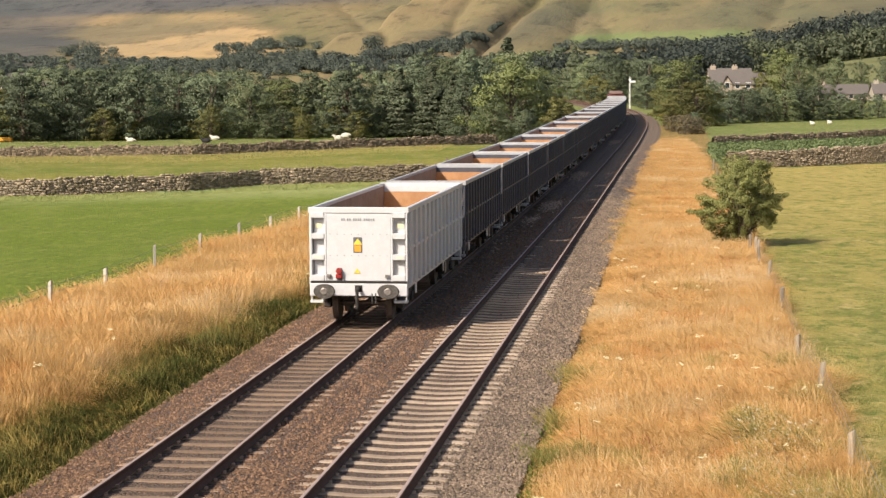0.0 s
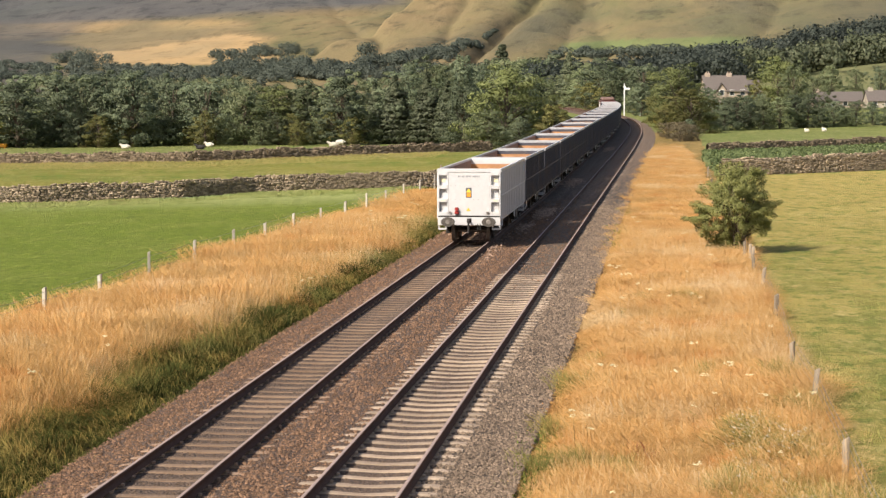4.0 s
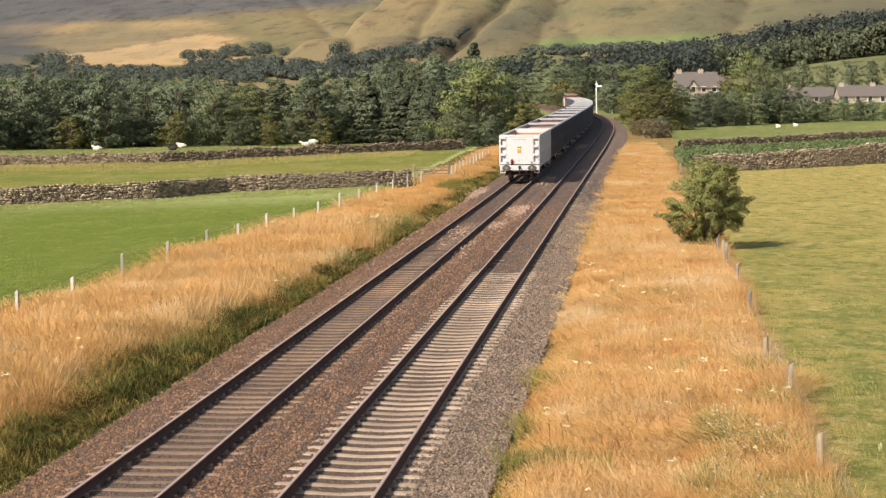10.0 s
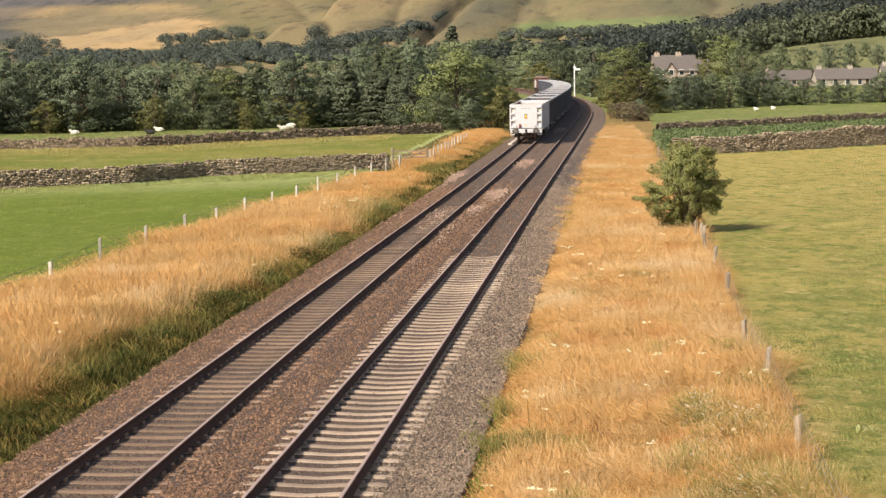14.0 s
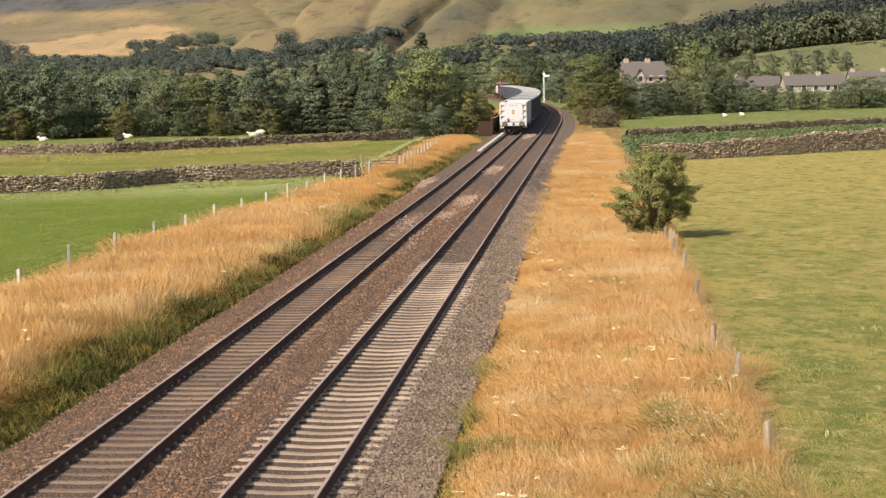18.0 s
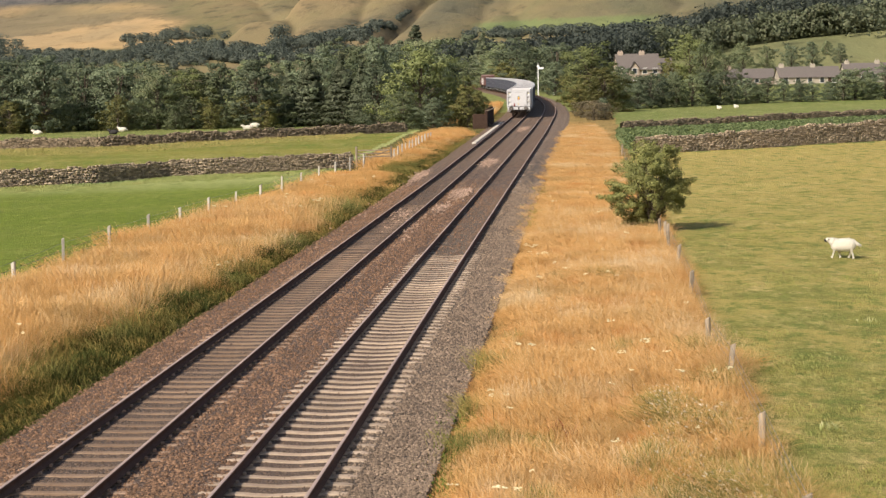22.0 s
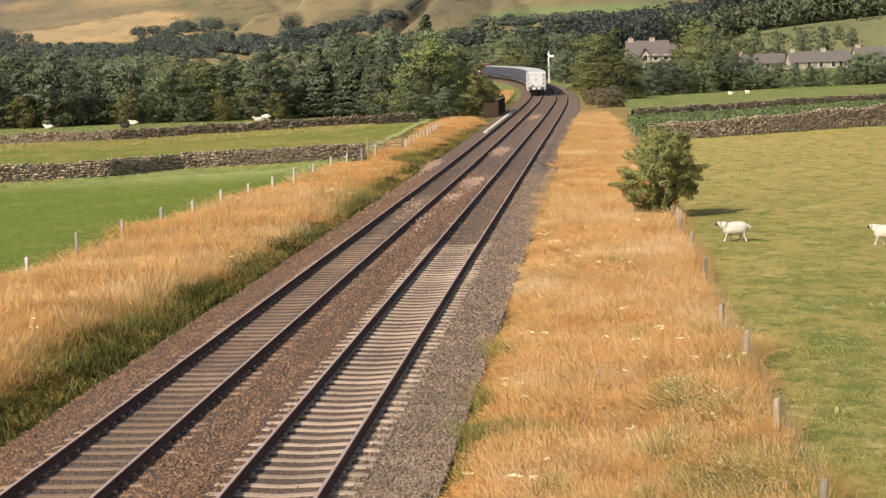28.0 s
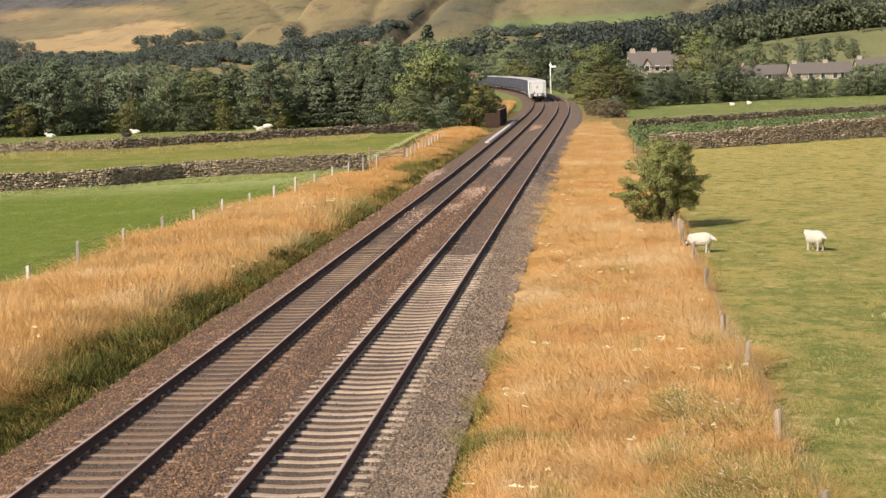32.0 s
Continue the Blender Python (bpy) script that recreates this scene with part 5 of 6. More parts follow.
def make_fences():
    left = [(-18.3, 48.6), (-18.3, 54.0)] + [(-18.3, 59.5), (-18.5, 66.0), (-18.35, 72.0), (-18.1, 77.6), (-17.95, 83.0), (-17.8, 88.6), (-17.5, 94.0)]
    y = 99.5
    while y < 134:
        left.append((float(np.interp(y, [94, 134], [-17.5, -15.3])), y))
        y += 5.3
    fence("fence", "line of pale wooden posts with wire along the meadow edge", left, 0.055, 1.15, M_POST, (0.95, 0.75, 0.55), 21, 1.2)
    far = [(-13.9 + 0.03 * k, 137 + 2.6 * k) for k in range(12)]
    fence("fence", "close-set pale wooden fence posts near the bridge", far, 0.05, 1.15, M_POST, (0.9, 0.55), 22, 1.5)
    right = [(3.1, 27.3), (3.1, 34.4), (3.1, 42.4), (2.96, 47.3), (3.1, 58.2), (3.1, 67.0), (3.05, 72.5), (3.09, 75.6), (3.09, 76.9), (2.9, 77.9), (3.1, 86.0), (3.0, 99), (2.8, 113), (2.6, 130), (2.6, 146)]
    fence("fence", "leaning grey timber posts with sagging wire along the pasture", right, 0.058, 0.74, M_POST_DARK, (0.95, 0.72, 0.5), 23, 7.0, 0.004)
    # field gate beside the end of the stone wall
    g = thing("field_gate", "grey wooden five-bar field gate", "gate", m=pose(-16.3, 134.4, land_at(-16.0, 134.4), 0, 0, 12))
    for n in range(5):
        part("bar", boxed(0, 2.4, -0.02, 0.02, 0.25 + 0.22 * n, 0.33 + 0.22 * n, bevel=0.01), M_POST_DARK, g)
    for x in (-0.08, 2.4):
        part("gate_post", boxed(x, x + 0.14, -0.07, 0.07, -0.3, 1.45, bevel=0.02), M_POST_DARK, g)
    bm = rod(bmesh.new(), (0.05, -0.03, 0.25), (2.35, -0.03, 1.2), 0.03, seg=6)
    part("brace", bm, M_POST_DARK, g)


# ---- hawthorn bush ----
def make_bush():
    x, y = 2.75, 81.5
    b = thing("hawthorn_bush", "wind-shaped green hawthorn bush growing at the fence", "bush", m=Matrix.Translation((x, y, land_at(x, y))))
    rng = np.random.default_rng(77)
    bm = bmesh.new()
    cs, rs = [], []
    for i in range(5):
        a = i * 1.3
        rod(bm, (0.1 * math.cos(a), 0.1 * math.sin(a), -0.2), (0.35 * math.cos(a), 0.35 * math.sin(a), 1.2), 0.07, 0.045, 7)
    k = 0
    while k < 90:
        u = rng.normal(size=3)
        u /= np.linalg.norm(u)
        q = u * (0.35 + 0.65 * rng.random() ** 0.4)
        c = (-0.12 + 1.52 * q[0] - 0.25 * (q[2] < 0) * (q[0] < 0), 1.25 * q[1], 1.95 + 1.50 * q[2] + 0.12 * q[0])
        if c[2] < 0.35 or (c[2] < 1.0 and abs(c[0] + 0.1) > 0.75 + 0.5 * c[2] and c[0] > 0):
            continue
        k += 1
        g = 0.17 + 0.20 * rng.random()
        cs.append(c)
        rs.append((g * 1.25, g * 1.15, g * 0.7))
        rod(bm, (0.15 * c[0], 0.15 * c[1], 0.6), (c[0] * 0.95, c[1] * 0.95, c[2]), 0.028, 0.007, 5)
    for i in range(16):
        cs.append((-0.35 + 0.9 * (rng.random() - 0.5), 0.7 * (rng.random() - 0.5), 0.25 + 0.6 * rng.random()))
        rs.append((0.3, 0.28, 0.2))
    spread = list(cs)
    for i in range(130):
        c = cs[i % len(spread)]
        d = Vector(rng.normal(size=3)) * 0.7 + Vector((c[0] * 0.8, c[1] * 0.6, 0.7 * (c[2] - 1.6)))
        d.normalize()
        rod(bm, c, Vector(c) + d * 0.55, 0.009, 0.003, 4)
        for far in (0.22, 0.36, 0.48):
            cs.append(tuple(Vector(c) + d * far))
            rs.append((0.15, 0.15, 0.12))
    part("trunk", bm, M_BARK, b)
    w = [5 if i < len(spread) else 1 for i in range(len(cs))]
    cc = [c for c, k in zip(cs, w) for _ in range(k)]
    rr = [r for r, k in zip(rs, w) for _ in range(k)]
    v, f, nn = leaf_cloud(rng, cc, rr, 62000, 0.028, whole=((-0.1, 0, 1.9), (1.7, 1.4, 1.7)))
    placed("crown", leaf_mesh("crown", v, f, nn), M_LEAF_BUSH, b)


# ---- turnip field and umbels ----
def make_small_growth():
    rng = np.random.default_rng(31)
    n = 5200
    x = 2.8 + 42 * rng.random(n)
    y = 158 + 0.9 * (x - 8) + 42 * rng.random(n)
    y = np.round(y / 0.75) * 0.75 + 0.1 * rng.normal(size=n)
    keep = (y > 153 + 0.72 * (x - 8)) & (y < 192 + 0.95 * (x - 4.7))
    x, y = x[keep], y[keep]
    z = land(x, y)
    cs = np.stack([x, y, z + 0.16], -1)
    rs = np.full((len(x), 3), 0.28)
    rs[:, 2] = 0.09
    v, f, nn = leaf_cloud(rng, cs, rs, 40000, 0.13)
    tagged(placed("turnip_crop", leaf_mesh("turnip_crop", v, f, nn), M_CROP), "leafy green root crop in rows behind the wall", "crop", kind="stuff")
    # flat cream flower heads among the grass
    pts = []
    known = [(-1.68, 42.8), (1.2, 43.5), (1.0, 42.3), (-2.05, 36.4), (-1.7, 35.4), (-1.1, 28.8), (-1.6, 28.4), (0.0, 42.9), (1.24, 38.9), (0.14, 31.9), (0.75, 37.7), (-1.2, 60.3), (0.8, 65.8), (2.2, 39.2)]
    for k in range(40):
        if k < len(known):
            gx, gy = known[k]
        elif k % 2:
            gy = 30 + 75 * rng.random() ** 1.3
            gx = float(right_lo(np.array([gy]))[0]) + 0.4 + 4.6 * rng.random()
        else:
            gy = 38 + 70 * rng.random() ** 1.2
            gx = float(left_hi(np.array([gy]))[0]) - 0.3 - 5.8 * rng.random()
        for _ in range(int(rng.integers(1, 4))):
            xx, yy = gx + 0.32 * rng.normal(), gy + 0.45 * rng.normal()
            zz = land_at(xx, yy) + (0.62 if xx > -5 else 0.95) + 0.2 * rng.random()
            big = 0.75 + 0.6 * rng.random()
            for q in range(7):
                a, r = rng.random() * 6.28, 0.085 * big * math.sqrt(rng.random())
                pts.append((xx + r * math.cos(a), yy + r * math.sin(a), zz + 0.015 * rng.normal(), big * (0.019 + 0.014 * rng.random())))
    stems = np.array(pts)[::7]
    m = len(stems)
    foot = np.stack([stems[:, 0] + 0.05, stems[:, 1], land(stems[:, 0], stems[:, 1]) - 0.03], -1)
    sv = np.stack([foot, foot + (0.012, 0, 0), stems[:, :3]], 1).reshape(-1, 3)
    tagged(placed("hogweed_stems", np_mesh("hogweed_stems", sv, np.arange(3 * m).reshape(m, 3), np.full(3 * m, 0.3)), M_SHADE_WEED), "thin green hogweed stems in the dry grass", "flowers", kind="stuff")
    p = np.array(pts)
    base = np.array([(1, 0, 0), (0, 1, 0), (-1, 0, 0), (0, -1, 0), (0, 0, 0.6)])
    tri = np.array([(0, 1, 4), (1, 2, 4), (2, 3, 4), (3, 0, 4)])
    v = (base[None] * p[:, None, 3:4] + p[:, None, :3]).reshape(-1, 3)
    f = (tri[None] + 5 * np.arange(len(p))[:, None, None]).reshape(-1, 3)
    tagged(placed("hogweed_flowers", np_mesh("hogweed_flowers", v, f), M_FLOWER), "cream hogweed flower heads standing in the dry grass", "flowers", kind="stuff")


def make_thistles():
    """Pale tufts of thistle and clover heads dotted over the pasture."""
    for k, (x, y, n, h) in enumerate(((6.0, 31.8, 60, 0.32), (6.3, 33.4, 50, 0.28), (5.5, 32.4, 40, 0.25), (4.6, 36.4, 24, 0.2), (8.2, 41.6, 16, 0.16), (8.9, 42.2, 16, 0.16), (7.5, 52.0, 20, 0.2))):
        blades("thistle", "pale yellowish thistle tuft in the pasture", n, lambda rng, m: (x + 0.14 * rng.normal(size=m), y + 0.2 * rng.normal(size=m)), lambda a, b: h + 0 * a, lambda a, b: 0.016 + 0 * a, M_THISTLE, 80 + k, 0.8, "thistle")


def make_verge_plants():
    """Rusty docks, and a bed of grey-green thistles with pale down, among the dry grass."""
    for k, (x, y) in enumerate(((-0.69, 35.2), (-0.35, 34.8))):
        blades("dock", "rust brown dock gone to seed in the dry grass", 26, lambda rng, m: (x + 0.05 * rng.normal(size=m), y + 0.05 * rng.normal(size=m)), lambda a, b: 0.52 + 0 * a, lambda a, b: 0.009 + 0 * a, M_DOCK, 120 + k, 0.5, "dock")
    beds = ((1.81, 36.7, 0.35, 0.9), (2.3, 36.1, 0.3, 0.8), (1.62, 31.2, 0.5, 1.4), (1.95, 30.2, 0.5, 1.4), (1.4, 33.8, 0.2, 1.5), (1.5, 38.0, 0.25, 0.8), (2.4, 28.8, 0.4, 1.0))

    def feet(rng, n):
        c = np.array(beds)[rng.integers(0, len(beds), n)]
        return c[:, 0] + c[:, 2] * rng.normal(size=n), c[:, 1] + c[:, 3] * rng.normal(size=n)

    blades("thistle_bed", "grey-green thistle leaves among the dry grass", 8600, feet, lambda x, y: 0.52 * tuft(x, y), lambda x, y: 0.011 + 0 * x, M_OLIVE, 130, 0.8, "thistle")
    blades("thistle_down", "pale thistle down above the leaves", 1300, feet, lambda x, y: 0.05 + 0 * x, lambda x, y: 0.010 + 0 * x, M_DOWN, 131, 1.5, "thistle", rise=lambda x, y: 0.5 * tuft(x, y))


def make_spills():
    """Pale fresh ballast tipped between the tracks and on the shoulder."""
    rng = np.random.default_rng(55)
    for off, y, sx, sy, n in ((1.74, 103, 0.35, 3.2, 520), (1.6, 133, 0.35, 4.0, 450), (-2.1, 121, 0.3, 5.0, 500), (1.8, 190, 0.35, 4.0, 250), (0.0, 88, 0.4, 5.0, 120), (1.5, 92, 0.3, 3.0, 160), (1.2, 80, 0.3, 6.0, 60), (-2.0, 95, 0.3, 20.0, 60)):
        yy = y + sy * rng.normal(size=n) * 0.6
        oo = off + sx * rng.normal(size=n) * 0.7
        s = (0.03 + 0.035 * rng.random(n)) * (0.6 + y / 160)
        base = np.array([(1, 0, 0), (0, 1, 0), (-1, 0, 0), (0, -1, 0), (0, 0, 0.7)])
        tri = np.array([(0, 1, 4), (1, 2, 4), (2, 3, 4), (3, 0, 4)])
        jit = base[None] * (0.7 + 0.6 * rng.random((n, 5, 1))) + 0.3 * (rng.random((n, 5, 3)) - 0.5)
        v = jit * s[:, None, None] + np.stack([line_x(yy) + oo, yy, grade(yy) + bed_z(oo) + 0.03 + 0.04 * np.exp(-((yy - y) / sy) ** 2)], -1)[:, None]
        f = (tri[None] + 5 * np.arange(n)[:, None, None]).reshape(-1, 3)
        tagged(placed("pale_ballast_stones", np_mesh("pale_ballast_stones", v.reshape(-1, 3), f), M_SPILL), "pale fresh stones spilled on the brown ballast", "ballast", kind="stuff")


# ---- signal, bridge, houses ----
def make_signal():
    x, y = at_angle(-1.45, 400)
    z = float(grade(400))
    s = thing("semaphore_signal", "white semaphore signal post with a pale arm", "railway signal", m=Matrix.Translation((x, y, z)))
    part("post", boxed(-0.095, 0.095, -0.095, 0.095, -0.5, 7.2 - z, bevel=0.03), M_SIGNAL, s)
    part("arm", boxed(-0.05, 1.15, -0.24, -0.18, 6.35 - z, 6.75 - z, bevel=0.01), M_SIGNAL, s)
    bm = boxed(-0.28, 0.28, -0.10, 0.12, 6.75 - z, 7.1 - z, bevel=0.03)
    part("spectacle", bm, M_SIGNAL, s)
    part("ladder", rod(bmesh.new(), (-0.2, 0.9, 0), (-0.2, 0.2, 6.2 - z), 0.03, seg=5), M_SIGNAL, s)
    part("finial", rod(bmesh.new(), (0, 0, 7.2 - z), (0, 0, 7.7 - z), 0.1, 0.02, 8), M_SIGNAL, s)
    bx = thing("relay_cabinet", "small white lineside equipment cabinet", "cabinet", m=Matrix.Translation((x + 3.2, y - 2, z - 0.3)))
    part("body", boxed(-0.2, 0.2, -0.16, 0.16, 0, 0.55, bevel=0.03), M_SIGNAL, bx)
    part("roof", boxed(-0.23, 0.23, -0.19, 0.19, 0.55, 0.6, bevel=0.02), M_SIGNAL, bx)


def make_bridge():
    b = thing("bridge_parapet", "dark brown plank parapet of a small underbridge", "bridge", kind="structure")
    # parapet beside the line, set on posts
    for k in range(7):
        p, h = at_line(200 + 2.0 * k, -2.35)
        z = p.z
        for row in range(4):
            bm = boxed(-0.05, 0.05, -0.98, 0.98, -0.3 + 0.42 * row, 0.1 + 0.42 * row, bevel=0.012)
            o = part("plank", bm, M_TIMBER, b)
            o.matrix_basis = pose(p.x, p.y, z, 0, 0, -math.degrees(h))
        o = part("parapet_post", boxed(-0.14, 0.14, -0.1, 0.1, -0.6, 1.55, bevel=0.02), M_TIMBER, b)
        o.matrix_basis = pose(p.x - 0.1, p.y - 1.0, z, 0, 0, -math.degrees(h))
    p, h = at_line(199.0, -3.1)
    o = part("end_panel", boxed(-0.75, 0.75, -0.06, 0.06, -0.9, 1.1, bevel=0.02), M_TIMBER, b)
    o.matrix_basis = pose(p.x, p.y, p.z, 0, 0, -math.degrees(h))
    o = part("coping", boxed(-0.18, 0.18, -0.2, 14.2, 1.4, 1.46, bevel=0.02), M_POST_DARK, b)
    p, h = at_line(199.0, -2.35)
    o.matrix_basis = pose(p.x, p.y, p.z, 0, 0, -math.degrees(h))
    d = thing("deck_edging", "pale boards edging the bridge deck beside the rail", "decking", kind="structure")
    for k in range(11):
        y = 163 + 4.4 * k
        p, h = at_line(y, -1.3)
        o = part("board", boxed(-0.18, 0.18, -2.12, 2.12, -0.3, -0.10, bevel=0.02), M_DECK, d)
        o.matrix_basis = pose(p.x, p.y, p.z, 0, 0, -math.degrees(h))


def house(az, r, turn, w, d, eaves, ridge, mat, label, gable=False, chimneys=2, windows=4, dz=0.0):
    x, y = at_angle(az, r)
    h = thing("house", label, "house", "houses beyond the line", m=Matrix.Translation((x, y, land_at(x, y) + dz)) @ Matrix.Rotation(radians(turn), 4, "Z"))
    bm = bmesh.new()
    pts = [(-w / 2, -d / 2), (w / 2, -d / 2), (w / 2, d / 2), (-w / 2, d / 2)]
    lo = [bm.verts.new((a, b, -1.5)) for a, b in pts]
    hi = [bm.verts.new((a, b, eaves)) for a, b in pts]
    ra, rb = bm.verts.new((-w / 2, 0, ridge - 0.1)), bm.verts.new((w / 2, 0, ridge - 0.1))
    for i in range(4):
        j = (i + 1) % 4
        bm.faces.new((lo[i], lo[j], hi[j], hi[i]))
    bm.faces.new((hi[3], hi[0], ra))
    bm.faces.new((hi[1], hi[2], rb))
    part("wall", bm, mat, h)
    bm = bmesh.new()
    for s in (-1, 1):
        e = d / 2 + 0.3
        sl = (ridge - eaves) / (d / 2)
        q = [(-w / 2 - 0.25, s * e, eaves - 0.3 * sl), (w / 2 + 0.25, s * e, eaves - 0.3 * sl), (w / 2 + 0.25, 0, ridge), (-w / 2 - 0.25, 0, ridge)]
        a = [bm.verts.new(c) for c in q]
        b = [bm.verts.new((c[0], c[1], c[2] + 0.15)) for c in q]
        bm.faces.new(a)
        bm.faces.new(b[::-1])
        for i in range(4):
            bm.faces.new((a[i], a[(i + 1) % 4], b[(i + 1) % 4], b[i]))
    bmesh.ops.recalc_face_normals(bm, faces=bm.faces)
    roof = part("roof", bm, M_SLATES, h)
    for k in range(chimneys):
        cx = -w / 2 + 0.9 + k * w * 0.52
        ch = part("chimney", boxed(cx - 0.55, cx + 0.55, -0.4, 0.4, ridge - 0.8, ridge + 0.6, bevel=0.03), mat, roof)
        for q in (-0.25, 0.25):
            part("chimney_pot", rod(bmesh.new(), (cx + q, 0, ridge + 0.6), (cx + q, 0, ridge + 0.9), 0.13, 0.1, 8), mat, h)
    if gable:
        gx = -w * 0.12
        bm = bmesh.new()
        g = [(gx - 0.95, -d / 2 - 0.25, -1), (gx + 0.95, -d / 2 - 0.25, -1), (gx + 0.95, -d / 2 - 0.25, eaves), (gx, -d / 2 - 0.25, eaves + 1.35), (gx - 0.95, -d / 2 - 0.25, eaves)]
        a = [bm.verts.new(c) for c in g]
        b = [bm.verts.new((c[0], 0, c[2])) for c in g]
        bm.faces.new(a)
        for i in range(5):
            bm.faces.new((a[i], b[i], b[(i + 1) % 5], a[(i + 1) % 5]))
        part("gable", bm, mat, h)
        bm = bmesh.new()
        for s in (-1, 1):
            q = [bm.verts.new(c) for c in ((gx + s * 1.2, -d / 2 - 0.5, eaves - 0.2), (gx, -d / 2 - 0.5, eaves + 1.55), (gx, 0.0, eaves + 1.55), (gx + s * 1.2, 0.0, eaves - 0.2))]
            bm.faces.new(q)
        bmesh.ops.solidify(bm, geom=list(bm.faces), thickness=0.12)
        part("gable_roof", bm, M_SLATES, h)
    rows = [0.9, 3.4] if eaves > 4 else [0.9]
    for zz in rows:
        for k in range(windows):
            wx = -w / 2 + w * (k + 0.5) / windows
            yy = -d / 2 - (0.27 if gable and abs(wx + w * 0.12) < 1.3 else 0.02)
            wd = part("window", boxed(wx - 0.5, wx + 0.5, yy - 0.05, yy, zz, zz + 1.2), M_SIGNAL, h)
            part("pane", boxed(wx - 0.42, wx + 0.42, yy - 0.07, yy - 0.04, zz + 0.08, zz + 1.12), M_GLASS, wd)
    part("door", boxed(w * 0.3, w * 0.3 + 0.9, -d / 2 - 0.05, -d / 2, -0.1, 2.0), M_TIMBER, h)
    return h


def make_houses():
    house(1.47, 400, 8, 8.6, 7.5, 4.4, 7.4, M_HOUSE, "two-storey stone house with a slate roof, gable and chimneys", True, 2, 4, -0.15)
    house(2.28, 404, 8, 2.6, 6.0, 3.8, 6.2, M_HOUSE, "lower stone wing with a slate roof beside the house", False, 0, 1, -0.2)
    house(4.75, 430, 5, 10.5, 6.5, 2.0, 3.9, M_HOUSE, "long low stone outbuilding with a slate roof", False, 1, 4, -0.6)
    house(6.45, 425, 4, 13.0, 7.0, 2.2, 4.3, M_RENDER, "cream rendered bungalow with a slate roof", False, 2, 5, -0.7)
    house(8.3, 440, 4, 13.0, 7.0, 2.3, 4.6, M_RENDER, "cream bungalow with a grey roof", False, 2, 5, -0.4)
    for az, r, w, lab in ((-19.6, 1000, 16, "white farmhouse far across the valley"), (-18.9, 1050, 12, "pale barn far across the valley")):
        house(az, r, 20, w, 7, 4.5, 7.0, M_RENDER, lab, False, 1, 4)


# ---- animals ----
def sheep(name, label, m, fleece, face, grazing=False, lying=False, category="sheep"):
    """Faces +y. Legs hang from hips, so that they can swing."""
    s = thing(name, label, category, "grazing animals", m)
    lift = -0.28 if lying else 0.0
    bm = blob(bmesh.new(), (0, 0, 0), (1, 1, 1), 3, 0.10)
    for v in bm.verts:
        q = [math.copysign(abs(c) ** p, c) for c, p in zip(v.co, (0.8, 0.72, 0.75))]
        k = 1 + 0.05 * noise.noise(v.co * 7.0)
        v.co = Vector((0.25 * q[0] * k, 0.50 * q[1] * k, 0.53 + lift + 0.265 * q[2] * k - 0.03 * q[1]))
    part("body", bm, fleece, s, smooth=True)
    hz = (0.34 if grazing else 0.70) + (lift * 0.7 if lying else 0)
    bm = rod(bmesh.new(), (0, 0.34, 0.60 + lift), (0, 0.57, hz), 0.21, 0.12, 12)
    part("neck", bm, fleece, s, smooth=True)
    hd = part("head", blob(bmesh.new(), (0, 0.62, hz + 0.02), (0.08, 0.12, 0.09), 2), fleece, s, smooth=True)
    part("muzzle", blob(bmesh.new(), (0, 0.715, hz - 0.01), (0.062, 0.085, 0.07), 2), face, hd, smooth=True)
    for q in (-1, 1):
        part("ear", blob(bmesh.new(), (q * 0.12, 0.57, hz + 0.05), (0.07, 0.03, 0.025), 1), face, hd)
    part("tail", rod(bmesh.new(), (0, -0.42, 0.64 + lift), (0, -0.68, 0.50 + lift), 0.085, 0.05, 8), fleece, s, smooth=True)
    legs = []
    if not lying:
        for q in (-1, 1):
            for yy in (0.30, -0.30):
                bm = rod(bmesh.new(), (0, 0, 0.08), (0, 0, -0.18), 0.075, 0.045, 8)
                rod(bm, (0, 0, -0.16), (0, 0, -0.42), 0.042, 0.03, 8)
                box(bm, -0.035, 0.035, -0.03, 0.05, -0.46, -0.40)
                leg = part("leg", bm, fleece if face is not M_DARK_HIDE or fleece is M_FLEECE else face, s)
                leg.location = (q * 0.13, yy, 0.46)
                legs.append(leg)
    k = Matrix.Scale(0.92, 4)
    for ob in s.children_recursive:
        ob.data.transform(k)
        ob.location = k @ ob.location
    return s, legs


def make_animals():
    for x, y, tn, gr, ly in ((-58.3, 199.5, 80, False, True), (-50.2, 204, 70, False, True), (-36.7, 205, 95, False, True), (-19.0, 195.5, 80, False, True), (-36.0, 205.6, 80, True, False)):
        sheep("sheep", "white sheep grazing in the far meadow", pose(x, y, land_at(x, y), 0, 0, tn), M_FLEECE, M_FLEECE, gr, ly)
    sheep("sheep", "black sheep lying in the far meadow", pose(-49.3, 196.5, land_at(-49.3, 196.5), 0, 0, 85), M_DARK_HIDE, M_DARK_HIDE, False, True)
    for az, r in ((3.9, 262), (4.4, 266)):
        x, y = at_angle(az, r)
        sheep("sheep", "white sheep resting by the field hedge", pose(x, y, land_at(x, y), 0, 0, 25), M_FLEECE, M_FLEECE, False, True)


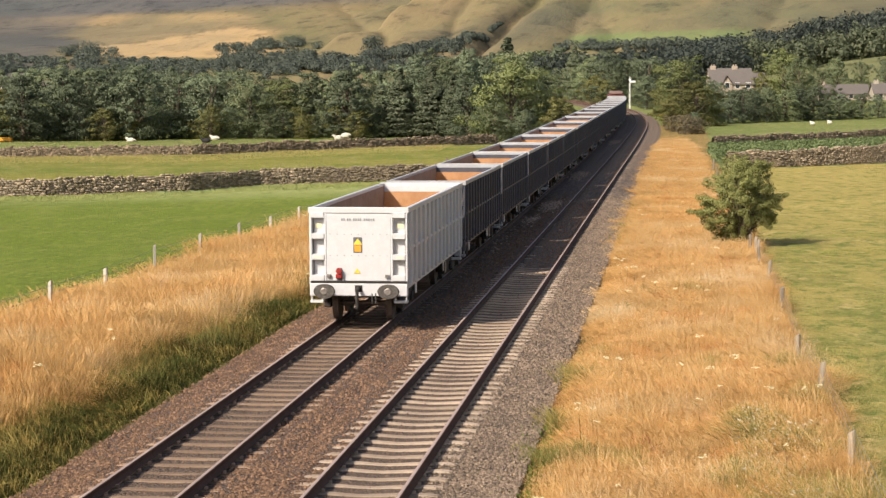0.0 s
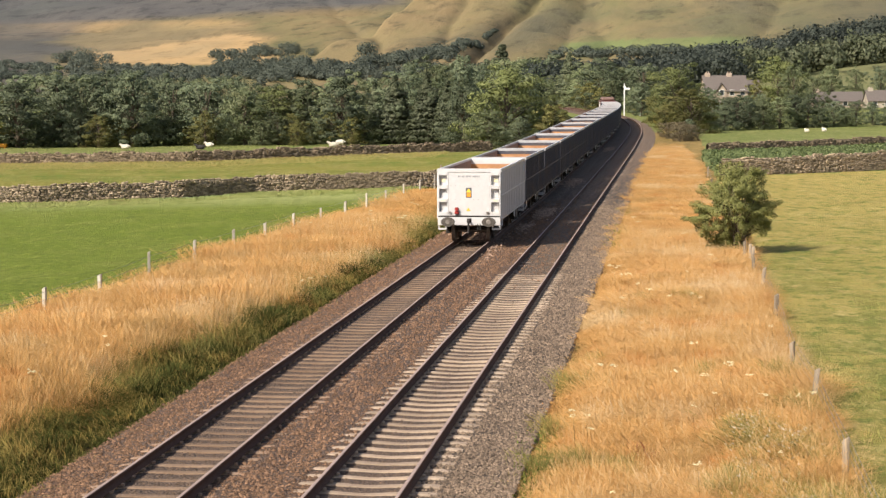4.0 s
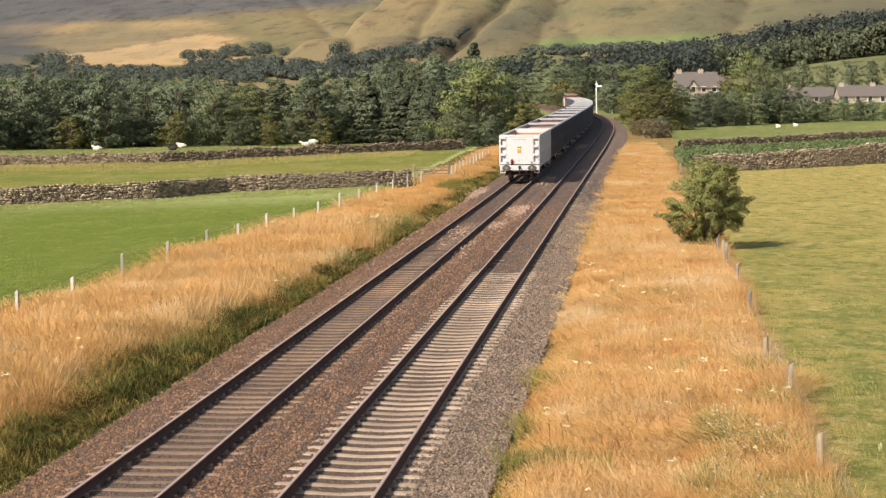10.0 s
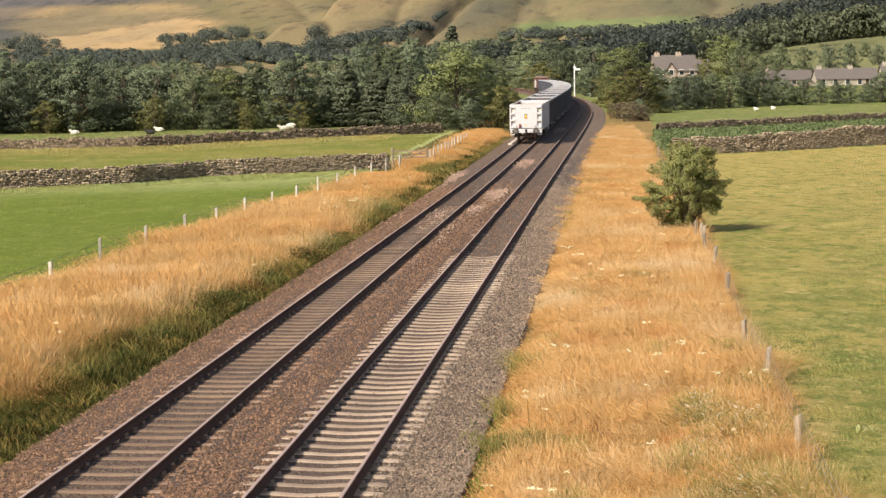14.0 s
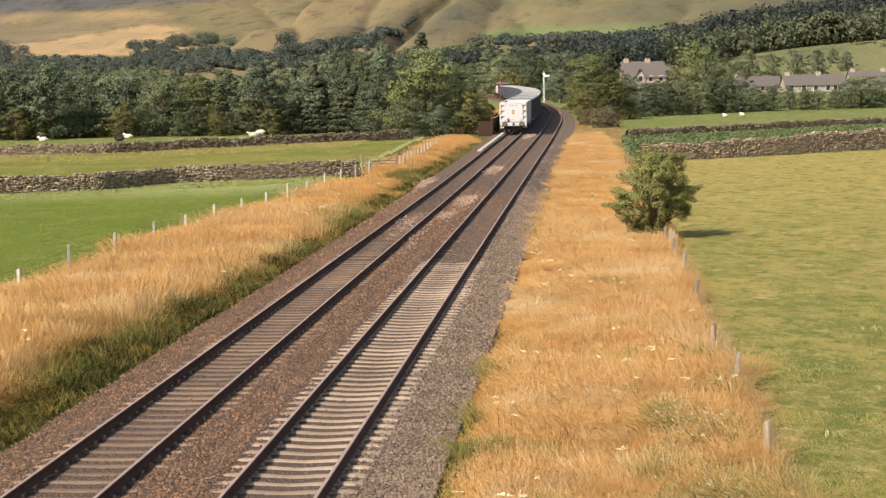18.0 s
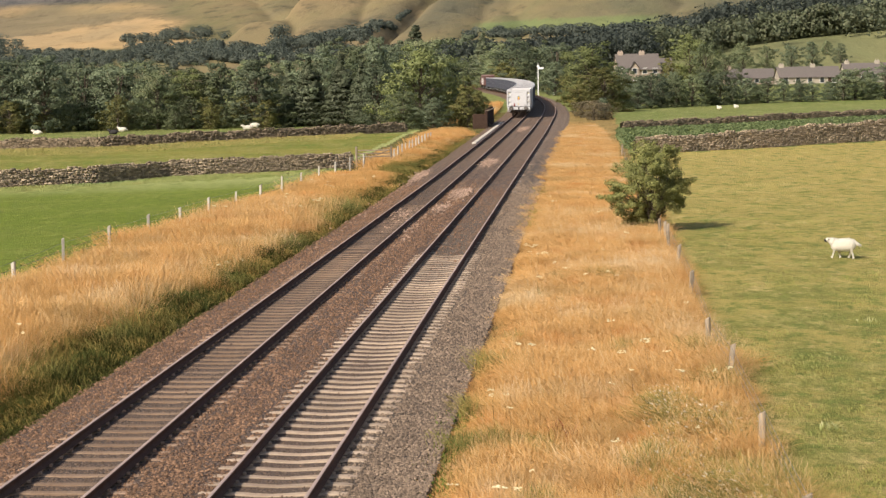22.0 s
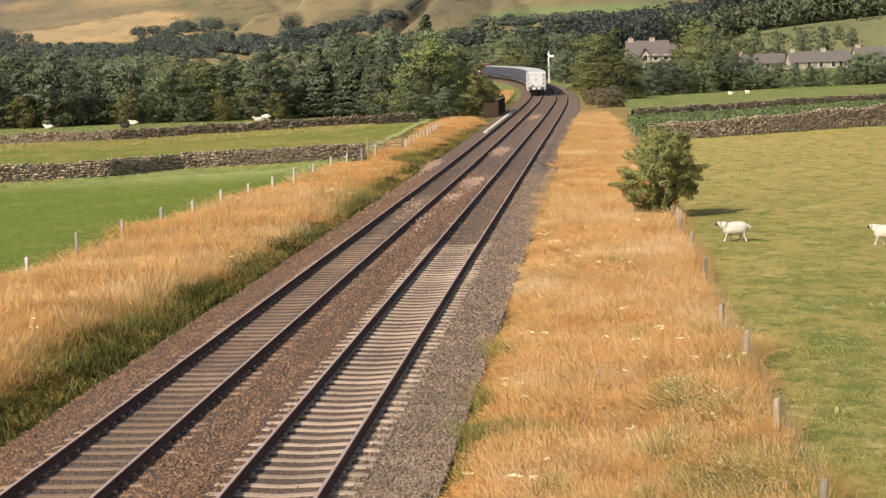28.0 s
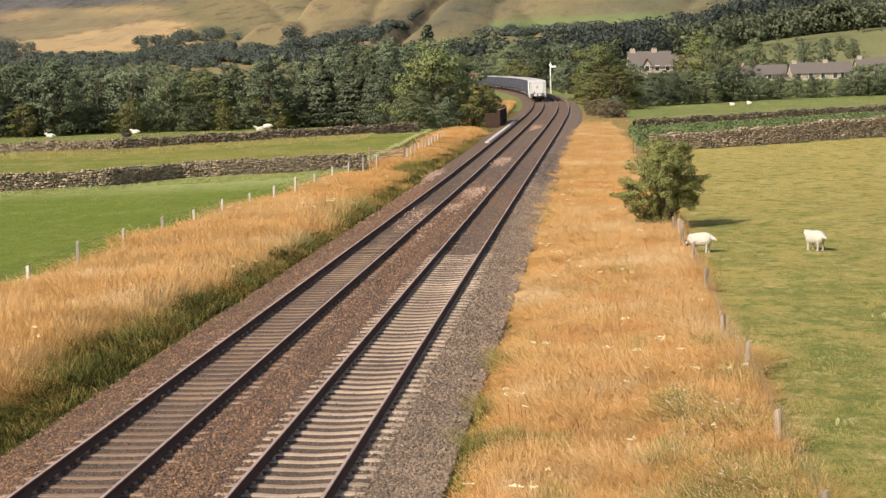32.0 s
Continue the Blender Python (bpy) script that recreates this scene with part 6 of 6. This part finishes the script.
A_WALK = [(0, 25.0, 67.3), (19.5, 10.95, 68.9), (20.5, 10.25, 68.9), (21.5, 9.5, 69.2), (22.5, 8.85, 69.6), (23.5, 8.12, 69.8), (24.5, 7.5, 70.3), (25.5, 6.9, 70.6), (27.5, 5.3, 70.4), (28.5, 4.5, 70.5), (29.5, 3.80, 70.5), (32, 3.62, 70.6)]
B_WALK = [(0, 31.5, 60.0), (27.5, 10.36, 68.2), (28.5, 9.8, 68.6), (29.5, 9.12, 68.9), (30.5, 8.54, 69.5), (31.5, 8.06, 70.4), (32, 7.8, 70.8)]


def stroll(s, legs, rows, stop):
    keys = []
    for i, (t, x, y) in enumerate(rows):
        a, b = (rows[i], rows[i + 1]) if i + 1 < len(rows) else (rows[i - 1], rows[i])
        dx, dy = b[1] - a[1], b[2] - a[2]
        if math.hypot(dx, dy) < 0.05:
            dx, dy = -1.0, 0.05
        keys.append((t, pose(x, y, land_at(x, y), 0, 0, math.degrees(math.atan2(-dx, dy)))))
    walk(s, keys)
    for n, leg in enumerate(legs):
        sign = 1 if n in (0, 3) else -1
        base = leg.location.copy()
        rr = []
        for k in range(107):
            t = min(32.0, k * 0.3)
            swing = 0 if t > stop else 20 * sign * math.sin(t * 2 * math.pi / 1.2)
            rr.append((t, pose(*base, swing, 0, 0)))
        rr.append((32.0, pose(*base)))
        walk(leg, rr)


# ---- train ----
PITCH = 14.0


def make_bogie(y, wagon):
    for s in (-1, 1):
        bm = bmesh.new()
        box(bm, s * 1.0 - 0.06, s * 1.0 + 0.06, y - 1.35, y + 1.35, 0.50, 0.74, bevel=0.02)
        box(bm, s * 1.0 - 0.08, s * 1.0 + 0.08, y - 0.35, y + 0.35, 0.34, 0.80, bevel=0.02)
        for q in (-0.9, 0.9):
            box(bm, s * 1.0 - 0.1, s * 1.0 + 0.1, y + q - 0.16, y + q + 0.16, 0.34, 0.62, bevel=0.02)
        part("bogie_frame", bm, M_BLACK, wagon)
    for q in (-0.9, 0.9):
        ax = part("axle", rod(bmesh.new(), (-0.95, y + q, 0.46), (0.95, y + q, 0.46), 0.07, seg=10), M_WHEEL, wagon)
        for s in (-1, 1):
            bm = rod(bmesh.new(), (s * 0.69, y + q, 0.46), (s * 0.82, y + q, 0.46), 0.46, seg=28)
            rod(bm, (s * 0.66, y + q, 0.46), (s * 0.69, y + q, 0.46), 0.49, seg=28)
            part("wheel", bm, M_WHEEL, ax)


def make_wagon(paint, label, last, rim=None):
    """An open box wagon, 13.4 m over its body, facing +y; the rear end carries the fittings."""
    w = thing("box_wagon", label, "wagon", "train of box wagons")
    W, L, z0, z1 = 1.36, 6.38, 1.12, 3.14
    # sides, ends, floor
    for s in (-1, 1):
        part("side", boxed(s * (W - 0.06) - 0.03, s * (W - 0.06) + 0.03, -L + 0.05, L - 0.05, z0, z1 - 0.1), paint, w)
        part("side_lining", boxed(s * (W - 0.105) - 0.012, s * (W - 0.105) + 0.012, -L + 0.1, L - 0.1, z0 + 0.1, z1 - 0.1), M_LINING_SHADED, w)
        part("top_rail", boxed(s * (W - 0.045) - 0.05, s * (W - 0.045) + 0.06, -L, L, z1 - 0.13, z1, bevel=0.015), rim or paint, w)
        part("solebar", boxed(s * (W - 0.12) - 0.08, s * (W - 0.12) + 0.08, -L, L, z0 - 0.20, z0 + 0.02, bevel=0.01), paint, w)
        part("waist_rail", boxed(s * (W - 0.01) - 0.03, s * (W - 0.01) + 0.03, -L + 0.1, L - 0.1, 1.98, 2.05, bevel=0.01), paint, w)
        for k in range(14):
            y = -L + 0.32 + k * (2 * L - 0.64) / 13
            bm = boxed(s * W - 0.05, s * W + 0.05, y - 0.055, y + 0.055, z0, z1 - 0.12, bevel=0.012)
            box(bm, s * W - 0.05, s * W + 0.04, y - 0.10, y + 0.10, z0 - 0.10, z0 + 0.10)
            part("rib", bm, paint, w)
    part("floor", boxed(-W + 0.1, W - 0.1, -L + 0.1, L - 0.1, z0 + 0.02, z0 + 0.1), M_RUST_IN, w)
    part("underframe", boxed(-0.35, 0.35, -L + 0.3, L - 0.3, 0.85, z0), M_BLACK, w)
    for e in (-1, 1):
        yb = e * (L - 0.13)
        part("end", boxed(-W + 0.05, W - 0.05, yb - 0.03, yb + 0.03, z0, z1 - 0.1), paint, w)
        ya, yz = sorted((yb + e * 0.02, e * (L + 0.042)))
        part("end_panel", boxed(-W + 0.48, W - 0.48, ya, yz, z0 + 0.03, z1 - 0.16, bevel=0.012), paint, w)
        part("end_lining", boxed(-W + 0.12, W - 0.12, yb - e * 0.055 - 0.012, yb - e * 0.055 + 0.012, z0 + 0.1, z1 - 0.28), M_RUST_IN, w)
        part("end_rail", boxed(-W - 0.02, W + 0.02, e * (L - 0.02) - 0.075, e * (L - 0.02) + 0.075, z1 - 0.15, z1 + 0.01, bevel=0.015), rim or paint, w)
        # ladder columns with three recesses either side
        for s in (-1, 1):
            xa, xb = s * (W - 0.02), s * (W - 0.48)
            yo = e * (L + 0.05)
            lo, hi = sorted((xa, xb))
            for xx in (lo, hi - 0.06):
                part("corner_post", boxed(xx, xx + 0.06, min(yb, yo), max(yb, yo), z0, z1 - 0.15, bevel=0.01), paint, w)
            for k in range(4):
                zz = z0 + 0.03 + k * 0.57
                part("step", boxed(lo + 0.06, hi - 0.06, min(yb, yo + e * 0.02), max(yb, yo + e * 0.02), zz, zz + 0.16, bevel=0.012), paint, w)
        part("buffer_beam", boxed(-W + 0.02, W - 0.02, e * L - 0.09, e * L + 0.09, z0 - 0.38, z0 - 0.03, bevel=0.02), paint, w)
        # black strip added as the shadow of the overhang above the beam
        part("beam_shade_strip", boxed(-W + 0.04, W - 0.04, e * (L + 0.03) - 0.05, e * (L + 0.03) + 0.05, z0 - 0.028, z0 + 0.03), M_BLACK, w)
        for s in (-1, 1):
            bm = rod(bmesh.new(), (s * 0.87, e * (L + 0.02), 0.91), (s * 0.87, e * (L + 0.46), 0.91), 0.13, 0.11, 16)
            bf = part("buffer", bm, M_BLACK, w)
            bm = bmesh.new()
            c = bmesh.ops.create_cone(bm, cap_ends=True, segments=24, radius1=0.30, radius2=0.28, depth=0.06, matrix=Matrix.Translation((s * 0.87, e * (L + 0.5), 0.91)) @ Matrix.Rotation(math.pi / 2, 4, "X"))
            for v in bm.verts:
                v.co.z = 0.91 + (v.co.z - 0.91) * 0.68
            part("buffer_head", bm, M_BUFFER, bf)
            part("buffer_boss", rod(bmesh.new(), (s * 0.87, e * (L + 0.52), 0.91), (s * 0.87, e * (L + 0.545), 0.91), 0.12, 0.08, 14), M_STEEL, bf)
            part("foot_step", boxed(s * 1.15 - 0.18, s * 1.15 + 0.18, e * L - 0.1, e * L + 0.16, 0.56, 0.62), M_RIM if not last else paint, w)
            part("step_hanger", boxed(s * 1.30 - 0.02, s * 1.30 + 0.02, e * L - 0.04, e * L + 0.04, 0.58, 0.80), M_RIM if not last else paint, w)
            part("step_hanger", boxed(s * 1.0 - 0.02, s * 1.0 + 0.02, e * L - 0.04, e * L + 0.04, 0.58, 0.80), M_RIM if not last else paint, w)
        bm = boxed(-0.10, 0.10, e * L, e * (L + 0.1), 0.86, 1.04)
        rod(bm, (0, e * (L + 0.1), 0.98), (0, e * (L + 0.34), 0.90), 0.05, seg=8)
        rod(bm, (0, e * (L + 0.34), 0.92), (0, e * (L + 0.36), 0.42), 0.045, seg=8)
        part("coupling", bm, M_BLACK, w)
        for hx in (0.36, 0.46):
            bm = rod(bmesh.new(), (hx, e * (L + 0.05), 0.92), (hx + 0.02, e * (L + 0.12), 0.55), 0.025, seg=6)
            part("brake_hose", bm, M_BLACK, w)
    for y in (-4.6, 4.6):
        make_bogie(y, w)
    for y in (-1.2, 1.4):
        part("brake_cylinder", rod(bmesh.new(), (0.5, y, 0.78), (0.9, y, 0.78), 0.16, seg=12), M_BLACK, w)
    for s in (-1, 1):
        part("hand_brake_wheel", rod(bmesh.new(), (s * 1.28, 2.2, 0.72), (s * 1.32, 2.2, 0.72), 0.19, seg=16), M_STEEL, w)
        part("axle_label", boxed(s * 1.12 - 0.01, s * 1.12 + 0.01, -3.4, -3.1, 0.5, 0.95), M_SIGNAL, w)
        part("axle_label", boxed(s * 1.12 - 0.01, s * 1.12 + 0.01, 3.1, 3.4, 0.5, 0.95), M_SIGNAL, w)
    if last:
        yo = -L - 0.046
        # rows of rivets across the end
        for zz in (1.84, 2.42):
            bm = bmesh.new()
            for k in range(9):
                blob(bm, (-0.78 + k * 0.195, yo + 0.0, zz), (0.018, 0.012, 0.018), 1)
            part("rivets", bm, M_RIM, w)
        # number as plain bars
        for k, (a, b) in enumerate(((-0.47, -0.43), (-0.41, -0.37), (-0.31, -0.27), (-0.25, -0.21), (-0.14, -0.10), (-0.08, -0.04), (-0.02, 0.02), (0.04, 0.08), (0.15, 0.19), (0.21, 0.25), (0.27, 0.31), (0.34, 0.37), (0.40, 0.44))):
            part("number_bar", boxed(a, b, yo - 0.004, yo + 0.01, 2.785, 2.85), M_LETTER, w)
        pl = part("hazard_plate", boxed(-0.14, 0.10, yo - 0.004, yo + 0.01, 1.92, 2.34), M_INK, w)
        part("plate_lower", boxed(-0.11, 0.07, yo - 0.008, yo, 1.95, 2.12), M_ORANGE, pl)
        for name, cx, cz, r in (("warning_triangle", -0.02, 2.14, 0.15), ("small_triangle", -0.04, 1.36, 0.12)):
            bm = bmesh.new()
            q = [(cx - r * 0.8, cz), (cx + r * 0.8, cz), (cx, cz + r * 1.15)]
            a = [bm.verts.new((x, yo - 0.008, z)) for x, z in q]
            b = [bm.verts.new((x, yo + 0.01, z)) for x, z in q]
            bm.faces.new(a)
            for i in range(3):
                bm.faces.new((a[i], a[(i + 1) % 3], b[(i + 1) % 3], b[i]))
            part(name, bm, M_YELLOW, w)
        for sx in (-1, 1):
            for zz, hh in ((2.58, 0.13), (1.77, 0.04)):
                part("label_plate", boxed(sx * 1.12 - 0.09, sx * 1.12 + 0.09, -L + 0.088 if hh > 0.1 else -L - 0.075, -L + 0.11 if hh > 0.1 else -L - 0.06, zz, zz + hh), M_LABEL, w)
        lamp = part("tail_lamp", boxed(-0.62, -0.44, yo - 0.10, yo + 0.02, 1.22, 1.34, bevel=0.02), M_RED, w)
        part("lens", rod(bmesh.new(), (-0.53, yo - 0.12, 1.43), (-0.53, yo, 1.43), 0.08, seg=16), M_RED, lamp)
        part("lamp_bracket", boxed(-0.60, -0.46, yo - 0.02, yo + 0.04, 1.10, 1.50), M_INK, w)
        for sx in (-0.82, 0.78):
            part("bracket", boxed(sx - 0.05, sx + 0.05, yo - 0.06, yo + 0.02, 1.25, 1.33), M_STEEL, w)
        part("red_valve", boxed(0.30, 0.40, yo + 0.02, yo + 0.12, 0.92, 1.02, bevel=0.02), M_RED, w)
    return w


def make_loco():
    w = thing("diesel_locomotive", "dull maroon diesel locomotive hauling the wagons", "locomotive", "train")
    bm = boxed(-1.32, 1.32, -9.6, 9.6, 1.1, 3.3, bevel=0.12)
    part("body", bm, M_LOCO, w)
    bm = boxed(-1.05, 1.05, -9.4, 9.4, 3.25, 3.85, bevel=0.22)
    part("roof", bm, M_MAROON, w)
    part("band", boxed(-1.335, 1.335, -9.0, 9.0, 2.2, 2.35), M_MAROON, w)
    for e in (-1, 1):
        part("cab_end", boxed(-1.2, 1.2, e * 9.62 - 0.03, e * 9.62 + 0.03, 1.2, 2.4, bevel=0.02), M_LOCO, w)
        part("windscreen", boxed(-1.1, 1.1, e * 9.62 - 0.03, e * 9.62 + 0.03, 2.5, 3.1, bevel=0.02), M_GLASS, w)
        for s in (-1, 1):
            part("cab_window", boxed(s * 1.33 - 0.01, s * 1.33 + 0.01, e * 8.4 - 0.5, e * 8.4 + 0.5, 2.5, 3.0), M_GLASS, w)
            part("buffer", rod(bmesh.new(), (s * 0.87, e * 9.6, 1.0), (s * 0.87, e * 10.2, 1.0), 0.2, 0.25, 14), M_BLACK, w)
        make_bogie(e * 6.3, w)
    part("fuel_tank", boxed(-1.2, 1.2, -2.6, 2.6, 0.35, 1.1, bevel=0.1), M_BLACK, w)
    for y0 in (-2.6, 1.2):
        part("pale_panel", boxed(-1.345, -1.33, y0, y0 + 2.2, 1.35, 3.05, bevel=0.006), M_SIGNAL, w, "pale grey side panel")
    for k in range(4):
        part("grille", boxed(1.31, 1.34, -5 + 2.4 * k, -3.2 + 2.4 * k, 2.55, 3.1), M_BLACK, w)
    return w


def arc_table():
    ys = np.arange(20, 900, 0.5)
    d = np.sqrt(0.25 + np.diff(line_x(ys)) ** 2 + np.diff(grade(ys)) ** 2)
    return ys, np.concatenate([[20.0], 20 + np.cumsum(d)])


ARC_Y, ARC_S = arc_table()


def rail_pose(s, reach):
    """The pose of a vehicle whose middle is s metres along, from its two bogies."""
    a, _ = at_line(float(np.interp(s - reach, ARC_S, ARC_Y)))
    b, _ = at_line(float(np.interp(s + reach, ARC_S, ARC_Y)))
    d = b - a
    m = (a + b) / 2
    return pose(m.x, m.y, m.z, math.degrees(math.atan2(d.z, math.hypot(d.x, d.y))), 0, math.degrees(math.atan2(-d.x, d.y)))


REAR = 50.26       # where the end of the train stands at the start
SPEED = 7.965
WAGONS = 18


LAG_T = (0, 1, 2, 3, 4.5, 6, 7.5, 9, 11, 13, 16, 19, 32)
LAG = (0, -0.75, -1.4, -1.9, -2.3, -2.4, -2.0, -1.45, -0.95, -0.5, 0.1, 0.5, 0.8)


def rear_at(t):
    """The train gathers speed a little on the way."""
    return REAR + SPEED * t + float(np.interp(t, LAG_T, LAG))


def build_train():
    out = []
    white = make_wagon(M_WHITE, "white open box wagon with a rusty inside, last in the train", True)
    out.append((white, 7.0, 4.6))
    dark = make_wagon(M_SLATE, "dark slate blue open box wagon with pale top rails", False, M_RIM)
    out.append((dark, 7.0 + PITCH, 4.6))
    for k in range(2, WAGONS):
        out.append((copy_thing(dark, Matrix()), 7.0 + PITCH * k, 4.6))
    out.append((make_loco(), 7.0 + PITCH * (WAGONS - 1) + 7.0 + 10.6, 6.3))
    return out


make_fences()
make_bush()
make_small_growth()
make_thistles()
make_verge_plants()
make_spills()
make_signal()
make_houses()
make_animals()
tub = thing("feed_trough", "orange plastic feed trough in the far meadow", "trough", m=Matrix.Translation((-71.9, 198.6, land_at(-71.9, 198.6))))
part("basin", boxed(-0.75, 0.75, -0.3, 0.3, 0.1, 0.5, bevel=0.06), M_ORANGE, tub)
for tx in (-0.55, 0.55):
    part("leg", boxed(tx - 0.06, tx + 0.06, -0.25, 0.25, -0.05, 0.12), M_ORANGE, tub)
SHEEP_A = sheep("sheep", "white horned ewe walking through the dry pasture", pose(24.5, 70.5, 0), M_FLEECE, M_DARK_HIDE)
SHEEP_B = sheep("sheep", "white ewe with a dark face trotting through the dry pasture", pose(30.5, 60, 0), M_FLEECE, M_DARK_HIDE)
TRAIN = build_train()
make_bridge()
stone_wall([(-75, 100), (-39, 114.5), (-31.5, 120), (-28, 125.5), (-18, 132), (-16.6, 133)], lambda s: 1.15, "grey brown dry stone wall between two meadows", 5, 300, 62.0)
stone_wall([(-90, 160), (-55, 166), (-43.5, 168), (-35, 176), (-24, 187), (-18.5, 193)], lambda s: 0.95, "long dark dry stone wall along the far meadow", 6, 0, 0, 0.115, 0.30, stone=M_STONE_OLD)
stone_wall([(3.6, 147.6), (8, 150.5), (15, 155.3), (22, 161), (48, 182)], lambda s: 1.2 + 0.02 * s, "weathered dry stone wall topping the dry pasture", 7, 300, 14.0)
stone_wall([(3.4, 194), (17.3, 209), (29, 222), (52, 246)], lambda s: 0.7, "low dark dry stone wall beyond the crop", 8, 0, 0, 0.125, 0.32, stone=M_STONE_OLD)


# ---- what moves ----
def motions():
    for ob, ahead, reach in TRAIN:
        walk(ob, [(t, rail_pose(rear_at(t) + ahead, reach)) for t in range(33)])
    stroll(*SHEEP_A, A_WALK, 29.0)
    stroll(*SHEEP_B, B_WALK, 40.0)
    # the first ewe puts her head down to graze by the fence
    hip = pose(0, 0.31, 0.55)
    for ob in SHEEP_A[0].children:
        if ob.name.startswith(("neck", "head")):
            walk(ob, [(t, hip @ pose(0, 0, 0, a) @ hip.inverted()) for t, a in ((0, 0), (28.6, 0), (29.6, -62), (32, -62))])


motions()
